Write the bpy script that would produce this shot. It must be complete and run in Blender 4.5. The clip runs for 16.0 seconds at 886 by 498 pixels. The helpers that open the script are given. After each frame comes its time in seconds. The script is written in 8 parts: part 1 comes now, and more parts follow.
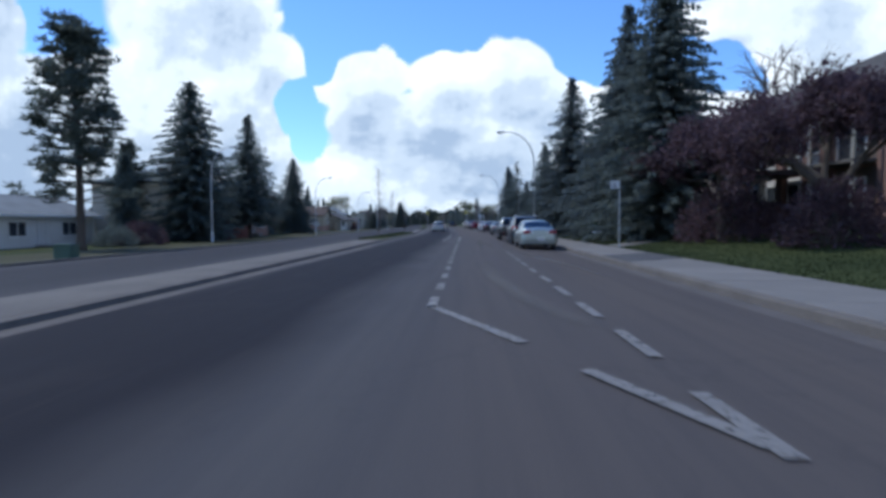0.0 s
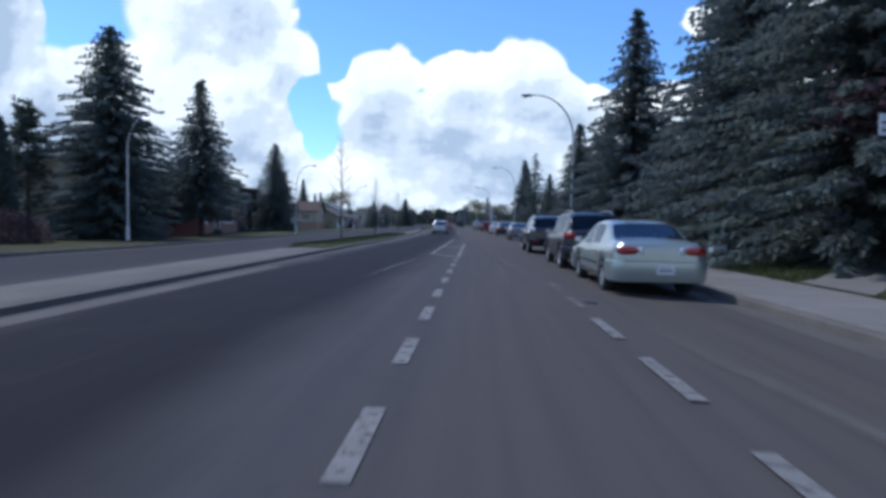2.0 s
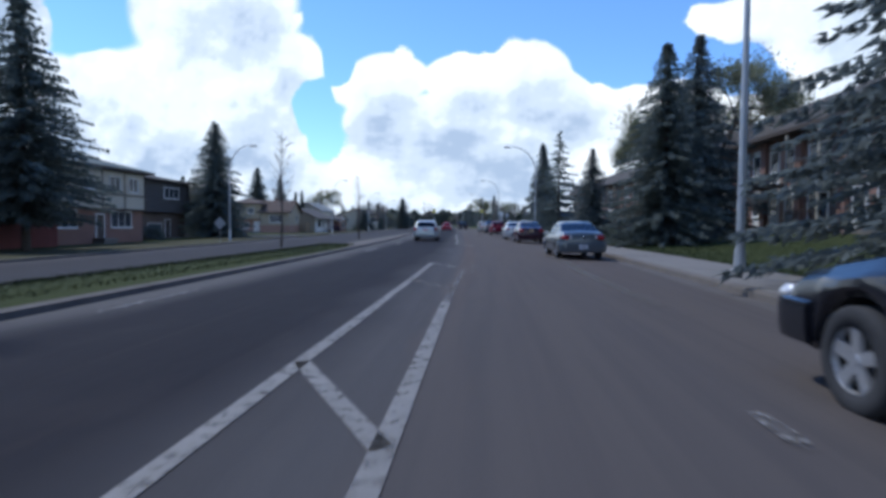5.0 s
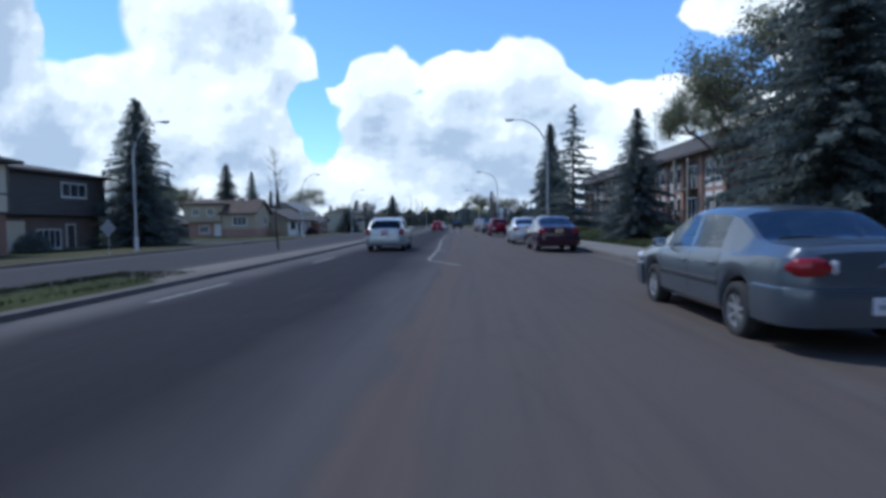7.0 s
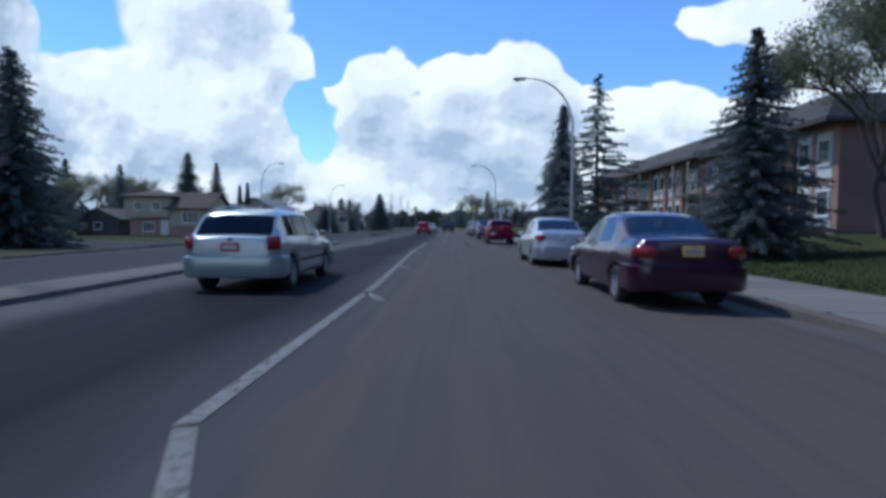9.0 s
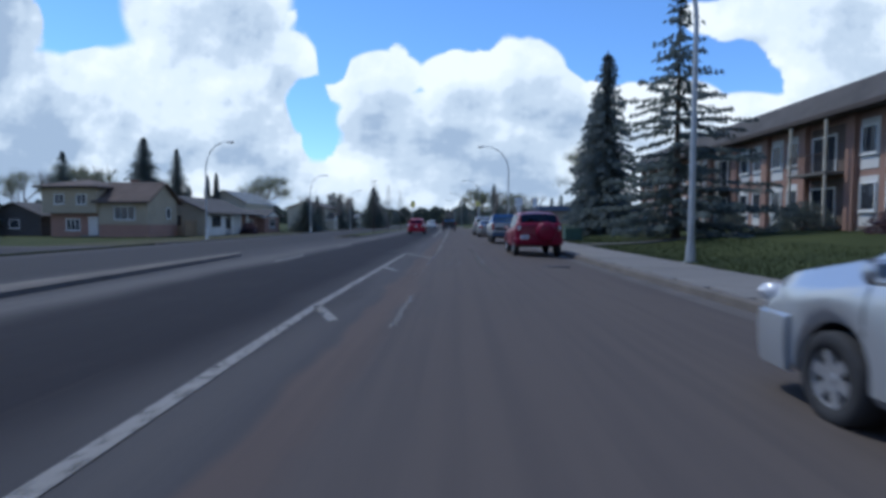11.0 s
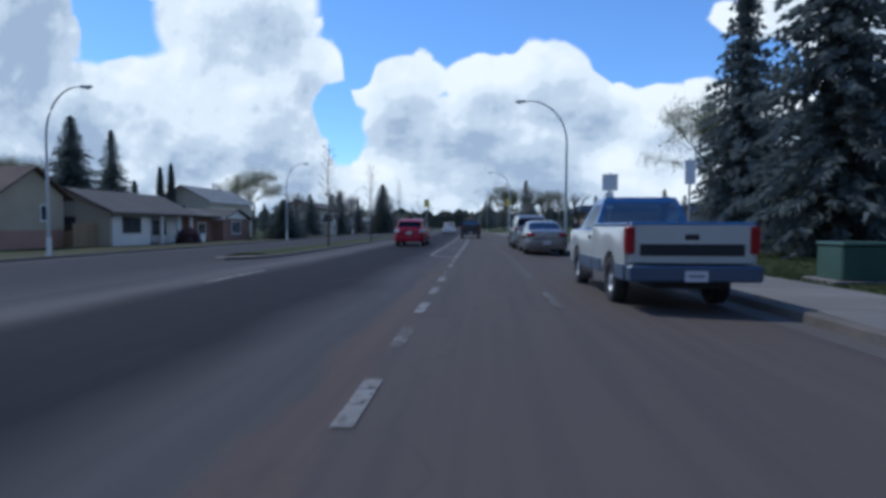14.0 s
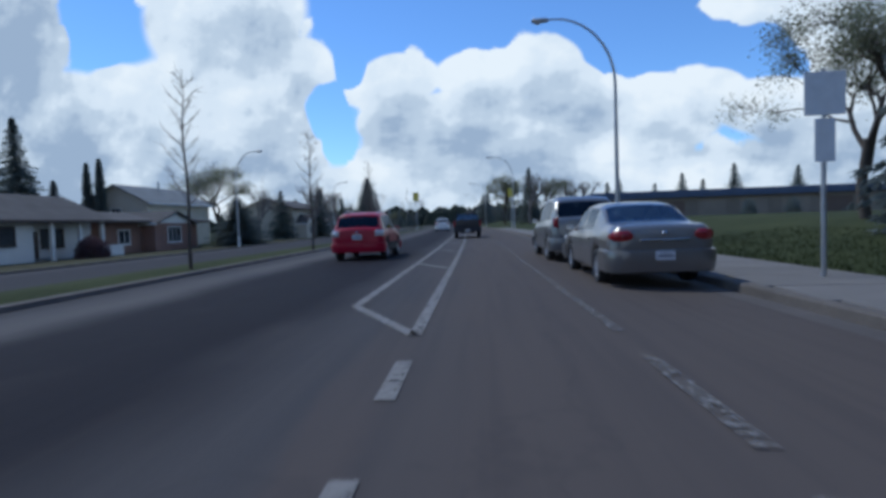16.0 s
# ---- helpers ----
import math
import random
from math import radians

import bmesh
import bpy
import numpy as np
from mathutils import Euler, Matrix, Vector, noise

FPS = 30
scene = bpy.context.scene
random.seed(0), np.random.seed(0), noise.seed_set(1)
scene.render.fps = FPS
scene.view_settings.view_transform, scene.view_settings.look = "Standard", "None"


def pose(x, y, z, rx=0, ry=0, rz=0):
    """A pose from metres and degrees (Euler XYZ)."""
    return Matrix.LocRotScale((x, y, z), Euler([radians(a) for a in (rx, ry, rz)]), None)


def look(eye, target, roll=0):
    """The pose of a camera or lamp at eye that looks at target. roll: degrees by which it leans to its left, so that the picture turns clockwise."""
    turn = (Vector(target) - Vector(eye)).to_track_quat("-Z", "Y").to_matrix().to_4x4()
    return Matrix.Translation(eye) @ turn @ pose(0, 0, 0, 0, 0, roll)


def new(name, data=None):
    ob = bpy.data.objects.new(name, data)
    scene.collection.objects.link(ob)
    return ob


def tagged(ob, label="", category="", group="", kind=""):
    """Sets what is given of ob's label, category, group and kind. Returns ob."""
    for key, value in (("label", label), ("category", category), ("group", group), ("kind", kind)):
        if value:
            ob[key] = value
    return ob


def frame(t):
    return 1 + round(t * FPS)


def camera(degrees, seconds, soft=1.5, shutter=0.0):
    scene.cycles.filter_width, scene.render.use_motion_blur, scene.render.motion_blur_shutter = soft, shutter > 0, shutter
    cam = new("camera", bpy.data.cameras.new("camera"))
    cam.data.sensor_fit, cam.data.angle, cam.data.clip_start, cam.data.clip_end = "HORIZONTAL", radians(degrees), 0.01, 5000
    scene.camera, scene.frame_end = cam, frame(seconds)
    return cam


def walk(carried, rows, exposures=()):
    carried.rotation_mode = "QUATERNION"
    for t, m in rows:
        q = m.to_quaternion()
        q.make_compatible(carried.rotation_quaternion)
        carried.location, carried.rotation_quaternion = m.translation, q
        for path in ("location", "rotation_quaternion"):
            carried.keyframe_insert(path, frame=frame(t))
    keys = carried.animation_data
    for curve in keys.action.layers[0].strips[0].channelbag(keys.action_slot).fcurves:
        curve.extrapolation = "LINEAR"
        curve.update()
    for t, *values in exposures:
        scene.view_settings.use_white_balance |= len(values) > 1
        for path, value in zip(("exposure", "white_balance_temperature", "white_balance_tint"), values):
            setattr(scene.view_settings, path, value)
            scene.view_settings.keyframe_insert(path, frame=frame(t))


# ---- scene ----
cam = camera(77.3, 16.0, 3.6, 0.25)
PATH = [
    (0, (-0.08, 0.178, 1.187), (-0.172, 2.174, 1.095), -0.3),
    (0.5, (-0.021, 4.145, 1.225), (-0.119, 6.14, 1.119), 0.1),
    (1, (-0.01, 8.111, 1.187), (-0.121, 10.106, 1.097), -0.2),
    (1.5, (-0.014, 12.097, 1.195), (-0.106, 14.093, 1.108), -0.4),
    (2, (-0.025, 16.104, 1.188), (-0.15, 18.098, 1.095), 1.1),
    (2.5, (-0.11, 20.189, 1.179), (-0.253, 22.182, 1.088), 0.4),
    (3, (-0.179, 24.259, 1.207), (-0.318, 26.252, 1.115), 0.1),
    (3.5, (-0.239, 28.236, 1.183), (-0.376, 30.23, 1.097), -0.2),
    (4, (-0.289, 32.15, 1.172), (-0.431, 34.143, 1.083), 0.3),
    (6.5, (-0.18, 51.159, 1.165), (-0.33, 53.151, 1.08), 0.3),
    (7, (-0.181, 55.005, 1.167), (-0.319, 56.998, 1.076), -0.8),
    (7.5, (-0.174, 58.727, 1.231), (-0.297, 60.722, 1.148), -0.6),
    (8, (-0.199, 62.3, 1.22), (-0.326, 64.294, 1.13), -0.3),
    (8.5, (-0.185, 65.87, 1.18), (-0.297, 67.865, 1.091), -0.3),
    (9, (-0.207, 69.522, 1.174), (-0.323, 71.517, 1.09), 0.4),
    (11.5, (-0.845, 90.822, 1.197), (-0.983, 92.815, 1.098), 0.1),
    (12, (-0.95, 95.156, 1.237), (-1.127, 97.146, 1.135), 0.2),
    (12.5, (-1.111, 99.339, 1.211), (-1.312, 101.326, 1.115), 0.3),
    (13, (-1.233, 103.367, 1.18), (-1.422, 105.356, 1.08), -0.8),
    (13.5, (-1.433, 107.33, 1.192), (-1.629, 109.318, 1.108), 0.1),
    (14, (-1.677, 111.221, 1.17), (-1.894, 113.207, 1.088), 0.1),
    (14.5, (-1.907, 115.03, 1.225), (-2.13, 117.015, 1.13), -0.2),
    (15, (-2.157, 118.674, 1.196), (-2.393, 120.658, 1.114), -0.4),
    (15.5, (-2.319, 122.159, 1.162), (-2.541, 124.145, 1.079), -1.1),
    (16, (-2.507, 125.592, 1.142), (-2.718, 127.579, 1.048), -2.0),
]
walk(cam, [(t, look(eye, target, roll)) for t, eye, target, roll in PATH], [(0, 0.56, 5800, 7), (4, 0.66, 5920, 9), (7.5, 0.54, 5800, 6), (9, 0.42, 5760, 6), (13, 0.36, 5780, 6), (16, 0.18, 5780, 5)])

# ---------- road plan ----------
def cen(y):
    """Sideways shift of the street's line at y: straight, then bending to the left."""
    def bend(y0, y1, s):
        if y <= y0:
            return 0.0
        t = min(y, y1) - y0
        return s * t * t / (2 * (y1 - y0)) + s * max(0.0, y - y1)
    return bend(48, 78, -0.043) + bend(140, 205, -0.042)


def slope(y):
    return (cen(y + 0.5) - cen(y - 0.5))


def gz(u):
    """Height of the carriageways across the street: level on this side, falling to the far side."""
    return 0.0 if u > -7 else -0.038 * (min(-u, 27.0) - 7.0)


def drop(u):
    """Crossfall: the parking lane and all beyond its kerb lie a little lower."""
    return -0.028 * min(max(u - 0.8, 0.0), 3.5)


KERB_RUN = [(-60, 0.0), (30, 0.05), (42, 0.0), (62, 0.45), (78, 0.55), (100, 0.25), (120, 0.32), (134, -0.12), (160, -0.15), (220, 0.0)]


def kerb_shift(u, y):
    """The near kerb wanders a little: the parking lane widens and narrows."""
    k = min(max((u - 2.2) / 2.0, 0.0), 1.0)
    if k <= 0 or y <= KERB_RUN[0][0] or y >= KERB_RUN[-1][0]:
        return 0.0
    for (a, va), (b, vb) in zip(KERB_RUN, KERB_RUN[1:]):
        if y <= b:
            t = (y - a) / (b - a)
            return k * (va + (vb - va) * t * t * (3 - 2 * t))
    return 0.0


def far_shift(u, y):
    """The far carriageway is narrower at the start of the way."""
    k = min(max((-u - 12.0) / 8.0, 0.0), 1.0) if u > -100 else 0.0
    return k * 2.2 * min(max((118.0 - y) / 70.0, 0.0), 1.0)


def at(u, y, z=0.0):
    return (u + cen(y) + kerb_shift(u, y) + far_shift(u, y), y, z + drop(u))


def on_line(u, y, z=0.0):
    """As at(), but by the street's line alone."""
    return (u + cen(y), y, z + drop(u))


# ---------- world, sun ----------
SUN_EL, SUN_AZ = 57.0, -62.0      # degrees; azimuth from +y, negative to the left
world = bpy.data.worlds.new("sky")
scene.world = world
world.use_nodes = True
wn, wl = world.node_tree.nodes, world.node_tree.links
wn.clear()


def wmath(op, a, b=0.0, c=0.0):
    n = wn.new("ShaderNodeMath")
    n.operation = op
    for i, v in enumerate((a, b, c)):
        if isinstance(v, (int, float)):
            n.inputs[i].default_value = v
        else:
            wl.new(v, n.inputs[i])
    return n.outputs[0]


tc = wn.new("ShaderNodeTexCoord")
sep = wn.new("ShaderNodeSeparateXYZ")
wl.new(tc.outputs["Generated"], sep.inputs[0])
fwd = wmath("MAXIMUM", wmath("ABSOLUTE", sep.outputs[1]), 0.12)
ca = wmath("DIVIDE", sep.outputs[0], fwd)
cb = wmath("DIVIDE", sep.outputs[2], fwd)
flat = wn.new("ShaderNodeCombineXYZ")
wl.new(ca, flat.inputs[0])
wl.new(cb, flat.inputs[1])


def wnoise(scale, detail, rough, shift=(0, 0, 0)):
    add = wn.new("ShaderNodeVectorMath")
    add.operation = "ADD"
    wl.new(flat.outputs[0], add.inputs[0])
    add.inputs[1].default_value = shift
    n = wn.new("ShaderNodeTexNoise")
    n.inputs["Scale"].default_value = scale
    n.inputs["Detail"].default_value = detail
    n.inputs["Roughness"].default_value = rough
    wl.new(add.outputs[0], n.inputs["Vector"])
    return n.outputs["Fac"]


# heaps of cumulus: centre across and up, half width, half height (tangents of the angles)
HEAPS = [(-0.50, 0.40, 0.20, 0.17), (-0.36, 0.29, 0.085, 0.075), (-0.44, 0.22, 0.14, 0.14), (-0.42, 0.12, 0.14, 0.09), (-0.62, 0.20, 0.22, 0.16), (-0.85, 0.20, 0.22, 0.15), (-0.93, 0.38, 0.13, 0.24), (-0.72, 0.26, 0.10, 0.08),
         (-0.175, 0.262, 0.095, 0.058), (-0.20, 0.235, 0.075, 0.04), (-0.19, 0.185, 0.085, 0.06), (0.0, 0.115, 0.30, 0.05), (-0.04, 0.26, 0.09, 0.055), (0.085, 0.265, 0.085, 0.072), (0.14, 0.225, 0.09, 0.06), (-0.15, 0.145, 0.10, 0.06), (0.03, 0.15, 0.22, 0.085), (-0.05, 0.20, 0.12, 0.05), (-0.10, 0.185, 0.10, 0.06),
         (0.27, 0.165, 0.14, 0.075), (0.36, 0.205, 0.085, 0.055), (0.46, 0.18, 0.12, 0.06), (0.46, 0.355, 0.12, 0.045), (0.64, 0.33, 0.16, 0.14), (0.58, 0.38, 0.19, 0.10), (0.74, 0.22, 0.25, 0.16), (0.66, 0.15, 0.30, 0.11), (0.0, 0.02, 4.0, 0.115),
         (-1.5, 0.35, 0.5, 0.3), (1.6, 0.4, 0.5, 0.22), (-3.0, 1.0, 1.2, 0.8), (3.0, 1.2, 1.2, 0.8)]
# gaps of blue between them
GAPS = [(-0.315, 0.215, 0.045, 0.060), (-0.300, 0.155, 0.026, 0.040), (-0.264, 0.300, 0.032, 0.055), (-0.745, 0.40, 0.075, 0.085), (0.235, 0.29, 0.085, 0.065), (-0.12, 0.37, 0.22, 0.05), (0.20, 0.40, 0.22, 0.06)]
def billow(shift=(0, 0, 0)):
    """Cauliflower heaps: two sizes of rounded cells, ruffled by noise."""
    add = wn.new("ShaderNodeVectorMath")
    add.operation = "ADD"
    wl.new(flat.outputs[0], add.inputs[0])
    add.inputs[1].default_value = shift
    ruff = wn.new("ShaderNodeTexNoise")
    ruff.inputs["Scale"].default_value, ruff.inputs["Detail"].default_value, ruff.inputs["Roughness"].default_value = 14.0, 7.0, 0.6
    wl.new(add.outputs[0], ruff.inputs["Vector"])
    warp = wn.new("ShaderNodeVectorMath")
    warp.operation = "MULTIPLY_ADD"
    wl.new(ruff.outputs["Color"], warp.inputs[0])
    warp.inputs[1].default_value = (0.07, 0.07, 0.0)
    wl.new(add.outputs[0], warp.inputs[2])
    total = wmath("MULTIPLY", ruff.outputs["Fac"], 0.35)
    for sc_, k in ((8.0, 0.55), (19.0, 0.28)):
        v = wn.new("ShaderNodeTexVoronoi")
        v.feature = "SMOOTH_F1"
        v.inputs["Scale"].default_value = sc_
        v.inputs["Smoothness"].default_value = 0.35
        wl.new(warp.outputs[0], v.inputs["Vector"])
        total = wmath("ADD", total, wmath("MULTIPLY", wmath("SUBTRACT", 0.5, v.outputs["Distance"]), k))
    return total


here = billow()
edge = wmath("MULTIPLY", wmath("SUBTRACT", here, 0.20), 1.9)
big = wmath("MULTIPLY", wmath("SUBTRACT", wnoise(3.6, 3, 0.5, (3, 1, 0)), 0.5), 0.5)


def heap(x0, y0, rx, ry):
    dx = wmath("DIVIDE", wmath("SUBTRACT", ca, x0), rx)
    dy = wmath("DIVIDE", wmath("SUBTRACT", cb, y0), ry)
    return wmath("SUBTRACT", 1.0, wmath("SQRT", wmath("ADD", wmath("MULTIPLY", dx, dx), wmath("MULTIPLY", dy, dy))))


cover = None
for h_ in HEAPS:
    d = heap(*h_)
    cover = d if cover is None else wmath("SMOOTH_MAX", cover, d, 0.15)
for h_ in GAPS:
    cover = wmath("SUBTRACT", cover, wmath("MULTIPLY", wmath("MAXIMUM", heap(*h_), 0.0), 1.15))
dens = wmath("MAXIMUM", wmath("ADD", cover, wmath("ADD", edge, big)), wmath("MULTIPLY", wmath("SUBTRACT", cover, 0.16), 1.5))


def wramp(value, stops, interp="EASE"):
    r = wn.new("ShaderNodeValToRGB")
    r.color_ramp.interpolation = interp
    while len(r.color_ramp.elements) < len(stops):
        r.color_ramp.elements.new(0.5)
    for e, (p, c) in zip(r.color_ramp.elements, stops):
        e.position = p
        e.color = (*c, 1)
    wl.new(value, r.inputs[0])
    return r.outputs[0]


mask = wramp(wmath("MULTIPLY_ADD", dens, 0.5, 0.5), [(0.490, (0, 0, 0)), (0.575, (1, 1, 1))])
# light from above and the left: where more cloud lies towards the light, the cloud is grey
def cover_towards(dx, dy):
    total = None
    for x0, y0, rx, ry in HEAPS[:28]:
        d_ = heap(x0 - dx, y0 - dy, rx, ry)
        total = d_ if total is None else wmath("SMOOTH_MAX", total, d_, 0.12)
    return total


def clamp01(v):
    return wmath("MINIMUM", wmath("MAXIMUM", v, 0.0), 1.0)


deep = clamp01(wmath("MULTIPLY", wmath("ADD", cover_towards(-0.015, 0.05), wmath("MULTIPLY", big, 1.2)), 1.35))
puffs = wmath("SUBTRACT", wnoise(7.5, 8, 0.56, (2, 5, 0)), wnoise(7.5, 8, 0.56, (1.986, 5.022, 0)))
tufts = wmath("SUBTRACT", wnoise(19.0, 6, 0.55, (4, 3, 0)), wnoise(19.0, 6, 0.55, (3.995, 3.010, 0)))
layers = wn.new("ShaderNodeCombineXYZ")
wl.new(wmath("MULTIPLY", ca, 0.35), layers.inputs[0])
wl.new(cb, layers.inputs[1])
flat_layers = wn.new("ShaderNodeTexNoise")
flat_layers.inputs["Scale"].default_value, flat_layers.inputs["Detail"].default_value = 15.0, 7.0
wl.new(layers.outputs[0], flat_layers.inputs["Vector"])
low = wramp(cb, [(0.06, (1, 1, 1)), (0.30, (0, 0, 0))])
veil = wramp(wmath("MULTIPLY", ca, -1.0), [(0.50, (0, 0, 0)), (0.95, (1, 1, 1))])
body = wmath("ADD", wmath("ADD", wmath("MULTIPLY", puffs, 1.1), wmath("MULTIPLY", tufts, 0.4)), wmath("MULTIPLY", wmath("SUBTRACT", here, 0.34), 0.65))
body = wmath("ADD", body, wmath("MULTIPLY", wmath("SUBTRACT", wnoise(3.4, 2, 0.4, (7, 2, 0)), 0.5), 1.05))
body = wmath("SUBTRACT", wmath("ADD", body, 0.92), wmath("MULTIPLY", deep, 0.46))
body = wmath("SUBTRACT", body, wmath("MULTIPLY", low, wmath("MULTIPLY", wmath("SUBTRACT", flat_layers.outputs["Fac"], 0.42), 1.5)))
body = wmath("SUBTRACT", body, wmath("MULTIPLY", veil, 0.42))
ccol = wramp(body, [(0.0, (0.33, 0.40, 0.51)), (0.30, (0.50, 0.56, 0.64)), (0.55, (0.68, 0.72, 0.77)), (0.88, (0.80, 0.81, 0.82))], "EASE")
sky = wn.new("ShaderNodeTexSky")
sky.sky_type = "NISHITA"
sky.sun_disc = False
sky.sun_elevation, sky.sun_rotation = radians(SUN_EL), radians(SUN_AZ)
sky.air_density, sky.dust_density, sky.ozone_density = 1.0, 0.0, 2.2
bl = wn.new("ShaderNodeMixRGB")
bl.blend_type = "MULTIPLY"
bl.inputs[0].default_value = 1.0
wl.new(sky.outputs[0], bl.inputs[1])
bl.inputs[2].default_value = (0.085, 0.108, 0.142, 1)
mx = wn.new("ShaderNodeMixRGB")
wl.new(mask, mx.inputs[0])
wl.new(bl.outputs[0], mx.inputs[1])
wl.new(ccol, mx.inputs[2])
bg = wn.new("ShaderNodeBackground")
bg.inputs[1].default_value = 0.95
wl.new(mx.outputs[0], bg.inputs[0])
wo = wn.new("ShaderNodeOutputWorld")
wl.new(bg.outputs[0], wo.inputs[0])

sun = new("sun", bpy.data.lights.new("sun", "SUN"))
sun.data.energy, sun.data.angle, sun.data.color = 1.85, radians(3.0), (1.0, 0.95, 0.88)
sdir = Vector((math.sin(radians(SUN_AZ)) * math.cos(radians(SUN_EL)), math.cos(radians(SUN_AZ)) * math.cos(radians(SUN_EL)), math.sin(radians(SUN_EL))))
sun.matrix_world = look(sdir * 100, (0, 0, 0))


# ---------- materials ----------
def material(name, color, rough=0.8, metal=0.0, vary=0.15, scale=2.0, fine=40.0, bump=0.0, spec=0.5, tint=None, rand=0.0, coat=0.0, stretch=(1, 1, 1)):
    """A surface with variation at two scales: patches of size 1/scale and grain of size 1/fine metres."""
    m = bpy.data.materials.new(name)
    m.use_nodes = True
    n, l = m.node_tree.nodes, m.node_tree.links
    b = n["Principled BSDF"]
    b.inputs["Roughness"].default_value, b.inputs["Metallic"].default_value = rough, metal
    b.inputs["Specular IOR Level"].default_value = spec
    b.inputs["Coat Weight"].default_value = coat
    b.inputs["Coat Roughness"].default_value = 0.08
    co = n.new("ShaderNodeTexCoord")
    mp = n.new("ShaderNodeMapping")
    mp.inputs["Scale"].default_value = stretch
    l.new(co.outputs["Object"], mp.inputs[0])
    outs = []
    for s, d in ((scale, 4), (fine, 3)):
        t = n.new("ShaderNodeTexNoise")
        t.inputs["Scale"].default_value, t.inputs["Detail"].default_value = s, d
        l.new(mp.outputs[0], t.inputs["Vector"])
        outs.append(t.outputs["Fac"])
    mix = n.new("ShaderNodeMath")
    mix.operation = "MULTIPLY_ADD"
    l.new(outs[0], mix.inputs[0])
    mix.inputs[1].default_value = 0.6
    half = n.new("ShaderNodeMath")
    half.operation = "MULTIPLY"
    half.inputs[1].default_value = 0.4
    l.new(outs[1], half.inputs[0])
    l.new(half.outputs[0], mix.inputs[2])
    last = mix.outputs[0]
    if rand:
        oi = n.new("ShaderNodeObjectInfo")
        ad = n.new("ShaderNodeMath")
        ad.operation = "MULTIPLY_ADD"
        l.new(oi.outputs["Random"], ad.inputs[0])
        ad.inputs[1].default_value = rand
        l.new(last, ad.inputs[2])
        last = ad.outputs[0]
    r = n.new("ShaderNodeValToRGB")
    c2 = tint or tuple(min(1, c * (1 + vary)) for c in color)
    r.color_ramp.elements[0].position, r.color_ramp.elements[0].color = 0.3, (*[c * (1 - vary) for c in color], 1)
    r.color_ramp.elements[1].position, r.color_ramp.elements[1].color = 0.7 + rand * 0.5, (*c2, 1)
    l.new(last, r.inputs[0])
    l.new(r.outputs[0], b.inputs["Base Color"])
    if bump:
        bp = n.new("ShaderNodeBump")
        bp.inputs["Strength"].default_value, bp.inputs["Distance"].default_value = bump, 0.02
        l.new(outs[1], bp.inputs["Height"])
        l.new(bp.outputs[0], b.inputs["Normal"])
    return m


def leafage(name, color, tint, share=0.45):
    """Needles or leaves: part of the light goes through them."""
    m = material(name, color, 0.8, vary=0.4, scale=0.9, fine=6, spec=0.3, tint=tint)
    n, l = m.node_tree.nodes, m.node_tree.links
    tr = n.new("ShaderNodeBsdfTranslucent")
    ramp_ = n["Color Ramp"]
    l.new(ramp_.outputs[0], tr.inputs[0])
    mx_ = n.new("ShaderNodeMixShader")
    mx_.inputs[0].default_value = share
    l.new(n["Principled BSDF"].outputs[0], mx_.inputs[1])
    l.new(tr.outputs[0], mx_.inputs[2])
    l.new(mx_.outputs[0], n["Material Output"].inputs[0])
    return m


def paint(name, color, rough=0.28, metal=0.35, coat=0.6, spec=0.5):
    return material(name, color, rough, metal, 0.06, 1.5, 60, 0, spec, coat=coat)


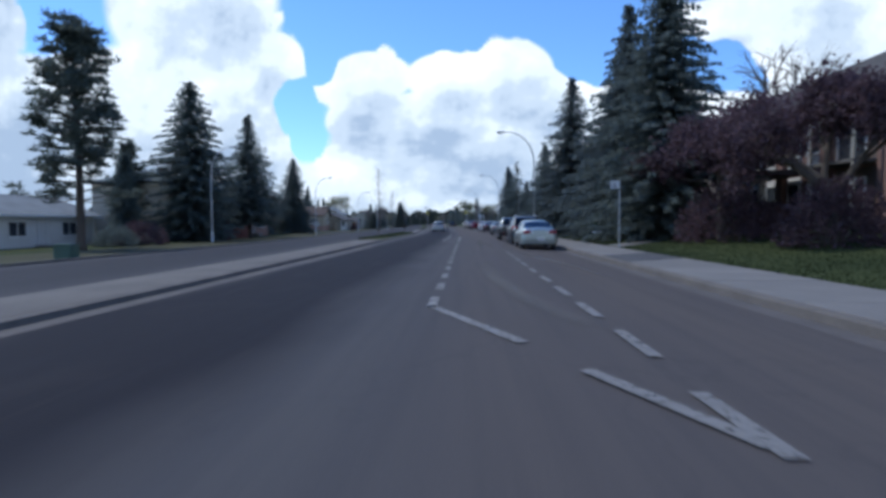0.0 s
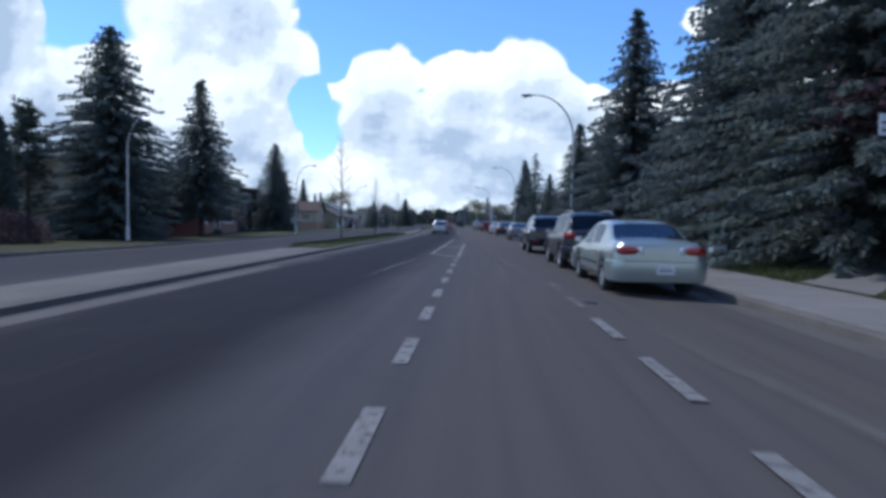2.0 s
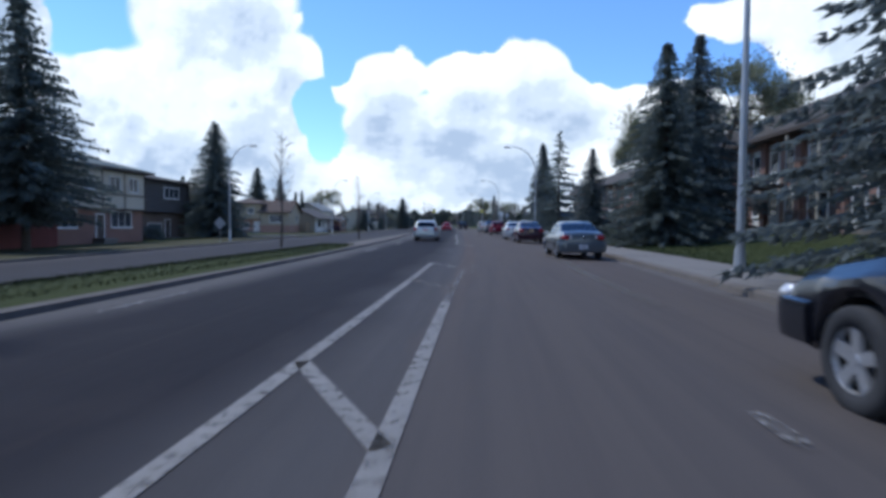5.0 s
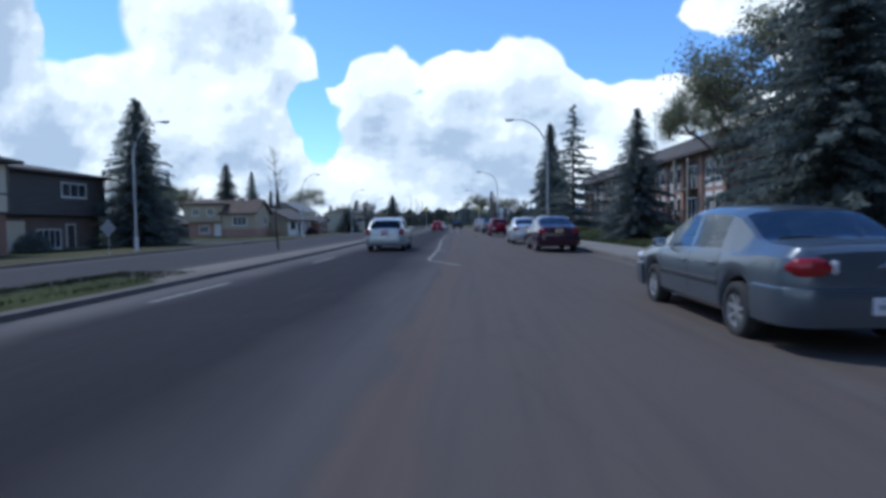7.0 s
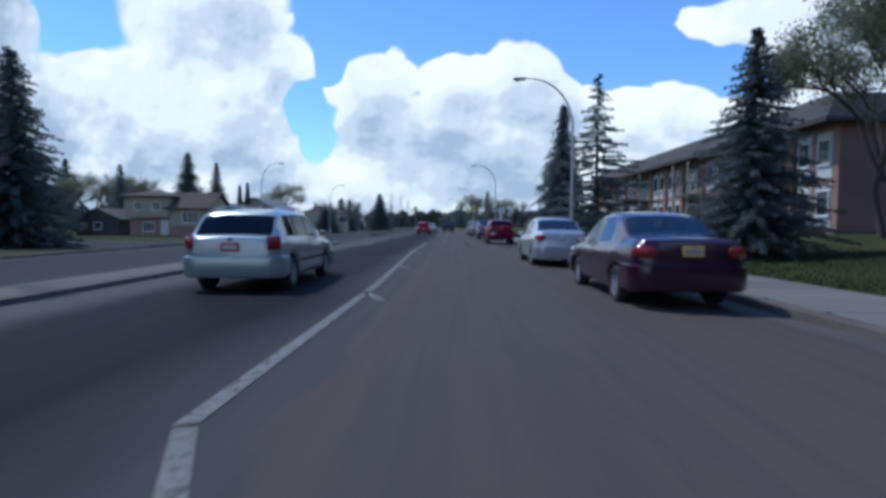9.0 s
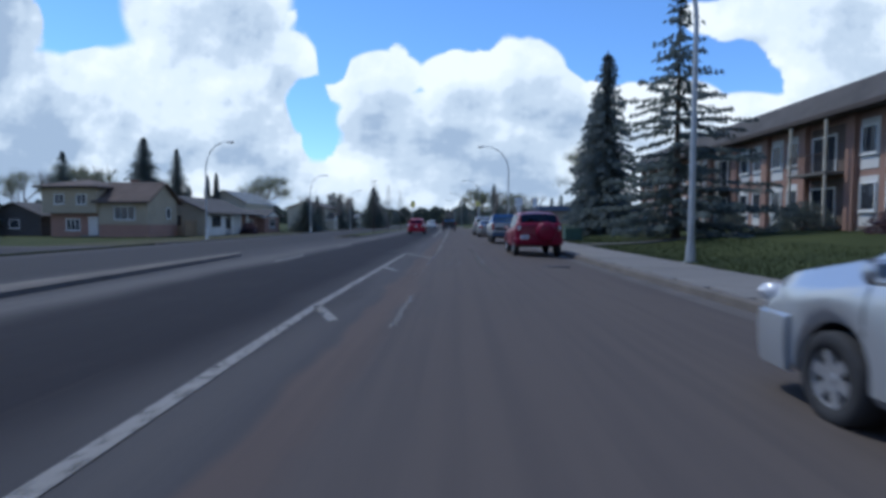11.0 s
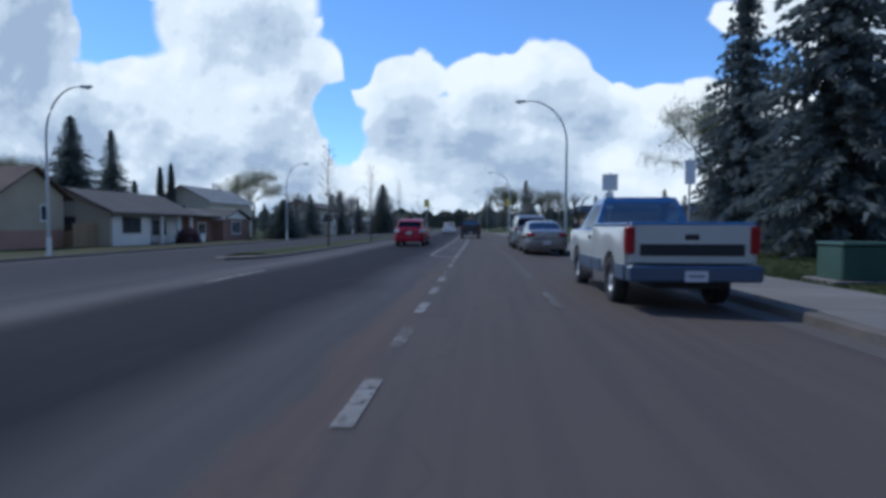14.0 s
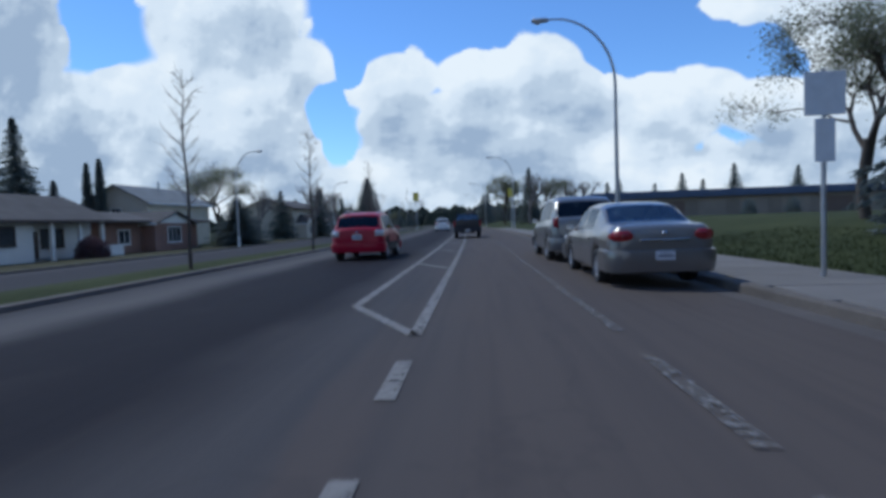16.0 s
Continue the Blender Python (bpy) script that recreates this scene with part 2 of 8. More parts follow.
def asphalt_material():
    """Worn asphalt: aggregate, long tyre bands along the lanes, sandy bands beside the cycle lane, patches and cracks."""
    m = bpy.data.materials.new("asphalt")
    m.use_nodes = True
    n, l = m.node_tree.nodes, m.node_tree.links
    b = n["Principled BSDF"]
    b.inputs["Roughness"].default_value = 0.80
    b.inputs["Specular IOR Level"].default_value = 0.08
    uv = n.new("ShaderNodeUVMap")      # metres across and along the street

    def tex(kind, sx, sy, **kw):
        mp = n.new("ShaderNodeMapping")
        mp.inputs["Scale"].default_value = (sx, sy, 1)
        l.new(uv.outputs[0], mp.inputs[0])
        t = n.new(kind)
        for k, v in kw.items():
            t.inputs[k].default_value = v
        l.new(mp.outputs[0], t.inputs["Vector"])
        return t

    def ramp(v, stops):
        r = n.new("ShaderNodeValToRGB")
        while len(r.color_ramp.elements) < len(stops):
            r.color_ramp.elements.new(0.5)
        for e, (p, c) in zip(r.color_ramp.elements, stops):
            e.position, e.color = p, (*c, 1)
        l.new(v, r.inputs[0])
        return r.outputs[0]

    def mixc(f, a, c, mode="MIX"):
        x = n.new("ShaderNodeMixRGB")
        x.blend_type = mode
        for i, v in enumerate((f, a, c)):
            if isinstance(v, (int, float)):
                x.inputs[i].default_value = v
            elif isinstance(v, tuple):
                x.inputs[i].default_value = (*v, 1)
            else:
                l.new(v, x.inputs[i])
        return x.outputs[0]

    def calc(op, a, c=0.0, d=0.0):
        x = n.new("ShaderNodeMath")
        x.operation = op
        for i, v in enumerate((a, c, d)):
            if isinstance(v, (int, float)):
                x.inputs[i].default_value = v
            else:
                l.new(v, x.inputs[i])
        return x.outputs[0]

    sp = n.new("ShaderNodeSeparateXYZ")
    l.new(uv.outputs[0], sp.inputs[0])
    bigt = tex("ShaderNodeTexNoise", 0.35, 0.06, Scale=1.0, Detail=5.0).outputs["Fac"]
    long = tex("ShaderNodeTexNoise", 1.6, 0.03, Scale=1.0, Detail=4.0).outputs["Fac"]
    grain = tex("ShaderNodeTexNoise", 1, 1, Scale=70.0, Detail=3.0).outputs["Fac"]
    base = ramp(grain, [(0.3, (0.055, 0.051, 0.051)), (0.7, (0.085, 0.079, 0.078))])
    base = mixc(ramp(bigt, [(0.35, (0, 0, 0)), (0.7, (0.5, 0.5, 0.5))]), base, (0.083, 0.080, 0.079))
    base = mixc(ramp(long, [(0.42, (0, 0, 0)), (0.75, (0.45, 0.45, 0.45))]), base, (0.050, 0.050, 0.057))
    wob = calc("MULTIPLY", calc("SUBTRACT", tex("ShaderNodeTexNoise", 0.5, 0.25, Scale=1.0, Detail=5.0).outputs["Fac"], 0.5), 1.1)
    u = calc("ADD", sp.outputs[0], wob)

    def band(at_u, half):
        return calc("MAXIMUM", calc("SUBTRACT", 1.0, calc("DIVIDE", calc("ABSOLUTE", calc("SUBTRACT", u, at_u)), half)), 0.0)

    # tyres keep the traffic lane clean and dark, sand gathers beside it; the lane's colour also holds the lens's corner
    # darkening
    flatband = calc("MINIMUM", calc("MULTIPLY", band(-3.7, 2.4), 2.2), 1.0)
    base = mixc(calc("MULTIPLY", flatband, 0.92), base, (0.0115, 0.0108, 0.0150))
    base = mixc(calc("MULTIPLY", calc("MINIMUM", calc("MULTIPLY", band(-14.0, 8.0), 2.0), 1.0), 0.75), base, (0.029, 0.028, 0.031))
    later = calc("MULTIPLY", calc("SMOOTH_MIN", calc("MULTIPLY", calc("MAXIMUM", calc("SUBTRACT", sp.outputs[1], 40.0), 0.0), 0.05), 1.0, 0.1), 0.85)
    gone = calc("SUBTRACT", 1.0, calc("MINIMUM", calc("MULTIPLY", calc("MAXIMUM", calc("SUBTRACT", sp.outputs[1], 122.0), 0.0), 0.09), 1.0))
    ragged = calc("ADD", sp.outputs[0], calc("MULTIPLY", calc("SUBTRACT", tex("ShaderNodeTexNoise", 1.1, 0.45, Scale=1.0, Detail=7.0).outputs["Fac"], 0.5), 0.75))
    left = calc("MINIMUM", calc("MAXIMUM", calc("MULTIPLY", calc("ADD", ragged, 0.95), 9.0), 0.0), 1.0)
    right = calc("MINIMUM", calc("MAXIMUM", calc("SUBTRACT", 1.0, calc("MULTIPLY", calc("ADD", ragged, 0.75), 1.15)), 0.0), 1.0)
    sharp = calc("MINIMUM", calc("MAXIMUM", calc("SUBTRACT", 1.0, calc("MULTIPLY", calc("ADD", ragged, 0.50), 6.0)), 0.0), 1.0)
    right = calc("MAXIMUM", sharp, calc("MULTIPLY", right, 0.5))
    base = mixc(calc("MULTIPLY", calc("MULTIPLY", left, right), calc("MULTIPLY", later, gone)), base, (0.098, 0.075, 0.065))
    wide = calc("MINIMUM", calc("MULTIPLY", band(2.0, 3.0), 2.5), 1.0)
    base = mixc(calc("MULTIPLY", wide, calc("ADD", calc("MULTIPLY", later, 0.45), 0.42)), base, (0.096, 0.079, 0.070))
    base = mixc(calc("MULTIPLY", band(2.9, 1.3), 0.45), base, (0.104, 0.086, 0.074))
    base = mixc(calc("MULTIPLY", band(-5.7, 1.0), 0.5), base, (0.150, 0.140, 0.130))
    base = mixc(calc("MULTIPLY", band(4.2, 0.6), 0.5), base, (0.105, 0.088, 0.075))
    # fine streaks of sand and rubber along the lanes, and smudges
    streak = tex("ShaderNodeTexNoise", 5.0, 0.16, Scale=1.0, Detail=6.0).outputs["Fac"]
    base = mixc(ramp(streak, [(0.36, (0.16, 0.16, 0.16)), (0.55, (0, 0, 0))]), base, (0.030, 0.030, 0.036))
    base = mixc(ramp(streak, [(0.58, (0, 0, 0)), (0.76, (0.10, 0.10, 0.10))]), base, (0.100, 0.085, 0.076))
    smudge = tex("ShaderNodeTexNoise", 1.3, 0.8, Scale=1.0, Detail=8.0).outputs["Fac"]
    base = mixc(ramp(smudge, [(0.55, (0, 0, 0)), (0.75, (0.09, 0.09, 0.09))]), base, (0.100, 0.083, 0.074))
    vor = tex("ShaderNodeTexVoronoi", 0.20, 0.13, Scale=1.0)
    vor.feature = "DISTANCE_TO_EDGE"
    warp = n.new("ShaderNodeMixRGB")
    warp.inputs[0].default_value = 0.25
    wt = tex("ShaderNodeTexNoise", 0.9, 0.9, Scale=1.0, Detail=6.0)
    l.new(vor.inputs["Vector"].links[0].from_socket, warp.inputs[1])
    l.new(wt.outputs["Color"], warp.inputs[2])
    l.new(warp.outputs[0], vor.inputs["Vector"])
    crack = ramp(vor.outputs["Distance"], [(0.0, (0.16, 0.16, 0.16)), (0.005, (0, 0, 0))])
    base = mixc(crack, base, (0.030, 0.030, 0.034))
    l.new(base, b.inputs["Base Color"])
    bp = n.new("ShaderNodeBump")
    bp.inputs["Strength"].default_value, bp.inputs["Distance"].default_value = 0.35, 0.006
    l.new(grain, bp.inputs["Height"])
    l.new(bp.outputs[0], b.inputs["Normal"])
    return m


def marking_material():
    """Road paint, worn through to the asphalt in specks and patches."""
    m = material("road_paint", (0.188, 0.178, 0.166), 0.7, vary=0.25, scale=3, fine=45)
    n, l = m.node_tree.nodes, m.node_tree.links
    co = n.new("ShaderNodeTexCoord")
    t = n.new("ShaderNodeTexNoise")
    t.inputs["Scale"].default_value, t.inputs["Detail"].default_value, t.inputs["Roughness"].default_value = 9.0, 8.0, 0.7
    l.new(co.outputs["Object"], t.inputs["Vector"])
    r = n.new("ShaderNodeValToRGB")
    r.color_ramp.elements[0].position, r.color_ramp.elements[0].color = 0.34, (0.30, 0.30, 0.30, 1)
    r.color_ramp.elements[1].position, r.color_ramp.elements[1].color = 0.50, (0.90, 0.90, 0.90, 1)
    l.new(t.outputs["Fac"], r.inputs[0])
    l.new(r.outputs[0], n["Principled BSDF"].inputs["Alpha"])
    return m


def car_glass(tint=(0.07, 0.09, 0.115), shine=0.04):
    """Tinted glass: it lets part of the light through and mirrors the sky by its angle."""
    m = bpy.data.materials.new("tinted_glass")
    m.use_nodes = True
    n, l = m.node_tree.nodes, m.node_tree.links
    n.clear()
    tr = n.new("ShaderNodeBsdfTransparent")
    tr.inputs[0].default_value = (*tint, 1)
    gl = n.new("ShaderNodeBsdfGlossy")
    gl.inputs["Roughness"].default_value = 0.03
    gl.inputs["Color"].default_value = (0.72, 0.78, 0.88, 1)
    lw = n.new("ShaderNodeLayerWeight")
    lw.inputs[0].default_value = 0.5
    pw_ = n.new("ShaderNodeMath")
    pw_.operation = "POWER"
    l.new(lw.outputs["Facing"], pw_.inputs[0])
    pw_.inputs[1].default_value = 5.0
    fr = n.new("ShaderNodeMath")
    fr.operation = "MULTIPLY_ADD"
    l.new(pw_.outputs[0], fr.inputs[0])
    fr.inputs[1].default_value, fr.inputs[2].default_value = 0.6, shine
    mx_ = n.new("ShaderNodeMixShader")
    out = n.new("ShaderNodeOutputMaterial")
    l.new(fr.outputs[0], mx_.inputs[0])
    l.new(tr.outputs[0], mx_.inputs[1])
    l.new(gl.outputs[0], mx_.inputs[2])
    l.new(mx_.outputs[0], out.inputs[0])
    return m


def sand_material():
    """Dry sand, thick along the middle of a streak and thinning out to its edges."""
    m = material("dry_sand", (0.150, 0.138, 0.124), 0.95, vary=0.2, scale=2, fine=60)
    n, l = m.node_tree.nodes, m.node_tree.links
    uv = n.new("ShaderNodeUVMap")
    sp = n.new("ShaderNodeSeparateXYZ")
    l.new(uv.outputs[0], sp.inputs[0])
    co = n.new("ShaderNodeTexCoord")
    t = n.new("ShaderNodeTexNoise")
    t.inputs["Scale"].default_value, t.inputs["Detail"].default_value = 3.0, 8.0
    l.new(co.outputs["Object"], t.inputs["Vector"])

    def calc(op, a, b):
        x = n.new("ShaderNodeMath")
        x.operation = op
        for i, v in enumerate((a, b)):
            if isinstance(v, (int, float)):
                x.inputs[i].default_value = v
            else:
                l.new(v, x.inputs[i])
        return x.outputs[0]
    thick = calc("MULTIPLY", calc("SUBTRACT", 1.0, calc("ABSOLUTE", sp.outputs[0], 0)), calc("SQRT", calc("SUBTRACT", 1.0, calc("ABSOLUTE", sp.outputs[1], 0)), 0))
    l.new(calc("MULTIPLY", thick, calc("MULTIPLY", t.outputs["Fac"], 1.15)), n["Principled BSDF"].inputs["Alpha"])
    return m


M = {}
M["asphalt"] = asphalt_material()
M["mark"] = marking_material()
M["worn"] = marking_material()
M["worn"].node_tree.nodes["Color Ramp.001"].color_ramp.elements[0].color = (0.08, 0.08, 0.08, 1)
M["worn"].node_tree.nodes["Color Ramp.001"].color_ramp.elements[0].position = 0.46
M["worn"].node_tree.nodes["Color Ramp.001"].color_ramp.elements[1].position = 0.60
M["patch"] = material("asphalt_patch", (0.062, 0.059, 0.060), 0.9, vary=0.25, scale=1.2, fine=60, bump=0.3)
M["tar"] = material("crack_tar", (0.022, 0.022, 0.026), 0.7, vary=0.25, scale=5, fine=40)
M["sand"] = sand_material()
M["concrete"] = material("concrete", (0.150, 0.138, 0.124), 0.9, vary=0.24, scale=0.7, fine=25, bump=0.2, rand=0.25)
M["oldconcrete"] = material("sandy_concrete", (0.108, 0.093, 0.078), 0.9, vary=0.3, scale=0.6, fine=20, bump=0.2)
M["curb"] = material("curb_concrete", (0.110, 0.094, 0.080), 0.9, vary=0.3, scale=1.2, fine=20, bump=0.2)
M["gutter"] = material("gutter_concrete", (0.086, 0.073, 0.064), 0.9, vary=0.3, scale=0.9, fine=18, bump=0.2)
M["grass"] = material("grass", (0.034, 0.050, 0.017), 0.95, vary=0.45, scale=0.25, fine=14, bump=0.6, spec=0.1, tint=(0.066, 0.076, 0.028))
M["dry"] = material("dry_grass", (0.078, 0.069, 0.044), 0.95, vary=0.4, scale=0.3, fine=9, bump=0.6, spec=0.1, tint=(0.082, 0.082, 0.045))
M["blade"] = material("grass_blade", (0.034, 0.052, 0.018), 0.9, vary=0.3, scale=0.8, fine=9, spec=0.15, tint=(0.048, 0.060, 0.024))
M["spruce"] = leafage("spruce_needles", (0.135, 0.166, 0.156), (0.200, 0.235, 0.218))
M["bluespruce"] = leafage("blue_spruce_needles", (0.138, 0.170, 0.172), (0.204, 0.238, 0.235))
M["pine"] = leafage("pine_needles", (0.108, 0.134, 0.118), (0.168, 0.192, 0.162))
M["plum"] = leafage("plum_twigs", (0.098, 0.062, 0.076), (0.150, 0.096, 0.112))
M["bud"] = leafage("budding_leaves", (0.185, 0.200, 0.125), (0.25, 0.26, 0.17), 0.55)
M["bark"] = material("bark", (0.085, 0.068, 0.055), 0.95, vary=0.35, scale=3, fine=22, bump=0.6, stretch=(1, 1, 0.25))
M["twig"] = material("twig_bark", (0.17, 0.15, 0.135), 0.9, vary=0.3, scale=3, fine=22)
M["galv"] = material("galvanised_steel", (0.40, 0.41, 0.42), 0.5, 0.6, vary=0.12, scale=2, fine=25)
M["polewhite"] = material("white_pole_paint", (0.62, 0.62, 0.60), 0.6, vary=0.12, scale=2, fine=20)
M["lens"] = material("lamp_lens", (0.5, 0.5, 0.48), 0.2, vary=0.05)
M["signback"] = material("sign_aluminium", (0.45, 0.46, 0.47), 0.45, 0.5, vary=0.1, scale=4, fine=30)
M["signwhite"] = material("sign_white", (0.62, 0.63, 0.64), 0.5, vary=0.06)
M["signyellow"] = material("sign_yellow", (0.62, 0.50, 0.05), 0.5, vary=0.06)
M["signpale"] = material("sign_aluminium_pale", (0.72, 0.74, 0.76), 0.6, 0.0, vary=0.1, scale=4, fine=30)
M["barink"] = material("plate_ink", (0.26, 0.26, 0.30), 0.5, vary=0.1)
M["ink"] = material("sign_ink", (0.05, 0.05, 0.06), 0.5, vary=0.1)
M["rubber"] = material("tyre_rubber", (0.022, 0.022, 0.024), 0.85, vary=0.2, scale=6, fine=40, bump=0.2)
M["alloy"] = material("wheel_alloy", (0.50, 0.51, 0.53), 0.35, 0.75, vary=0.1, scale=6, fine=40)
M["dark"] = material("dark_plastic", (0.018, 0.018, 0.020), 0.7, vary=0.2, scale=5, fine=40)
M["glass"] = car_glass()
M["midglass"] = car_glass((0.40, 0.46, 0.48), 0.14)
M["clearglass"] = car_glass((0.55, 0.62, 0.64), 0.16)
M["rust"] = material("cast_iron", (0.035, 0.030, 0.028), 0.7, 0.4, vary=0.3, scale=6, fine=40)
M["oxide"] = material("rust_brown", (0.060, 0.043, 0.034), 0.9, vary=0.4, scale=8, fine=60, bump=0.3)
M["seat"] = material("seat_cloth", (0.06, 0.06, 0.065), 0.9, vary=0.25, scale=4, fine=60)
M["winglass"] = material("window_glass", (0.040, 0.046, 0.056), 0.05, 0.0, vary=0.4, scale=0.6, fine=3, spec=0.5)
M["redlamp"] = material("red_lens", (0.26, 0.008, 0.014), 0.2, vary=0.15, scale=8, fine=30, coat=0.2)
M["clearlamp"] = material("clear_lens", (0.55, 0.55, 0.56), 0.12, vary=0.12, scale=8, fine=30, coat=0.6)
M["chrome"] = material("chrome", (0.65, 0.66, 0.68), 0.12, 1.0, vary=0.05)
M["plate"] = material("plate_white", (0.60, 0.60, 0.62), 0.5, vary=0.06)
M["platered"] = material("plate_red", (0.45, 0.10, 0.10), 0.5, vary=0.06)
M["plateyellow"] = material("plate_yellow", (0.60, 0.42, 0.14), 0.5, vary=0.06)
M["shingle"] = material("roof_shingle", (0.075, 0.068, 0.064), 0.95, vary=0.3, scale=0.8, fine=12, bump=0.5)
M["shingle_brown"] = material("roof_shingle_brown", (0.095, 0.068, 0.056), 0.95, vary=0.3, scale=0.8, fine=12, bump=0.5)
M["shingle_grey"] = material("roof_shingle_grey", (0.17, 0.18, 0.18), 0.95, vary=0.25, scale=0.8, fine=12, bump=0.5)
M["shingle_green"] = material("roof_shingle_green", (0.085, 0.105, 0.10), 0.95, vary=0.25, scale=0.8, fine=12, bump=0.5)
M["stucco_beige"] = material("stucco_beige", (0.36, 0.31, 0.23), 0.95, vary=0.14, scale=0.5, fine=18, bump=0.3)
M["stucco_cream"] = material("stucco_cream", (0.46, 0.42, 0.34), 0.95, vary=0.12, scale=0.5, fine=18, bump=0.3)
M["stucco_white"] = material("stucco_white", (0.58, 0.57, 0.55), 0.95, vary=0.12, scale=0.5, fine=18, bump=0.3)
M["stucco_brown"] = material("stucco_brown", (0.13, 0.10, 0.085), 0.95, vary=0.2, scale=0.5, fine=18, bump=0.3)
M["brick"] = material("brick_red", (0.21, 0.125, 0.10), 0.95, vary=0.25, scale=0.6, fine=9, bump=0.4, rand=0.3)
M["brick_orange"] = material("brick_orange", (0.27, 0.165, 0.13), 0.95, vary=0.22, scale=0.6, fine=9, bump=0.4, rand=0.3)
M["siding_dark"] = material("dark_siding", (0.070, 0.066, 0.066), 0.9, vary=0.2, scale=0.6, fine=14, stretch=(1, 1, 6))
M["fence_red"] = material("fence_stain_red", (0.15, 0.045, 0.038), 0.85, vary=0.25, scale=1.2, fine=14, stretch=(1, 1, 0.2), rand=0.25)
M["fence_tan"] = material("fence_wood_tan", (0.26, 0.19, 0.12), 0.9, vary=0.25, scale=1.2, fine=14, stretch=(1, 1, 0.2), rand=0.25)
M["trim"] = material("white_trim", (0.66, 0.66, 0.64), 0.6, vary=0.08, scale=2, fine=20)
M["trim_dark"] = material("brown_trim", (0.060, 0.045, 0.038), 0.7, vary=0.2, scale=2, fine=20)
M["door"] = material("door_paint", (0.55, 0.54, 0.52), 0.5, vary=0.08, scale=2, fine=20)
M["box_green"] = material("utility_green", (0.040, 0.088, 0.066), 0.55, vary=0.2, scale=2, fine=20)
M["school_wall"] = material("school_brick", (0.20, 0.175, 0.145), 0.95, vary=0.2, scale=0.3, fine=6)
M["school_panel"] = material("school_panel", (0.23, 0.205, 0.17), 0.9, vary=0.15, scale=0.3, fine=6)
M["school_blue"] = material("blue_metal_roof", (0.055, 0.085, 0.15), 0.6, vary=0.15, scale=0.6, fine=8)
M["far"] = material("far_woods", (0.045, 0.052, 0.040), 0.95, vary=0.4, scale=0.08, fine=0.7, spec=0.1)


# ---------- mesh tools ----------
class Geo:
    """Collects faces of one part."""
    def __init__(self):
        self.v, self.f = [], []

    def add(self, vs, fs):
        o = len(self.v)
        self.v += [tuple(p) for p in vs]
        self.f += [tuple(i + o for i in f) for f in fs]
        return self

    def box(self, x0, x1, y0, y1, z0, z1, c=0.0):
        """A box; c: the chamfer of its edges."""
        if c <= 0:
            return self.add([(x, y, z) for z in (z0, z1) for y in (y0, y1) for x in (x0, x1)],
                            [(0, 2, 3, 1), (4, 5, 7, 6), (0, 1, 5, 4), (2, 6, 7, 3), (0, 4, 6, 2), (1, 3, 7, 5)])
        c = min(c, (x1 - x0) * 0.45, (y1 - y0) * 0.45, (z1 - z0) * 0.45)

        def ring(g, z):
            a0, a1, b0, b1 = x0 + g, x1 - g, y0 + g, y1 - g
            return [(a0 + c, b0, z), (a1 - c, b0, z), (a1, b0 + c, z), (a1, b1 - c, z), (a1 - c, b1, z), (a0 + c, b1, z), (a0, b1 - c, z), (a0, b0 + c, z)]
        rings = [ring(c * 0.7, z0), ring(0, z0 + c), ring(0, z1 - c), ring(c * 0.7, z1)]
        vs = [p for r in rings for p in r]
        fs = [tuple(range(7, -1, -1)), tuple(range(24, 32))]
        for k in range(3):
            for i in range(8):
                j = (i + 1) % 8
                fs.append((k * 8 + i, k * 8 + j, k * 8 + 8 + j, k * 8 + 8 + i))
        return self.add(vs, fs)

    def tube(self, pts, rad, n=8, caps=True):
        """A tube along points with a radius at each."""
        rings = []
        for i, p in enumerate(pts):
            p = Vector(p)
            d = (Vector(pts[min(i + 1, len(pts) - 1)]) - Vector(pts[max(i - 1, 0)])).normalized()
            a = d.cross(Vector((0, 0, 1)) if abs(d.z) < 0.9 else Vector((1, 0, 0))).normalized()
            b = d.cross(a)
            r = rad[i] if isinstance(rad, (list, tuple)) else rad
            rings.append([p + r * (math.cos(2 * math.pi * k / n) * a + math.sin(2 * math.pi * k / n) * b) for k in range(n)])
        vs = [p for r in rings for p in r]
        fs = [(i * n + k, i * n + (k + 1) % n, i * n + n + (k + 1) % n, i * n + n + k) for i in range(len(pts) - 1) for k in range(n)]
        if caps:
            fs += [tuple(range(n - 1, -1, -1)), tuple(range((len(pts) - 1) * n, len(pts) * n))]
        return self.add(vs, fs)

    def lathe(self, prof, n=24, axis="x", centre=(0, 0, 0), closed=False):
        """A turned shape: prof of (along axis, radius)."""
        cx, cy, cz = centre
        vs, fs = [], []
        for a, r in prof:
            for k in range(n):
                w = 2 * math.pi * k / n
                vs.append((cx + a, cy + r * math.cos(w), cz + r * math.sin(w)) if axis == "x" else (cx + r * math.cos(w), cy + r * math.sin(w), cz + a))
        m = len(prof)
        for i in range(m if closed else m - 1):
            i2 = (i + 1) % m
            for k in range(n):
                fs.append((i * n + k, i * n + (k + 1) % n, i2 * n + (k + 1) % n, i2 * n + k))
        return self.add(vs, fs)

    def mesh(self, name, smooth=False):
        me = bpy.data.meshes.new(name)
        me.from_pydata(self.v, [], self.f)
        if smooth:
            me.polygons.foreach_set("use_smooth", [True] * len(me.polygons))
        me.validate()
        me.update()
        return me


def fix_normals(me):
    bm = bmesh.new()
    bm.from_mesh(me)
    bmesh.ops.recalc_face_normals(bm, faces=bm.faces)
    bm.to_mesh(me)
    bm.free()
    return me


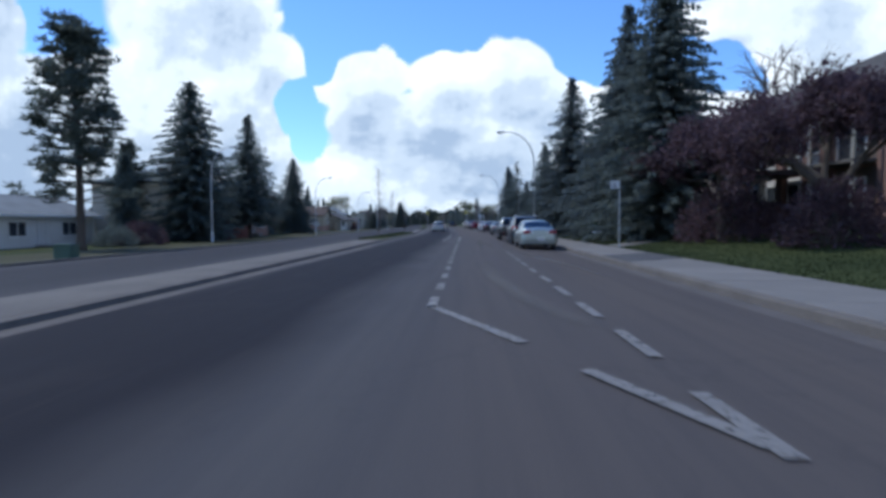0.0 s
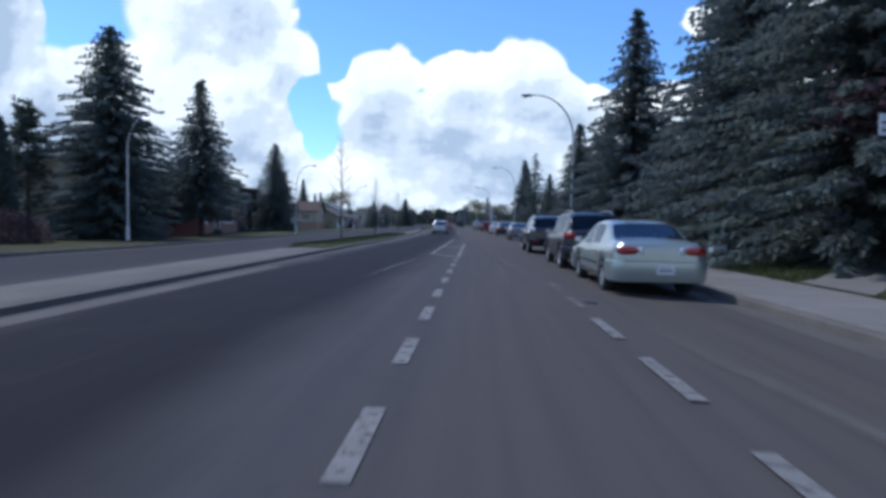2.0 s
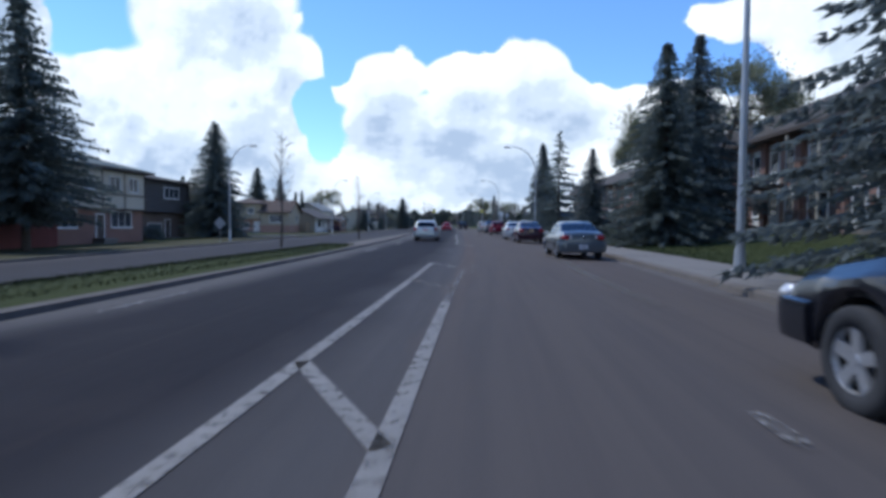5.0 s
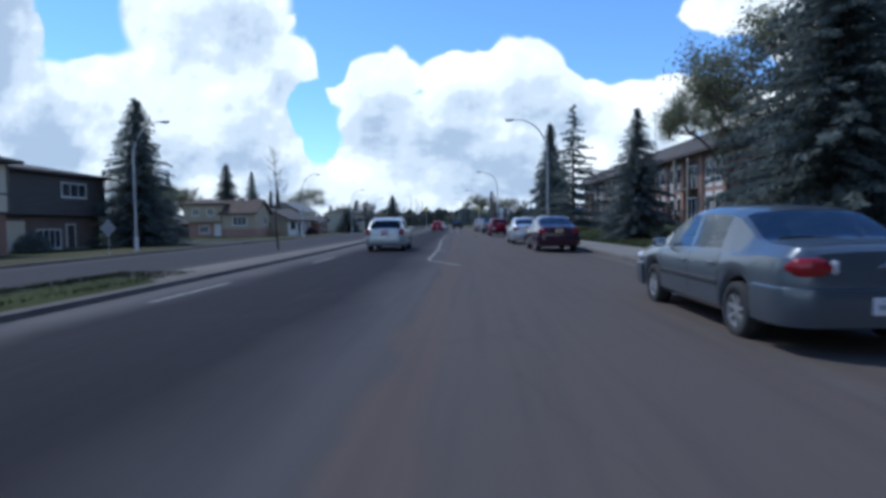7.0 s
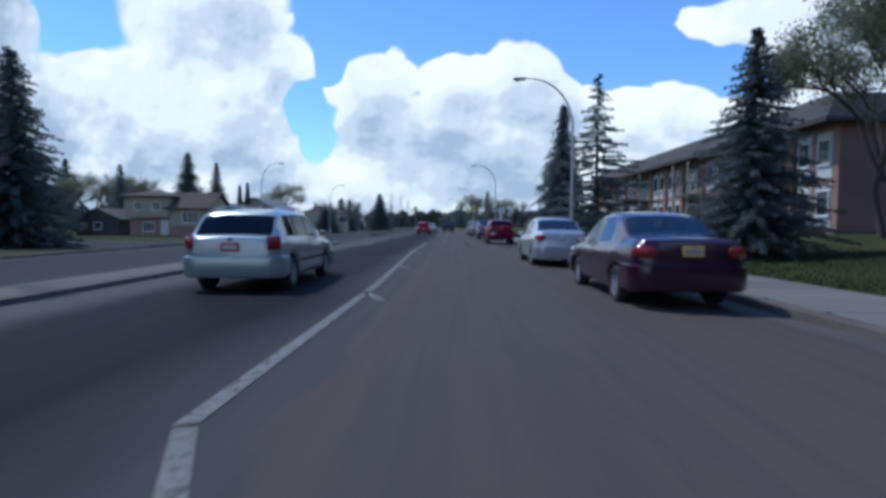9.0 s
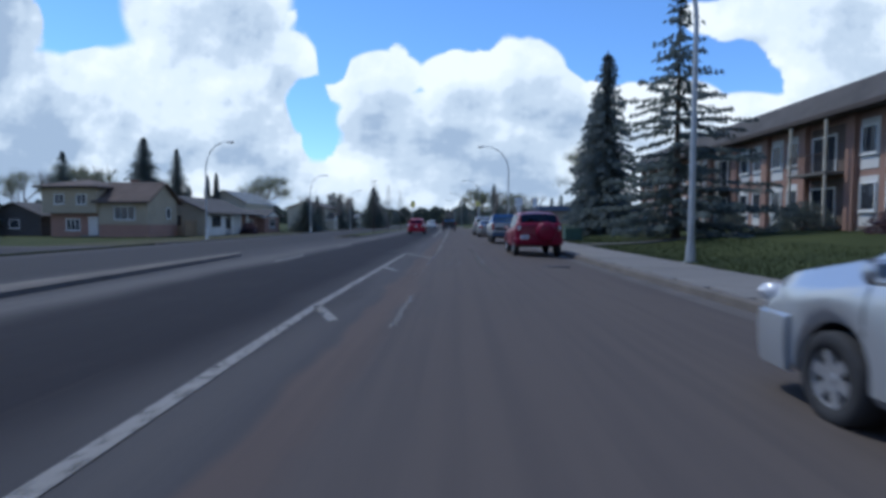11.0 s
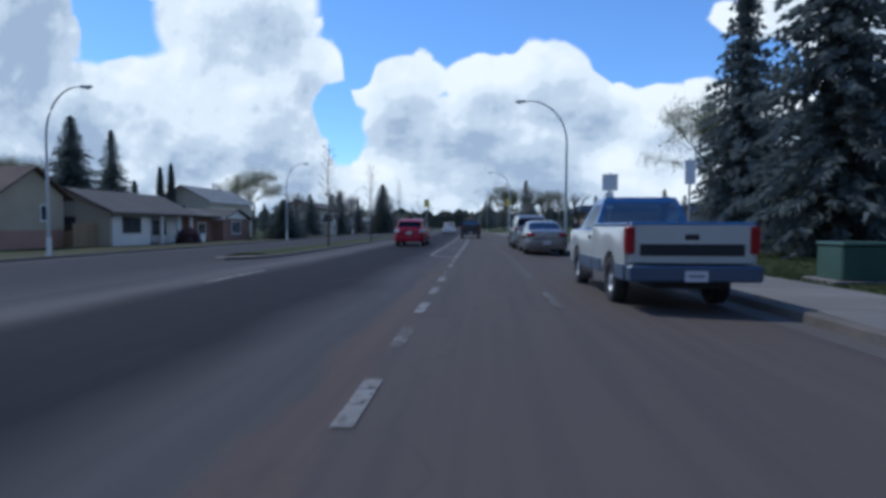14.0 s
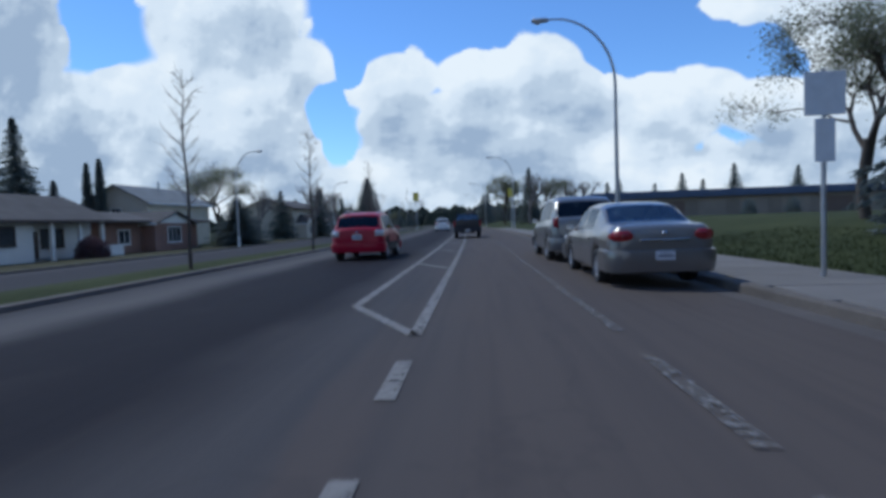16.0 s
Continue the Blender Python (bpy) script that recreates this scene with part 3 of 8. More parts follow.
def part(name, g, mat, parent=None, label="", smooth=False, angle=None):
    """Links a Geo as ONE mesh object under a thing or a part."""
    me = g.mesh(name, smooth) if isinstance(g, Geo) else g
    if isinstance(g, Geo):
        fix_normals(me)
        me.materials.append(mat)
        if angle:
            me.set_sharp_from_angle(angle=radians(angle))
    ob = new(name, me)
    if parent is not None:
        ob.parent = parent
    if label:
        tagged(ob, label)
    return ob


def thing(name, label, category, pos=(0, 0, 0), rz=0.0, group="", kind=""):
    e = new(name)
    e.empty_display_size = 0.3
    e.matrix_world = pose(*pos, 0, 0, rz)
    return tagged(e, label, category, group, kind)


# ---------- ground and street ----------
YS = [-60 + 3 * i for i in range(20)] + [3 * i for i in range(0, 101)] + [310 + 15 * i for i in range(20)] + [650, 800, 1000, 1300, 1700, 2200, 3000]


def strip(name, prof, ys, mat, label="", category="", uv=False, close=False, parent=None):
    """A sheet swept along the street: prof of (u, z) across it."""
    vs = [at(u, y, z) for y in ys for u, z in prof]
    n = len(prof)
    fs = [(i * n + k, i * n + k + 1, i * n + n + k + 1, i * n + n + k) for i in range(len(ys) - 1) for k in range(n - 1)]
    if close:
        fs += [tuple(range(n - 1, -1, -1)), tuple((len(ys) - 1) * n + k for k in range(n))]
    me = bpy.data.meshes.new(name)
    me.from_pydata(vs, [], fs)
    if uv:
        lay = me.uv_layers.new(name="UVMap")
        flat_uv = [(u, y) for y in ys for u, z in prof]
        for lo in me.loops:
            lay.data[lo.index].uv = flat_uv[lo.vertex_index]
    me.materials.append(mat)
    ob = new(name, me)
    if parent:
        ob.parent = parent
    if label:
        tagged(ob, label, category, kind="structure")
    return ob


def span(y0, y1, step=3.0):
    k = max(1, round((y1 - y0) / step))
    return [y0 + (y1 - y0) * i / k for i in range(k + 1)]


CURB, FAR = 4.42, -22.0
ROADZ = [(FAR, gz(FAR)), (-18, gz(-18)), (-13, gz(-13)), (-9, gz(-9)), (-7, 0), (-5.5, 0), (-3.4, 0.01), (0, 0.005), (2, 0.0), (CURB, -0.02)]
strip("road", ROADZ, YS, M["asphalt"], "worn grey asphalt street with sandy bands and cracks", "road", uv=True)
strip("ground", [(-2500, -0.9), (-60, -0.7), (-30, -0.68), (-24, -0.60), (FAR - 0.15, gz(FAR) + 0.10), (FAR - 0.14, gz(FAR) - 0.05), (-9, -0.15), (-5, -0.06), (CURB + 0.14, -0.06),
                 (CURB + 0.15, 0.10), (6.75, 0.12), (6.85, 0.15), (10, 0.26), (14, 0.62), (17, 0.88), (22, 1.0), (40, 1.0), (120, 0.6), (2500, 0.0)], YS, M["grass"], "spring lawn and verge, green in patches", "ground")
# verge of dry grass on the far side
for y0, y1 in ((-60, 108), (126, 420)):
    strip("verge", [(-31, -0.665), (-24, -0.585), (FAR - 0.16, gz(FAR) + 0.125)], span(y0, y1, 6), M["dry"], "dry brown grass verge behind the far kerb", "verge")
    strip("curb_far", [(FAR - 0.15, gz(FAR) + 0.13), (FAR + 0.02, gz(FAR) + 0.13), (FAR + 0.05, gz(FAR) - 0.02)], span(y0, y1, 6), M["curb"], "weathered concrete kerb along the far side", "kerb")
# side street on the far side
side = Geo()
side.add([at(FAR + 0.1, 107, gz(FAR) + 0.006), at(FAR + 0.1, 127, gz(FAR) + 0.006), (-32, 124, -0.645), (-140, 124, -0.665), (-140, 111, -0.665), (-32, 111, -0.645)], [(0, 1, 2, 5), (5, 2, 3, 4)])
me = side.mesh("side_street")
me.materials.append(M["asphalt"])
lay = me.uv_layers.new(name="UVMap")
for lo in me.loops:
    co = me.vertices[lo.vertex_index].co
    lay.data[lo.index].uv = (co.y - 130, co.x)
tagged(new("side_street", me), "grey asphalt side street joining the avenue", "road", kind="structure")
# near kerb with its gutter
for y0, y1 in ((-40, 330),):
    strip("curb_near", [(CURB - 0.02, -0.03), (CURB, 0.10), (CURB + 0.03, 0.125), (CURB + 0.17, 0.13), (CURB + 0.17, 0.05)], span(y0, y1), M["curb"], "rounded concrete kerb stained brown with sand", "kerb")
    strip("gutter_near", [(CURB - 0.42, -0.0115), (CURB - 0.015, -0.0145)], span(y0, y1), M["gutter"], "concrete gutter along the near kerb", "gutter")


def median(y0, y1, w_near, w_far, grass_from, label, grass_to=1000):
    """A raised median: kerbs all round, concrete or grass on top; rounded noses."""
    ys = [y0, y0 + 0.4, y0 + 1.2] + span(y0 + 2.5, y1 - 2.5, 2.5) + [y1 - 1.2, y1 - 0.4, y1]

    def half(y):
        e = min(y - y0, y1 - y)
        return 1.0 if e > 2.4 else 0.25 + 0.75 * math.sqrt(max(0, 1 - (1 - e / 2.5) ** 2))

    def sheet(name, cols, mat, ys2, lab, cat):
        vs, fs = [], []
        for y in ys2:
            c0, h = (w_near(y) + w_far(y)) / 2, half(y) * (w_near(y) - w_far(y)) / 2
            for side_, inset, z in cols:
                vs.append(at(c0 + side_ * (h - inset), y, z + gz(c0 + side_ * h)))
        n = len(cols)
        for i in range(len(ys2) - 1):
            for k in range(n - 1):
                fs.append((i * n + k, i * n + k + 1, i * n + n + k + 1, i * n + n + k))
        fs += [tuple(range(n)), tuple((len(ys2) - 1) * n + k for k in range(n))]
        g = Geo()
        g.add(vs, fs)
        return tagged(part(name, g, mat), lab, cat, kind="structure")
    sheet("median_kerb", [(1, 0, -0.02), (1, 0.04, 0.09), (1, 0.16, 0.11), (-1, 0.16, 0.11), (-1, 0.04, 0.09), (-1, 0, -0.02)], M["curb"], ys, "concrete kerb of the median strip", "kerb")
    top = [y for y in ys if y0 + 0.4 < y < y1 - 0.4]
    conc = [y for y in top if y <= grass_from]
    turf = [y for y in top if (conc[-1] if conc else y0) <= y <= grass_to]
    nose = [y for y in top if y >= turf[-1]]
    if len(nose) > 1:
        sheet("median_slab", [(1, 0.20, 0.114), (0.0, 0, 0.135), (-1, 0.20, 0.114)], M["oldconcrete"], nose, "pale concrete nose of the median strip", "median")
    if len(conc) > 1:
        sheet("median_slab", [(1, 0.20, 0.114), (0.0, 0, 0.135), (-1, 0.20, 0.114)], M["oldconcrete"], conc, "pale concrete top of the median strip", "median")
    if len(turf) > 1:
        sheet("median_turf", [(1, 0.20, 0.114), (0.4, 0.1, 0.20), (-0.4, 0.1, 0.20), (-1, 0.20, 0.114)], M["grass"], turf, label, "median")


def edge_line(pts, y):
    """A value that runs straight from point to point along y."""
    if y <= pts[0][0]:
        return pts[0][1]
    for (a, va), (b, vb) in zip(pts, pts[1:]):
        if y <= b:
            return va + (vb - va) * (y - a) / (b - a)
    return pts[-1][1]


median(-60, 105.5, lambda y: edge_line([(10, -5.35), (36, -5.8), (60, -6.0), (85, -6.3), (105, -7.0)], y), lambda y: edge_line([(20, -7.3), (42, -8.2), (54, -8.7), (66, -7.8), (105, -7.7)], y), 39, "green turf on the median strip", 67)
median(130, 420, lambda y: -7.0 - 0.02 * min(y - 130, 30), lambda y: -9.8, 0, "dull green turf on the median strip")
strip("gutter_median", [(-5.42, 0.004), (-5.0, 0.008)], span(-60, 30), M["gutter"], "pale concrete gutter beside the median kerb", "gutter")

# pavement of cast slabs beside the near kerb
walk_slabs = tagged(new("pavement"), "pale concrete pavement of cast slabs beside the kerb", "pavement", kind="structure")
slab = Geo().box(-1.12, 1.12, -0.74, 0.74, 0, 0.10, 0.012).mesh("slab")
fix_normals(slab)
slab.materials.append(M["concrete"])
for i in range(150):
    y = -12 + 1.5 * i
    s = new("slab", slab)
    s.parent = walk_slabs
    s.matrix_world = Matrix.Translation(at(CURB + 0.19 + 1.13, y, 0.035 + random.uniform(-0.004, 0.004))) @ Matrix.Rotation(-math.atan(slope(y)) * -1, 4, "Z")


# ---------- road markings ----------
def mark(name, pts, width, label, mat="mark", parent=None):
    """A painted line through points (u, y), laid just above the asphalt."""
    g = Geo()
    for (u0, y0), (u1, y1) in zip(pts, pts[1:]):
        k = max(1, int(abs(y1 - y0) / 4))
        for i in range(k):
            a = Vector((u0 + (u1 - u0) * i / k, y0 + (y1 - y0) * i / k))
            b = Vector((u0 + (u1 - u0) * (i + 1) / k, y0 + (y1 - y0) * (i + 1) / k))
            d = (b - a).normalized()
            nrm = Vector((d.y, -d.x)) * width / 2
            g.add([at(p.x, p.y, 0.0155) for p in (a + nrm, b + nrm, b - nrm, a - nrm)], [(0, 1, 2, 3)])
    return tagged(part(name, g, M[mat]), label, "road marking", kind="structure")


W_LINE = 0.14
# dashes at the crossings
for i in range(12):
    y = 10.0 + 2.127 * i
    mark("dash", [(-0.60 - 0.011 * i, y), (-0.605 - 0.011 * i, y + 1.02)], W_LINE, "short worn white dash of the cycle lane line")
for i in range(11):
    y = 5.15 + 2.12 * i
    mark("dash", [(1.59 - 0.009 * i, y), (1.58 - 0.009 * i, y + 1.25)], W_LINE, "short worn white dash of the parking lane line", "mark" if i < 9 else "worn")
for i in range(7):
    y = 29.0 + 2.3 * i
    mark("dash", [(1.48, y), (1.48, y + 0.6)], 0.14, "nearly worn-off dash of the parking lane line", "worn")
mark("marking_line", [(0.86, 4.62), (1.53, 3.15)], W_LINE, "white slanting stroke ending the hatched strip")
mark("marking_line", [(1.57, 3.0), (1.53, 4.1)], W_LINE, "white stroke of the parking lane line")
mark("marking_line", [(-0.63, 8.06), (0.45, 5.63)], W_LINE, "white slanting stroke ending the hatched strip")
mark("marking_line", [(-0.60, 7.9), (-0.61, 9.0)], W_LINE, "white stroke of the cycle lane line")


def hatched(y0, y1, ul, ur, gap=8.0):
    """The hatched strip between traffic lane and cycle lane."""
    mark("marking_line", [(ur, y0), (ur, y1)], W_LINE, "white line between hatched strip and cycle lane")
    mark("marking_line", [(ul, y0 + 2.05), (ul, y1 + 2)], W_LINE, "white line between traffic lane and hatched strip")
    y = y0
    while y < y1:
        mark("marking_stroke", [(ur, y), (ul, y + 2.05)], W_LINE, "white slanting stroke of the hatched strip")
        y += gap


mark("marking_line", [(-0.70, 35.4), (-0.80, 48.0)], W_LINE, "white line between hatched strip and cycle lane")
mark("marking_line", [(-0.80, 48.0), (-0.72, 54.0)], 0.10, "faded line between hatched strip and cycle lane", "worn")
mark("marking_line", [(-1.78, 37.2), (-1.74, 56.4)], W_LINE, "white line between traffic lane and hatched strip")
mark("marking_line", [(-0.50, 52.6), (-0.48, 55.8)], 0.045, "thin scrap of the line beside the cycle lane", "worn")
for u0, y0, u1, y1 in ((-1.68, 56.25, -1.45, 55.85), (-1.22, 55.35, -0.98, 54.9)):
    mark("marking_stroke", [(u0, y0), (u1, y1)], W_LINE, "scrap of a white slanting stroke of the hatched strip")
for y, w in ((35.45, "mark"), (42.45, "mark"), (49.5, "worn")):
    mark("marking_stroke", [(-0.76, y + 0.1), (-1.77, y + 1.85)], W_LINE, "white slanting stroke of the hatched strip", w)
mark("marking_stroke", [(-1.68, 56.35), (-0.95, 56.35)], 0.10, "thin white stroke closing the hatched strip", "worn")
mark("marking_line", [(-0.41, 92.5), (-0.40, 95.3)], 0.09, "scrap of the faded line of the cycle lane", "worn")
mark("marking_stroke", [(-0.72, 99.3), (-0.50, 98.6)], 0.10, "scrap of a worn stroke of the hatched strip", "worn")
for y0, y1 in ((99.6, 100.6), (101.3, 102.4), (103.0, 104.2)):
    mark("dash", [(-0.48, y0), (-0.46, y1)], 0.07, "nearly worn-off dash of the cycle lane line", "worn")
mark("marking_line", [(-0.40, 104.8), (-0.42, 108)], 0.10, "faded line of the cycle lane", "worn")
mark("marking_line", [(-1.44, 72.55), (-1.38, 80), (-1.66, 94), (-1.57, 107.3)], W_LINE, "white line between traffic lane and hatched strip")
for y, a, b in ((72.6, -1.44, -0.42), (79.0, -1.42, -1.0), (85.6, -1.50, -1.1), (94.0, -1.64, -1.15), (100.8, -1.57, -1.12), (107.2, -1.57, -0.48)):
    mark("marking_stroke", [(a, y), (b, y - 2.6 * (b - a) / 1.1)], W_LINE, "white slanting stroke of the hatched strip", "mark")
for y0, y1, u in ((46.5, 49, -5.2), (63.2, 66.0, -5.13), (71.7, 74.6, -4.95), (82, 85, -5.0), (102.4, 105.5, -5.04), (112.4, 115.6, -5.25), (122, 125, -5.2)):
    mark("lane_dash", [(u, y0), (u, y1)], 0.14, "white dash between the traffic lanes", "worn" if y0 < 60 else "mark")
for i in range(11):
    y = 107.95 + 2.11 * i
    mark("dash", [(-0.37 - 0.008 * i, y), (-0.37 - 0.008 * i, y + 1.0)], W_LINE, "short worn white dash of the cycle lane line", "mark" if i % 4 else "worn")
hatched(131.1, 178.0, -1.55, -0.48)
mark("marking_line", [(1.58, 131.3), (1.44, 141), (1.30, 165)], 0.12, "worn white line along the parking lane", "worn")
for y0, y1, w in ((128.4, 130.3, "worn"), (126.0, 127.9, "worn"), (123.6, 125.4, "worn"), (119.4, 121.2, "worn")):
    mark("dash", [(1.57, y0), (1.56, y1)], W_LINE, "white dash of the parking lane line", w)
mark("marking_stroke", [(-1.57, 107.4), (-0.85, 107.4)], 0.10, "thin white stroke closing the hatched strip", "mark")
# cycle symbol
for cx, a0, a1 in ((0.25, 0, 360), (0.92, -150, 140)):
    pts = [(cx + 0.20 * math.cos(radians(a)), 102.75 + 0.62 * math.sin(radians(a))) for a in range(a0, a1 + 1, 15)]
    mark("cycle_symbol", pts, 0.085, "worn white cycle symbol painted on the lane", "worn")
mark("cycle_symbol", [(0.19, 102.6), (0.33, 103.7), (0.37, 104.15), (0.23, 104.25), (0.49, 104.25)], 0.08, "worn white cycle symbol painted on the lane", "worn")


# ---------- vehicles ----------
def lerp(a, b, t):
    return a + (b - a) * t


def pw(pts, s):
    """Piecewise line through (s, v), slightly eased."""
    if s <= pts[0][0]:
        return pts[0][1]
    for (a, va), (b, vb) in zip(pts, pts[1:]):
        if s <= b:
            return lerp(va, vb, (s - a) / (b - a))
    return pts[-1][1]


def car(name, label, L, W, H, wb, roh, wheel, top, belt, colour, pos, rz=0.0, rear_glass=None, front_glass=None, windows=(), lamps=None, plate=("plate", 0.62, 0.0), floor=0.24, group="",
        rails=False, lower=None, bumper=None, spare=False, wheel_mat="alloy", badge=True, category="car", roof_w=0.70, trunk_line=None, mirror="body", handle_z=None, spokes=5, glass="glass", moulding=None, rust=False, oval=False):
    """A car from its long profile. s runs from the tail (0) to the nose (1); top and belt are heights along it; windows are stretches of s."""
    e = thing(name, label, category, pos, rz, group)
    hw = W / 2
    yr = -L / 2 + roh
    wheels_y = (yr, yr + wb)
    ss = {0, 0.006, 0.015, 0.03, 0.05, 0.95, 0.975, 0.99, 1.0} | {p[0] for p in top} | {i / 26 for i in range(27)}
    for wy in wheels_y:
        for k in range(-6, 7):
            ss.add((wy + (wheel + 0.055) * math.sin(k * math.pi / 12) + L / 2) / L)
    for a, b in windows:
        ss |= {a, b}
    for gl in (rear_glass, front_glass):
        if gl:
            ss |= set(gl)
    ss = sorted(s for s in ss if 0 <= s <= 1)
    ss = [s for i, s in enumerate(ss) if i == 0 or s - ss[i - 1] > 0.0012]

    def sect(s):
        y = -L / 2 + s * L
        t, bl_ = pw(top, s), min(pw(belt, s), pw(top, s) - 0.015)
        e_ = min(s, 1 - s)
        w = hw * (1 - 0.20 * max(0, 1 - e_ / 0.055) ** 2.4 - 0.035 * max(0, 1 - e_ / 0.25) ** 1.5)
        zb = floor + 0.10 * max(0, 1 - e_ / 0.10)
        for wy in wheels_y:
            d = abs(y - wy)
            r = wheel + 0.055
            if d < r:
                zb = max(zb, wheel + math.sqrt(r * r - d * d))
        zb = min(zb, bl_ - 0.05)
        g_ = max(0.0, min(1.0, (t - bl_) / max(0.1, H - bl_)))
        wr = w * lerp(0.84, roof_w, g_)
        h = bl_ - zb
        wbelt = w * 0.955
        return [(0, zb), (w * 0.93, zb), (w * 0.985, zb + min(0.06, h * 0.3)), (w, zb + 0.45 * h), (w * 0.99, bl_ - min(0.10, h * 0.2)), (wbelt, bl_),
                (lerp(wbelt, wr, 0.10) - 0.004, lerp(bl_, t, 0.10)), (lerp(wbelt, wr, 0.84) + 0.012 * g_, lerp(bl_, t, 0.84)), (wr * 0.97, t - 0.035 * g_ - 0.004), (wr * 0.80, t - 0.004), (wr * 0.45, t + 0.008), (0, t + 0.012)], y

    rows = [sect(s) for s in ss]
    n = len(rows[0][0])
    bins = {}

    def quad(key, pts):
        g = bins.setdefault(key, Geo())
        g.add(pts, [(0, 1, 2, 3)])

    for i in range(len(ss) - 1):
        mid = (ss[i] + ss[i + 1]) / 2
        (a, ya), (b, yb) = rows[i], rows[i + 1]
        for j in range(n - 1):
            for sd in (-1, 1):
                key = "body"
                if j == 6:
                    for k, (w0, w1) in enumerate(windows):
                        if w0 <= mid <= w1:
                            key = ("side_window", k, sd)
                    if key == "body" and roof_w > 0.70 and windows[0][0] < mid < windows[-1][1]:
                        key = ("window_pillar", sum(mid > w_[1] for w_ in windows), sd)
                elif j >= 8 and rear_glass and rear_glass[0] <= mid <= rear_glass[1]:
                    key = "rear_window"
                elif j >= 8 and front_glass and front_glass[0] <= mid <= front_glass[1]:
                    key = "windscreen"
                elif lower and j in (1, 2):
                    key = "lower_trim"
                elif j == 0:
                    key = "underside"
                quad(key, [(sd * a[j][0], ya, a[j][1]), (sd * b[j][0], yb, b[j][1]), (sd * b[j + 1][0], yb, b[j + 1][1]), (sd * a[j + 1][0], ya, a[j + 1][1])])
    for (a, y) in (rows[0], rows[-1]):
        pts = [(p[0], y, p[1]) for p in a] + [(-p[0], y, p[1]) for p in reversed(a[1:-1])]
        bins["body"].add(pts, [tuple(range(len(pts)))])
    for key, g in bins.items():
        nm = key if isinstance(key, str) else key[0]
        mat = {"body": colour, "underside": M["dark"], "window_pillar": M["dark"], "lower_trim": lower or colour}.get(nm, M["glass"] if nm == "rear_window" and glass == "glass" else M["midglass"] if glass == "midglass" or nm == "windscreen" else M["glass"])
        me = g.mesh(nm)
        bm = bmesh.new()
        bm.from_mesh(me)
        bmesh.ops.remove_doubles(bm, verts=bm.verts, dist=0.0008)
        bmesh.ops.recalc_face_normals(bm, faces=bm.faces)
        for f in bm.faces:
            f.smooth = True
        bm.to_mesh(me)
        bm.free()
        me.materials.append(mat)
        me.set_sharp_from_angle(angle=radians(32))
        ob = new(nm, me)
        ob.parent = e

    def side_x(s, z):
        pts, _ = sect(s)
        for (x0, z0), (x1, z1) in zip(pts[1:], pts[2:]):
            if z0 <= z <= z1:
                return lerp(x0, x1, (z - z0) / max(1e-6, z1 - z0))
        return hw
    # seams of the doors
    doors = sorted({w[0] for w in windows} | {w[1] for w in windows})
    mids = [windows[0][0] - 0.01] + [(windows[i][1] + windows[i + 1][0]) / 2 for i in range(len(windows) - 1)] + [windows[-1][1] + 0.035]
    for sd in (-1, 1):
        for s in mids[-3:]:
            g = Geo()
            pts, y = sect(s)
            zs = [floor + 0.10] + [lerp(floor + 0.10, pw(belt, s), k / 6) for k in range(1, 7)]
            vs = []
            for z in zs:
                x = side_x(s, z) + 0.003
                vs += [(sd * x, y - 0.006, z), (sd * x, y + 0.006, z)]
            g.add(vs, [(2 * k, 2 * k + 1, 2 * k + 3, 2 * k + 2) for k in range(len(zs) - 1)])
            part("door_seam", g, M["dark"], e)
        for s in [(m_ + 0.02) for m_ in mids[-3:-1]]:
            z = handle_z or pw(belt, s) - 0.12
            x = side_x(s, z)
            y = -L / 2 + s * L
            part("door_handle", Geo().box(sd * x - 0.02, sd * x + 0.022, y - 0.02, y + 0.14, z - 0.018, z + 0.018, 0.008), colour if mirror == "body" else M["dark"], e)
        # outside mirror
        sm = windows[-1][1] - 0.012
        z = pw(belt, sm) + 0.10
        x = side_x(sm, pw(belt, sm)) + 0.10
        y = -L / 2 + sm * L
        mo = part("mirror", Geo().box(sd * x - 0.09, sd * x + 0.09, y - 0.05, y + 0.06, z - 0.07, z + 0.07, 0.04), colour if mirror == "body" else M["dark"] if mirror == "dark" else M["chrome"], e, "", True)
        part("mirror_glass", Geo().box(sd * x - 0.07, sd * x + 0.07, y - 0.054, y - 0.049, z - 0.05, z + 0.05), M["chrome"], mo)
    # rubbing strip along the doors, and rust over the sills
    s_a, s_b = (wheels_y[0] + wheel + 0.09 + L / 2) / L, (wheels_y[1] - wheel - 0.09 + L / 2) / L
    for sd in (-1, 1):
        if moulding:
            g = Geo()
            vs, ks = [], 14
            for k in range(ks + 1):
                s_ = lerp(s_a, s_b, k / ks)
                y_ = -L / 2 + s_ * L
                for z_, o_ in ((moulding - 0.028, 0.0), (moulding - 0.018, 0.014), (moulding + 0.018, 0.014), (moulding + 0.028, 0.0)):
                    vs.append((sd * (side_x(s_, z_) + o_), y_, z_))
            g.add(vs, [(k * 4 + q, k * 4 + q + 1, k * 4 + q + 5, k * 4 + q + 4) for k in range(ks) for q in range(3)])
            part("side_moulding", g, M["dark"], e, "dark rubbing strip along the doors")
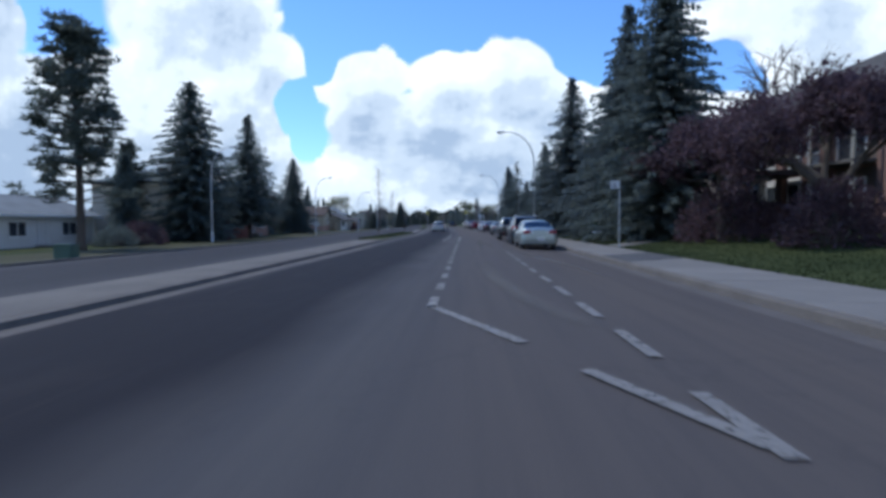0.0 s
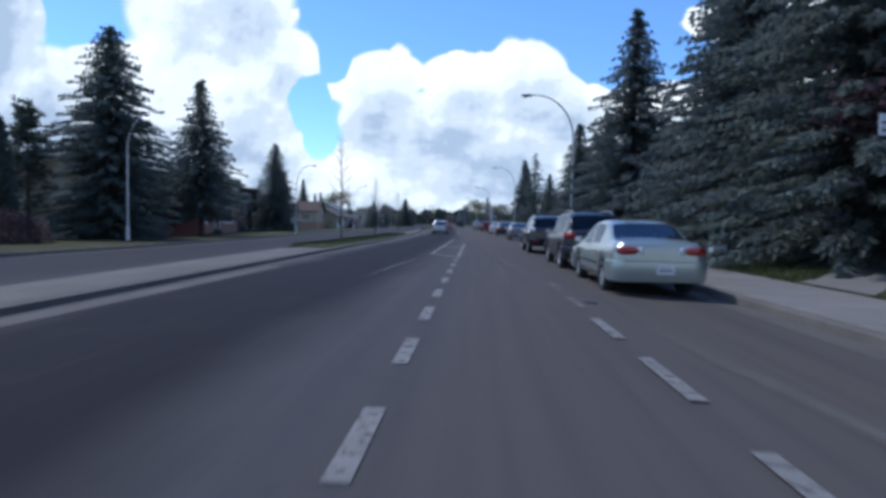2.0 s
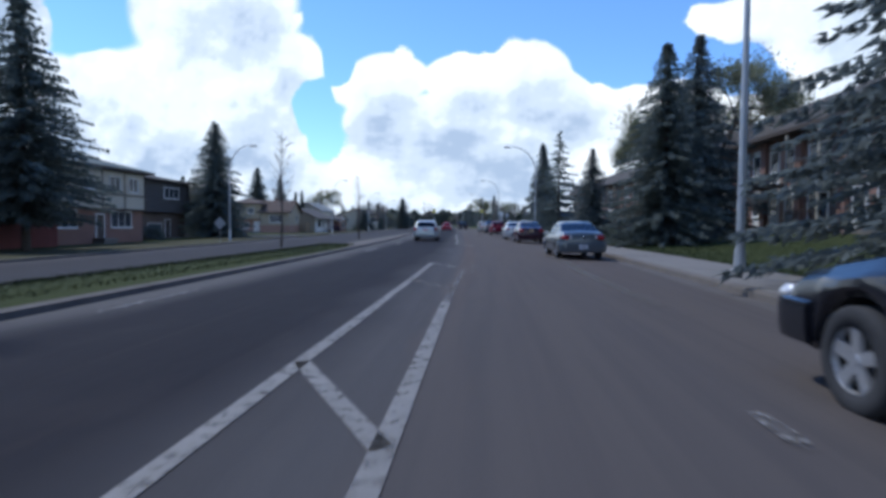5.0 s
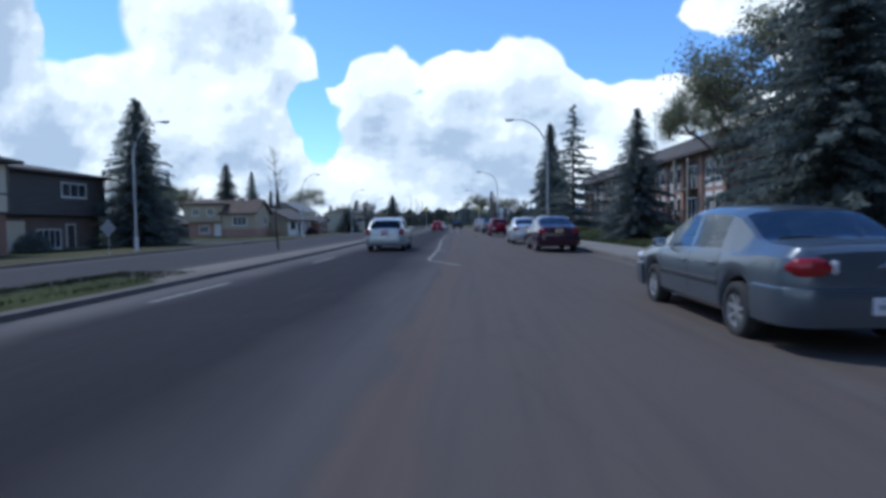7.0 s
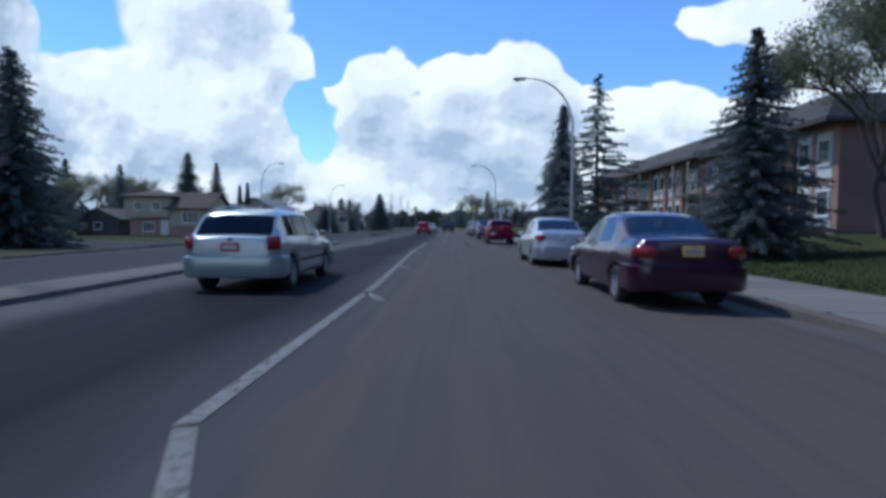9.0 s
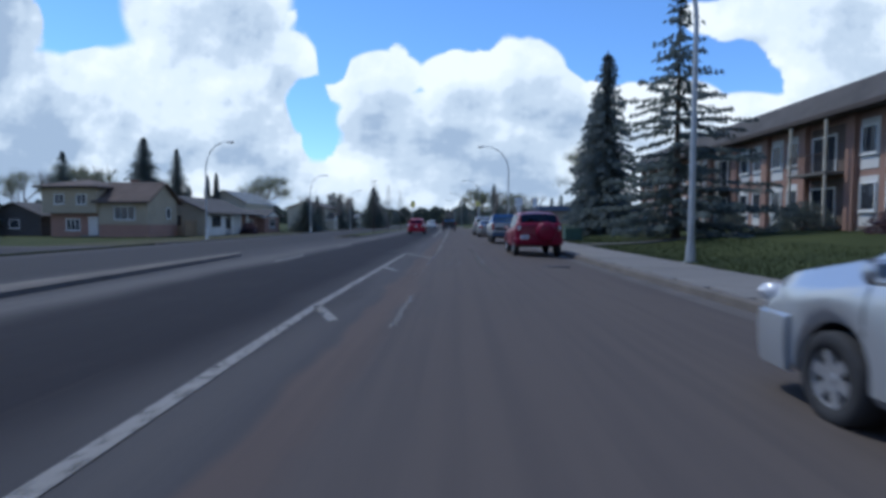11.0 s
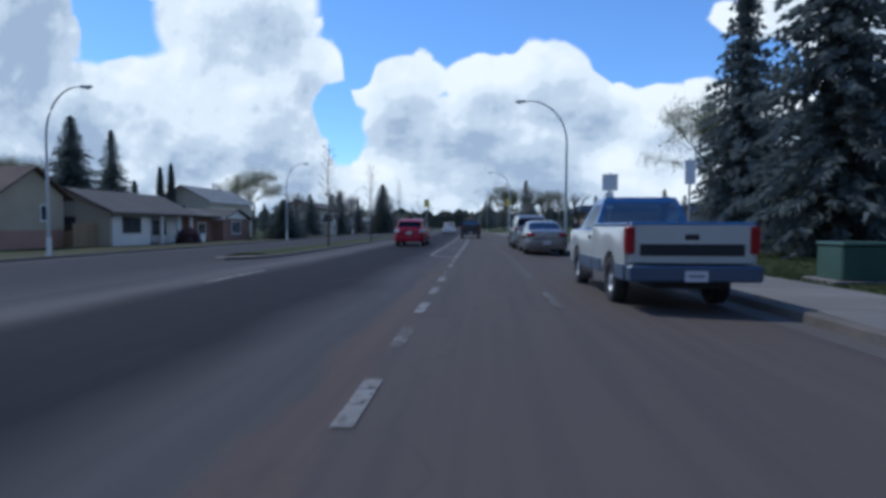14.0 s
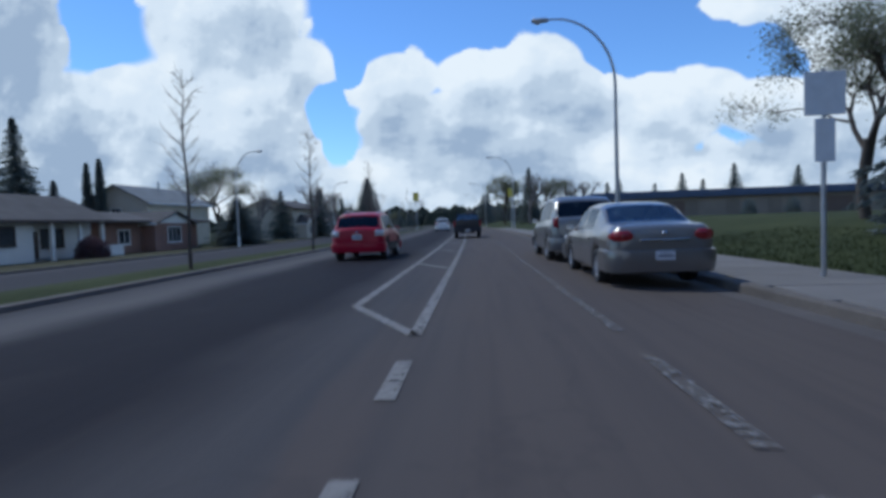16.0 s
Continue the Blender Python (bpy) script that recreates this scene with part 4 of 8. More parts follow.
        if rust:
            rg = random.Random(17)
            g = Geo()
            for k in range(34):
                s_ = lerp(s_a, s_b, rg.random())
                y_, z_ = -L / 2 + s_ * L, floor + 0.07 + 0.05 * rg.random()
                r_ = 0.015 + 0.05 * rg.random()
                pts_ = []
                for q in range(7):
                    a_ = q * 0.8976
                    zq = z_ + 0.5 * r_ * math.sin(a_) * rg.uniform(0.6, 1.2)
                    pts_.append((sd * (side_x(s_, zq) + 0.003), y_ + 1.8 * r_ * math.cos(a_) * rg.uniform(0.7, 1.2), zq))
                g.add(pts_, [tuple(range(7))])
            part("rust_patch", g, M["oxide"], e, "brown rust along the door sill")
    # wheels
    for wy in wheels_y:
        for sd in (-1, 1):
            cx = sd * (hw - 0.115)
            w = part("wheel", Geo().lathe([(-0.10, wheel * 0.60), (-0.105, wheel * 0.9), (-0.085, wheel * 0.985), (0, wheel), (0.085, wheel * 0.985), (0.105, wheel * 0.9), (0.10, wheel * 0.66), (0.06, wheel * 0.64), (-0.06, wheel * 0.6)], 28, "x", (cx, wy, wheel), True), M["rubber"], e, "black rubber tyre", True)
            rim = Geo()
            o = sd * 0.085
            r0 = wheel * 0.66
            rim.lathe([(o * 0.5, r0 * 0.99), (o * 1.1, r0), (o * 1.1, r0 * 0.90), (o * 0.6, r0 * 0.86)], 28, "x", (cx, wy, wheel))
            for k in range(spokes):
                a = 2 * math.pi * (k + 0.25) / spokes
                d = Vector((0, math.cos(a), math.sin(a)))
                q = Vector((0, -math.sin(a), math.cos(a)))
                c0 = Vector((cx, wy, wheel))
                wd = r0 * (0.17 if spokes <= 6 else 0.10)
                vs = []
                for rr, ww, oo in ((r0 * 0.10, wd, o * 0.9), (r0 * 0.93, wd * 1.2, o * 1.05)):
                    for s_ in (-1, 1):
                        vs += [c0 + d * rr + q * ww * s_ + Vector((oo, 0, 0)), c0 + d * rr + q * ww * s_ + Vector((oo * 0.5, 0, 0))]
                rim.add(vs, [(0, 2, 6, 4), (1, 5, 7, 3), (0, 4, 5, 1), (2, 3, 7, 6)])
            rim.lathe([(o * 1.0, 0.0), (o * 1.0, r0 * 0.17), (o * 0.6, r0 * 0.19)], 12, "x", (cx, wy, wheel))
            part("rim", rim, M[wheel_mat], w)
            part("brake_disc", Geo().lathe([(o * 0.25, 0.0), (o * 0.3, r0 * 0.97)], 20, "x", (cx, wy, wheel)), M["dark"], w)
    # tail: lamps, bumper, plate
    yt = -L / 2
    def end_path(x0, wrap, tail):
        """Points along the end of the body from x0 out and round the corner for wrap metres, with their outward ways."""
        w_end = sect(0.0)[0][3][0] if tail else sect(1.0)[0][3][0]
        pts = [(x0 + (w_end - x0) * k / 6, 0.0) for k in range(7)]
        for k in range(1, 9):
            d = wrap * (k / 8) ** 1.6
            s_ = d / L if tail else 1 - d / L
            pts.append((sect(s_)[0][3][0], d))
        out_ = []
        for k, (x, d) in enumerate(pts):
            a = pts[max(0, k - 1)]
            b_ = pts[min(len(pts) - 1, k + 1)]
            t_ = Vector((b_[0] - a[0], b_[1] - a[1])).normalized()
            out_.append((x, d, t_.y, -t_.x))
        return out_

    def end_strip(name_, x0, wrap, prof, mat, both, tail=True, lab="", oval=False):
        """A skin of prof (height, distance proud of the body) along the end of the body."""
        path = end_path(x0, wrap, tail)
        if both:
            path = [(-x, d, -nx, nd) for x, d, nx, nd in reversed(path)] + path
        obs_ = []
        for sd in ((1,) if both else (-1, 1)):
            g = Geo()
            vs = []
            zc_ = (prof[0][0] + prof[-1][0]) / 2
            for k_, (x, d, nx, nd) in enumerate(path):
                f_ = 1.0 if not oval else {0: 0.30, 1: 0.72, 2: 0.90}.get(k_, {1: 0.35, 2: 0.62, 3: 0.82}.get(len(path) - k_, 1.0))
                for z, o in prof:
                    z = zc_ + (z - zc_) * f_
                    y = -L / 2 + d + nd * o if tail else L / 2 - d - nd * o
                    vs.append((sd * (x + nx * o), y, z))
            m_ = len(prof)
            fs = [(k * m_ + q, k * m_ + q + 1, k * m_ + m_ + q + 1, k * m_ + m_ + q) for k in range(len(path) - 1) for q in range(m_ - 1)]
            fs += [tuple(range(m_)), tuple((len(path) - 1) * m_ + q for q in range(m_))]
            g.add(vs, fs)
            obs_.append(part(name_, g, mat, e, lab, True, 45))
        return obs_
    if bumper is not None:
        bz0, bz1, bmat, out = bumper
        prof = [(bz0, -0.02), (bz0 + 0.02, out * 0.55), (lerp(bz0, bz1, 0.35), out * 0.9), (lerp(bz0, bz1, 0.75), out), (bz1 - 0.02, out * 0.8), (bz1, -0.01)]
        end_strip("rear_bumper", 0.0, roh - wheel - 0.10, prof, bmat or colour, True)
        end_strip("front_bumper", 0.0, max(0.2, L - roh - wb - wheel - 0.10), [(z - 0.04, o) for z, o in prof], bmat or colour, True, False)
    for lx0, lx1, lz0, lz1, ymat, y0_, y1_ in lamps or ():
        wrap = max(0.02, y1_) if lx1 > 0.9 else 0.0
        if wrap:
            h_ = lz1 - lz0
            end_strip("tail_lamp", lx0 * hw, wrap, [(lz0, -0.01), (lz0 + 0.12 * h_, 0.016), (lz0 + 0.5 * h_, 0.024), (lz1 - 0.12 * h_, 0.016), (lz1, -0.01)], M[ymat], False, oval=oval)
        else:
            for sd in (-1, 1):
                xa, xb = sorted((sd * lx0 * hw, sd * lx1 * hw))
                part("lamp_lens", Geo().box(xa, xb, yt + y0_, yt + max(0.03, y1_), lz0, lz1, 0.02), M[ymat], e, "", True, 40)
    # cabin: seats seen through the glass
    zf = pw(belt, 0.45)
    part("cabin_floor", Geo().box(-hw * 0.86, hw * 0.86, -L / 2 + windows[0][0] * L, -L / 2 + windows[-1][1] * L, floor + 0.12, zf - 0.28), M["dark"], e)
    ys_seat = (-L / 2 + L * (windows[-1][0] + 0.02), -L / 2 + L * (windows[-2][0] - 0.015))
    for q, ysx in enumerate(ys_seat):
        for sd in (-1, 1):
            part("seat", Geo().box(sd * hw * 0.40 - 0.24, sd * hw * 0.40 + 0.24, ysx - 0.08, ysx + 0.10, zf - 0.30, zf + 0.10, 0.06), M["seat"], e, "grey car seat back")
            part("headrest", Geo().box(sd * hw * 0.40 - 0.13, sd * hw * 0.40 + 0.13, ysx - 0.08, ysx + 0.03, zf + 0.12, zf + 0.28, 0.04), M["seat"], e)
    part("dashboard", Geo().box(-hw * 0.82, hw * 0.82, -L / 2 + L * (windows[-1][1] - 0.06), -L / 2 + L * (windows[-1][1] + 0.06), zf - 0.25, zf - 0.01, 0.05), M["dark"], e)
    pm, pz, py = plate[:3]
    px = plate[3] if len(plate) > 3 else 0.0
    pl = part("number_plate", Geo().box(px - 0.155, px + 0.155, yt - 0.012 + py, yt + 0.02 + py, pz - 0.078, pz + 0.078, 0.008), M[pm], e, "number plate")
    for z0, z1, x1 in ((-0.028, 0.018, 0.115), (0.040, 0.054, 0.07)):
        part("plate_bar", Geo().box(px - x1, px + x1, yt - 0.0145 + py, yt - 0.011 + py, pz + z0, pz + z1), M["barink"] if pm != "platered" else M["trim"], pl)
    if badge:
        bz = trunk_line or pz + 0.2
        part("badge", Geo().box(-0.05, 0.05, yt - 0.012 + py, yt + 0.1 + py, bz - 0.03, bz + 0.03, 0.02), M["chrome"], e)
    for sd in (-1, 1):
        hz = pw(top, 0.97) - 0.10
        part("headlamp", Geo().box(sd * hw * 0.74 - 0.19, sd * hw * 0.74 + 0.19, -yt - 0.22, -yt - 0.02, hz - 0.08, hz + 0.05, 0.05), M["clearlamp"], e, "", True, 40)
    part("grille", Geo().box(-0.45, 0.45, -yt - 0.06, -yt + 0.012, pw(top, 0.99) - 0.20, pw(top, 0.99) - 0.06, 0.02), M["dark"], e)
    if rails:
        for sd in (-1, 1):
            x = sd * hw * roof_w * 0.86
            s0, s1 = rails
            pts = [(x, -L / 2 + L * lerp(s0, s1, k / 8), pw(top, lerp(s0, s1, k / 8)) + 0.055 * math.sin(math.pi * min(1, max(0, k / 8 * 6, 0) if k < 4 else (8 - k) / 8 * 6) / 2) + 0.0) for k in range(9)]
            part("roof_rail", Geo().tube(pts, 0.015, 6), M["dark"] if spare else M["alloy"], e)
    if spare:
        part("spare_wheel_cover", Geo().lathe([(-0.17, 0.0), (-0.17, 0.22), (-0.15, 0.30), (-0.10, 0.36), (0.0, 0.385), (0.16, 0.37)], 30, "x", (0, 0, 0)), colour, e, "round red cover of the spare wheel", True, 40).matrix_local = Matrix.Translation((0.24, yt - 0.06, 0.93)) @ Matrix.Rotation(radians(90), 4, "Z")
    return e


SEDAN_TOP = [(0, 0.80), (0.006, 0.93), (0.02, 0.975), (0.05, 1.0), (0.145, 1.02), (0.175, 1.06), (0.27, 1.305), (0.32, 1.355), (0.40, 1.385), (0.47, 1.395), (0.55, 1.375), (0.61, 1.30), (0.75, 0.99), (0.80, 0.945), (0.92, 0.85), (0.975, 0.775), (0.992, 0.71), (1, 0.63)]
SEDAN_BELT = [(0, 0.78), (0.02, 0.89), (0.1, 0.90), (0.5, 0.86), (0.75, 0.85), (0.92, 0.76), (1, 0.56)]
SUV_TOP = [(0, 0.98), (0.004, 1.07), (0.012, 1.10), (0.03, 1.15), (0.075, 1.43), (0.105, 1.56), (0.16, 1.63), (0.35, 1.665), (0.52, 1.64), (0.58, 1.58), (0.735, 1.10), (0.78, 1.05), (0.93, 0.92), (0.98, 0.80), (1, 0.66)]
SUV_BELT = [(0, 0.95), (0.012, 1.05), (0.15, 1.02), (0.5, 0.98), (0.75, 0.96), (0.93, 0.82), (1, 0.60)]
HATCH_TOP = [(0, 0.90), (0.004, 0.95), (0.012, 0.97), (0.035, 1.0), (0.085, 1.26), (0.115, 1.38), (0.17, 1.43), (0.35, 1.47), (0.52, 1.45), (0.58, 1.39), (0.74, 1.01), (0.79, 0.96), (0.93, 0.82), (0.98, 0.72), (1, 0.58)]


RAV_TOP = [(0, 1.14), (0.004, 1.22), (0.012, 1.245), (0.03, 1.27), (0.065, 1.52), (0.09, 1.61)] + [(s, v * 1.025) for s, v in SUV_TOP[6:]]
RAV_BELT = [(0, 1.10), (0.012, 1.21), (0.085, 1.22), (0.13, 1.08), (0.5, 1.0), (0.75, 0.98), (0.93, 0.84), (1, 0.62)]


def scaled(pts, k):
    return [(s, v * k) for s, v in pts]


PAINT = dict(silver=paint("silver_beige_paint", (0.295, 0.328, 0.308), 0.3, 0.5), charcoal=paint("charcoal_paint", (0.017, 0.016, 0.023), 0.3, 0.0, 0.2, 0.3), black=paint("black_paint", (0.008, 0.009, 0.013), 0.2, 0.0, 0.35, 0.4),
             slate=paint("slate_blue_paint", (0.085, 0.105, 0.125), 0.28, 0.4), maroon=paint("maroon_paint", (0.028, 0.003, 0.018), 0.25, 0.15), bright=paint("bright_silver_paint", (0.46, 0.48, 0.50), 0.28, 0.55),
             red=paint("red_paint", (0.165, 0.002, 0.022), 0.35, 0.0, 0.15, 0.2), scarlet=paint("scarlet_paint", (0.32, 0.004, 0.026), 0.32, 0.0, 0.15, 0.2), white=paint("white_paint", (0.62, 0.63, 0.63), 0.35, 0.0), cream=paint("aged_white_paint", (0.46, 0.46, 0.43), 0.4, 0.0),
             blue=paint("truck_blue_paint", (0.045, 0.155, 0.36), 0.4, 0.0), dullblue=paint("worn_blue_paint", (0.040, 0.070, 0.12), 0.5, 0.0), grey=paint("warm_grey_paint", (0.18, 0.168, 0.16), 0.28, 0.45), pewter=paint("pewter_paint", (0.17, 0.17, 0.17), 0.3, 0.4), navy=paint("navy_paint", (0.010, 0.012, 0.022), 0.3, 0.2), aqua=paint("pale_silver_paint", (0.36, 0.40, 0.41), 0.28, 0.5))
G1 = "cars parked along the near kerb"


def put(fn_y_rear, u, L):
    """Centre of a car whose tail is at y."""
    y = fn_y_rear + L / 2
    return (u + cen(y), y, drop(u) - 0.006), math.degrees(math.atan(-slope(y)))


p, r = put(26.15, 3.24, 4.5)
car("sedan_car", "pale silver-beige compact sedan parked by the kerb", 4.50, 1.70, 1.385, 2.55, 0.95, 0.295, scaled(SEDAN_TOP, 1.01), SEDAN_BELT, PAINT["silver"], p, r, (0.155, 0.275), (0.61, 0.75), ((0.315, 0.485), (0.50, 0.69)),
    [(0.48, 0.93, 0.76, 0.91, "redlamp", -0.02, 0.10), (0.36, 0.48, 0.77, 0.90, "clearlamp", -0.015, 0.06)], ("plate", 0.50, -0.055, 0.06), group=G1, bumper=(0.27, 0.66, None, 0.05), wheel_mat="alloy", spokes=10, trunk_line=0.80, glass="midglass", moulding=0.53, rust=True, oval=True, badge=False)
p, r = put(31.55, 3.25, 4.65)
car("crossover_car", "dark charcoal crossover with roof rails parked by the kerb", 4.65, 1.80, 1.66, 2.69, 0.98, 0.355, SUV_TOP, SUV_BELT, PAINT["charcoal"], p, r, (0.03, 0.105), (0.58, 0.735), ((0.17, 0.28), (0.295, 0.45), (0.465, 0.665)),
    [(0.66, 0.99, 0.90, 1.08, "redlamp", -0.01, 0.22)], ("plate", 0.80, -0.03), 0.31, G1, (0.15, 0.56), None, (0.36, 0.70, None, 0.05), category="suv", trunk_line=1.02, roof_w=0.72)
p, r = put(39.87, 3.07, 4.74)
car("luxury_suv", "glossy black SUV with clear tail lamps parked by the kerb", 4.74, 1.85, 1.68, 2.71, 0.98, 0.365, SUV_TOP, SUV_BELT, PAINT["black"], p, r, (0.03, 0.105), (0.58, 0.735), ((0.17, 0.28), (0.295, 0.45), (0.465, 0.665)),
    [(0.72, 0.99, 1.00, 1.13, "clearlamp", -0.012, 0.22), (0.55, 0.80, 0.54, 0.60, "redlamp", -0.062, 0.0)], ("plate", 0.87, -0.03), 0.33, G1, (0.15, 0.56), None, (0.40, 0.74, None, 0.05), category="suv", trunk_line=1.06, roof_w=0.72)
p, r = put(60.05, 3.44, 4.5)
car("slate_sedan", "slate-blue older sedan parked by the kerb", 4.5, 1.72, 1.39, 2.6, 0.98, 0.30, scaled(SEDAN_TOP, 1.015), SEDAN_BELT, PAINT["slate"], p, r, (0.155, 0.275), (0.61, 0.75), ((0.315, 0.485), (0.50, 0.69)),
    [(0.56, 0.95, 0.73, 0.90, "redlamp", -0.02, 0.12), (0.47, 0.56, 0.75, 0.88, "clearlamp", -0.012, 0.06)], ("plate", 0.48, -0.055), group=G1, bumper=(0.27, 0.64, None, 0.05), spokes=7, trunk_line=0.82, glass="midglass", moulding=0.55, oval=True)
p, r = put(77.9, 3.65, 4.55)
car("maroon_sedan", "dark maroon sedan with a yellow plate parked by the kerb", 4.55, 1.76, 1.51, 2.67, 0.98, 0.31, scaled(SEDAN_TOP, 1.10), scaled(SEDAN_BELT, 1.08), PAINT["maroon"], p, r, (0.155, 0.275), (0.61, 0.75), ((0.315, 0.485), (0.50, 0.69)),
    [(0.60, 0.96, 0.80, 0.98, "redlamp", -0.02, 0.16)], ("plateyellow", 0.90, -0.025), group=G1, bumper=(0.30, 0.70, None, 0.05), spokes=7, trunk_line=0.95, glass="midglass", oval=True)
p, r = put(86.5, 3.47, 4.45)
car("silver_sedan", "bright silver sedan parked behind the next car", 4.45, 1.70, 1.52, 2.6, 0.92, 0.30, scaled(SEDAN_TOP, 1.11), scaled(SEDAN_BELT, 1.07), PAINT["bright"], p, r, (0.155, 0.275), (0.61, 0.75), ((0.315, 0.485), (0.50, 0.69)),
    [(0.62, 0.97, 0.82, 1.00, "redlamp", -0.02, 0.20)], ("plate", 0.86, -0.03), group=G1, bumper=(0.27, 0.68, None, 0.05), spokes=6, trunk_line=1.0, glass="midglass", oval=True)
p, r = put(107.22, 3.44, 4.45)
car("red_suv", "dark red SUV with a spare wheel on its tailgate", 4.45, 1.82, 1.70, 2.66, 0.78, 0.36, RAV_TOP, RAV_BELT, PAINT["red"], p, r, (0.03, 0.105), (0.58, 0.735), ((0.12, 0.265), (0.285, 0.445), (0.46, 0.665)),
    [(0.80, 0.97, 1.00, 1.09, "clearlamp", -0.01, 0.06), (0.80, 0.97, 1.095, 1.17, "clearlamp", -0.012, 0.07), (0.80, 0.97, 1.175, 1.25, "redlamp", -0.012, 0.08)], ("plate", 0.74, -0.04, -0.55), 0.35, G1, (0.15, 0.56), None, (0.46, 0.72, None, 0.05), True, category="suv", trunk_line=0.84, roof_w=0.74)
p, r = put(135.0, 3.24, 5.05)
car("grey_sedan", "warm grey full-size sedan parked by the kerb", 5.05, 1.78, 1.49, 2.81, 1.12, 0.325, scaled(SEDAN_TOP, 1.08), scaled(SEDAN_BELT, 1.07), PAINT["grey"], p, r, (0.155, 0.275), (0.61, 0.75), ((0.315, 0.485), (0.50, 0.69)),
    [(0.56, 0.94, 0.80, 0.98, "redlamp", -0.02, 0.18)], ("plate", 0.56, -0.06), group=G1, bumper=(0.27, 0.66, None, 0.06), spokes=7, trunk_line=0.93, glass="midglass", oval=True)
p, r = put(141.0, 3.16, 5.1)
car("pewter_suv", "pewter grey SUV with a dark rear window parked by the kerb", 5.1, 1.95, 1.88, 2.95, 1.1, 0.38, scaled(SUV_TOP, 1.12), scaled(SUV_BELT, 1.10), PAINT["pewter"], p, r, (0.02, 0.09), (0.60, 0.735), ((0.10, 0.28), (0.295, 0.45), (0.465, 0.665)),
    [(0.86, 0.99, 0.98, 1.25, "redlamp", -0.012, 0.10)], ("plate", 0.86, -0.03), 0.30, G1, None, None, (0.32, 0.68, None, 0.07), category="suv", roof_w=0.76)
part("chrome_bar", Geo().box(-0.40, 0.40, -5.05 / 2 - 0.055, -5.05 / 2 - 0.02, 0.80, 0.835, 0.008), M["chrome"], [o for o in bpy.data.objects if o.name == "grey_sedan"][0], "chrome strip between the tail lamps")
# traffic, standing
p, r = put(78.6, -3.65, 4.33)
car("silver_hatchback", "pale silver hatchback with a red plate in the traffic lane", 4.33, 1.70, 1.47, 2.61, 0.86, 0.30, HATCH_TOP, scaled(SEDAN_BELT, 1.04), PAINT["aqua"], p, r, (0.035, 0.105), (0.58, 0.74), ((0.14, 0.265), (0.285, 0.445), (0.46, 0.665)),
    [(0.74, 0.99, 0.74, 0.98, "redlamp", -0.012, 0.14)], ("platered", 0.80, -0.02), bumper=(0.27, 0.64, None, 0.06), rails=(0.17, 0.55), spokes=5, roof_w=0.74, trunk_line=0.93, moulding=0.52)
p, r = put(143.1, -3.7, 4.13)
car("red_hatchback", "scarlet tall hatchback in the traffic lane", 4.13, 1.755, 1.61, 2.5, 0.78, 0.315, scaled(HATCH_TOP, 1.09), scaled(SEDAN_BELT, 1.10), PAINT["scarlet"], p, r, (0.035, 0.105), (0.58, 0.74), ((0.12, 0.265), (0.285, 0.445), (0.46, 0.665)),
    [(0.68, 0.99, 0.80, 1.00, "clearlamp", -0.012, 0.16)], ("plate", 0.78, -0.03), 0.26, "", (0.17, 0.55), M["dark"], (0.28, 0.60, PAINT["scarlet"], 0.05), spokes=6, roof_w=0.74, trunk_line=0.93)
p, r = put(203, -3.4, 5.1)
car("white_minivan", "white minivan far ahead in the traffic lane", 5.1, 1.98, 1.74, 3.0, 1.0, 0.34, scaled(SUV_TOP, 1.045), scaled(SUV_BELT, 1.03), PAINT["white"], p, r, (0.03, 0.105), (0.60, 0.76), ((0.12, 0.27), (0.285, 0.45), (0.465, 0.68)),
    [(0.66, 0.99, 0.94, 1.14, "redlamp", -0.012, 0.18)], ("plate", 0.90, -0.03), bumper=(0.27, 0.66, None, 0.05), category="minivan", roof_w=0.76)


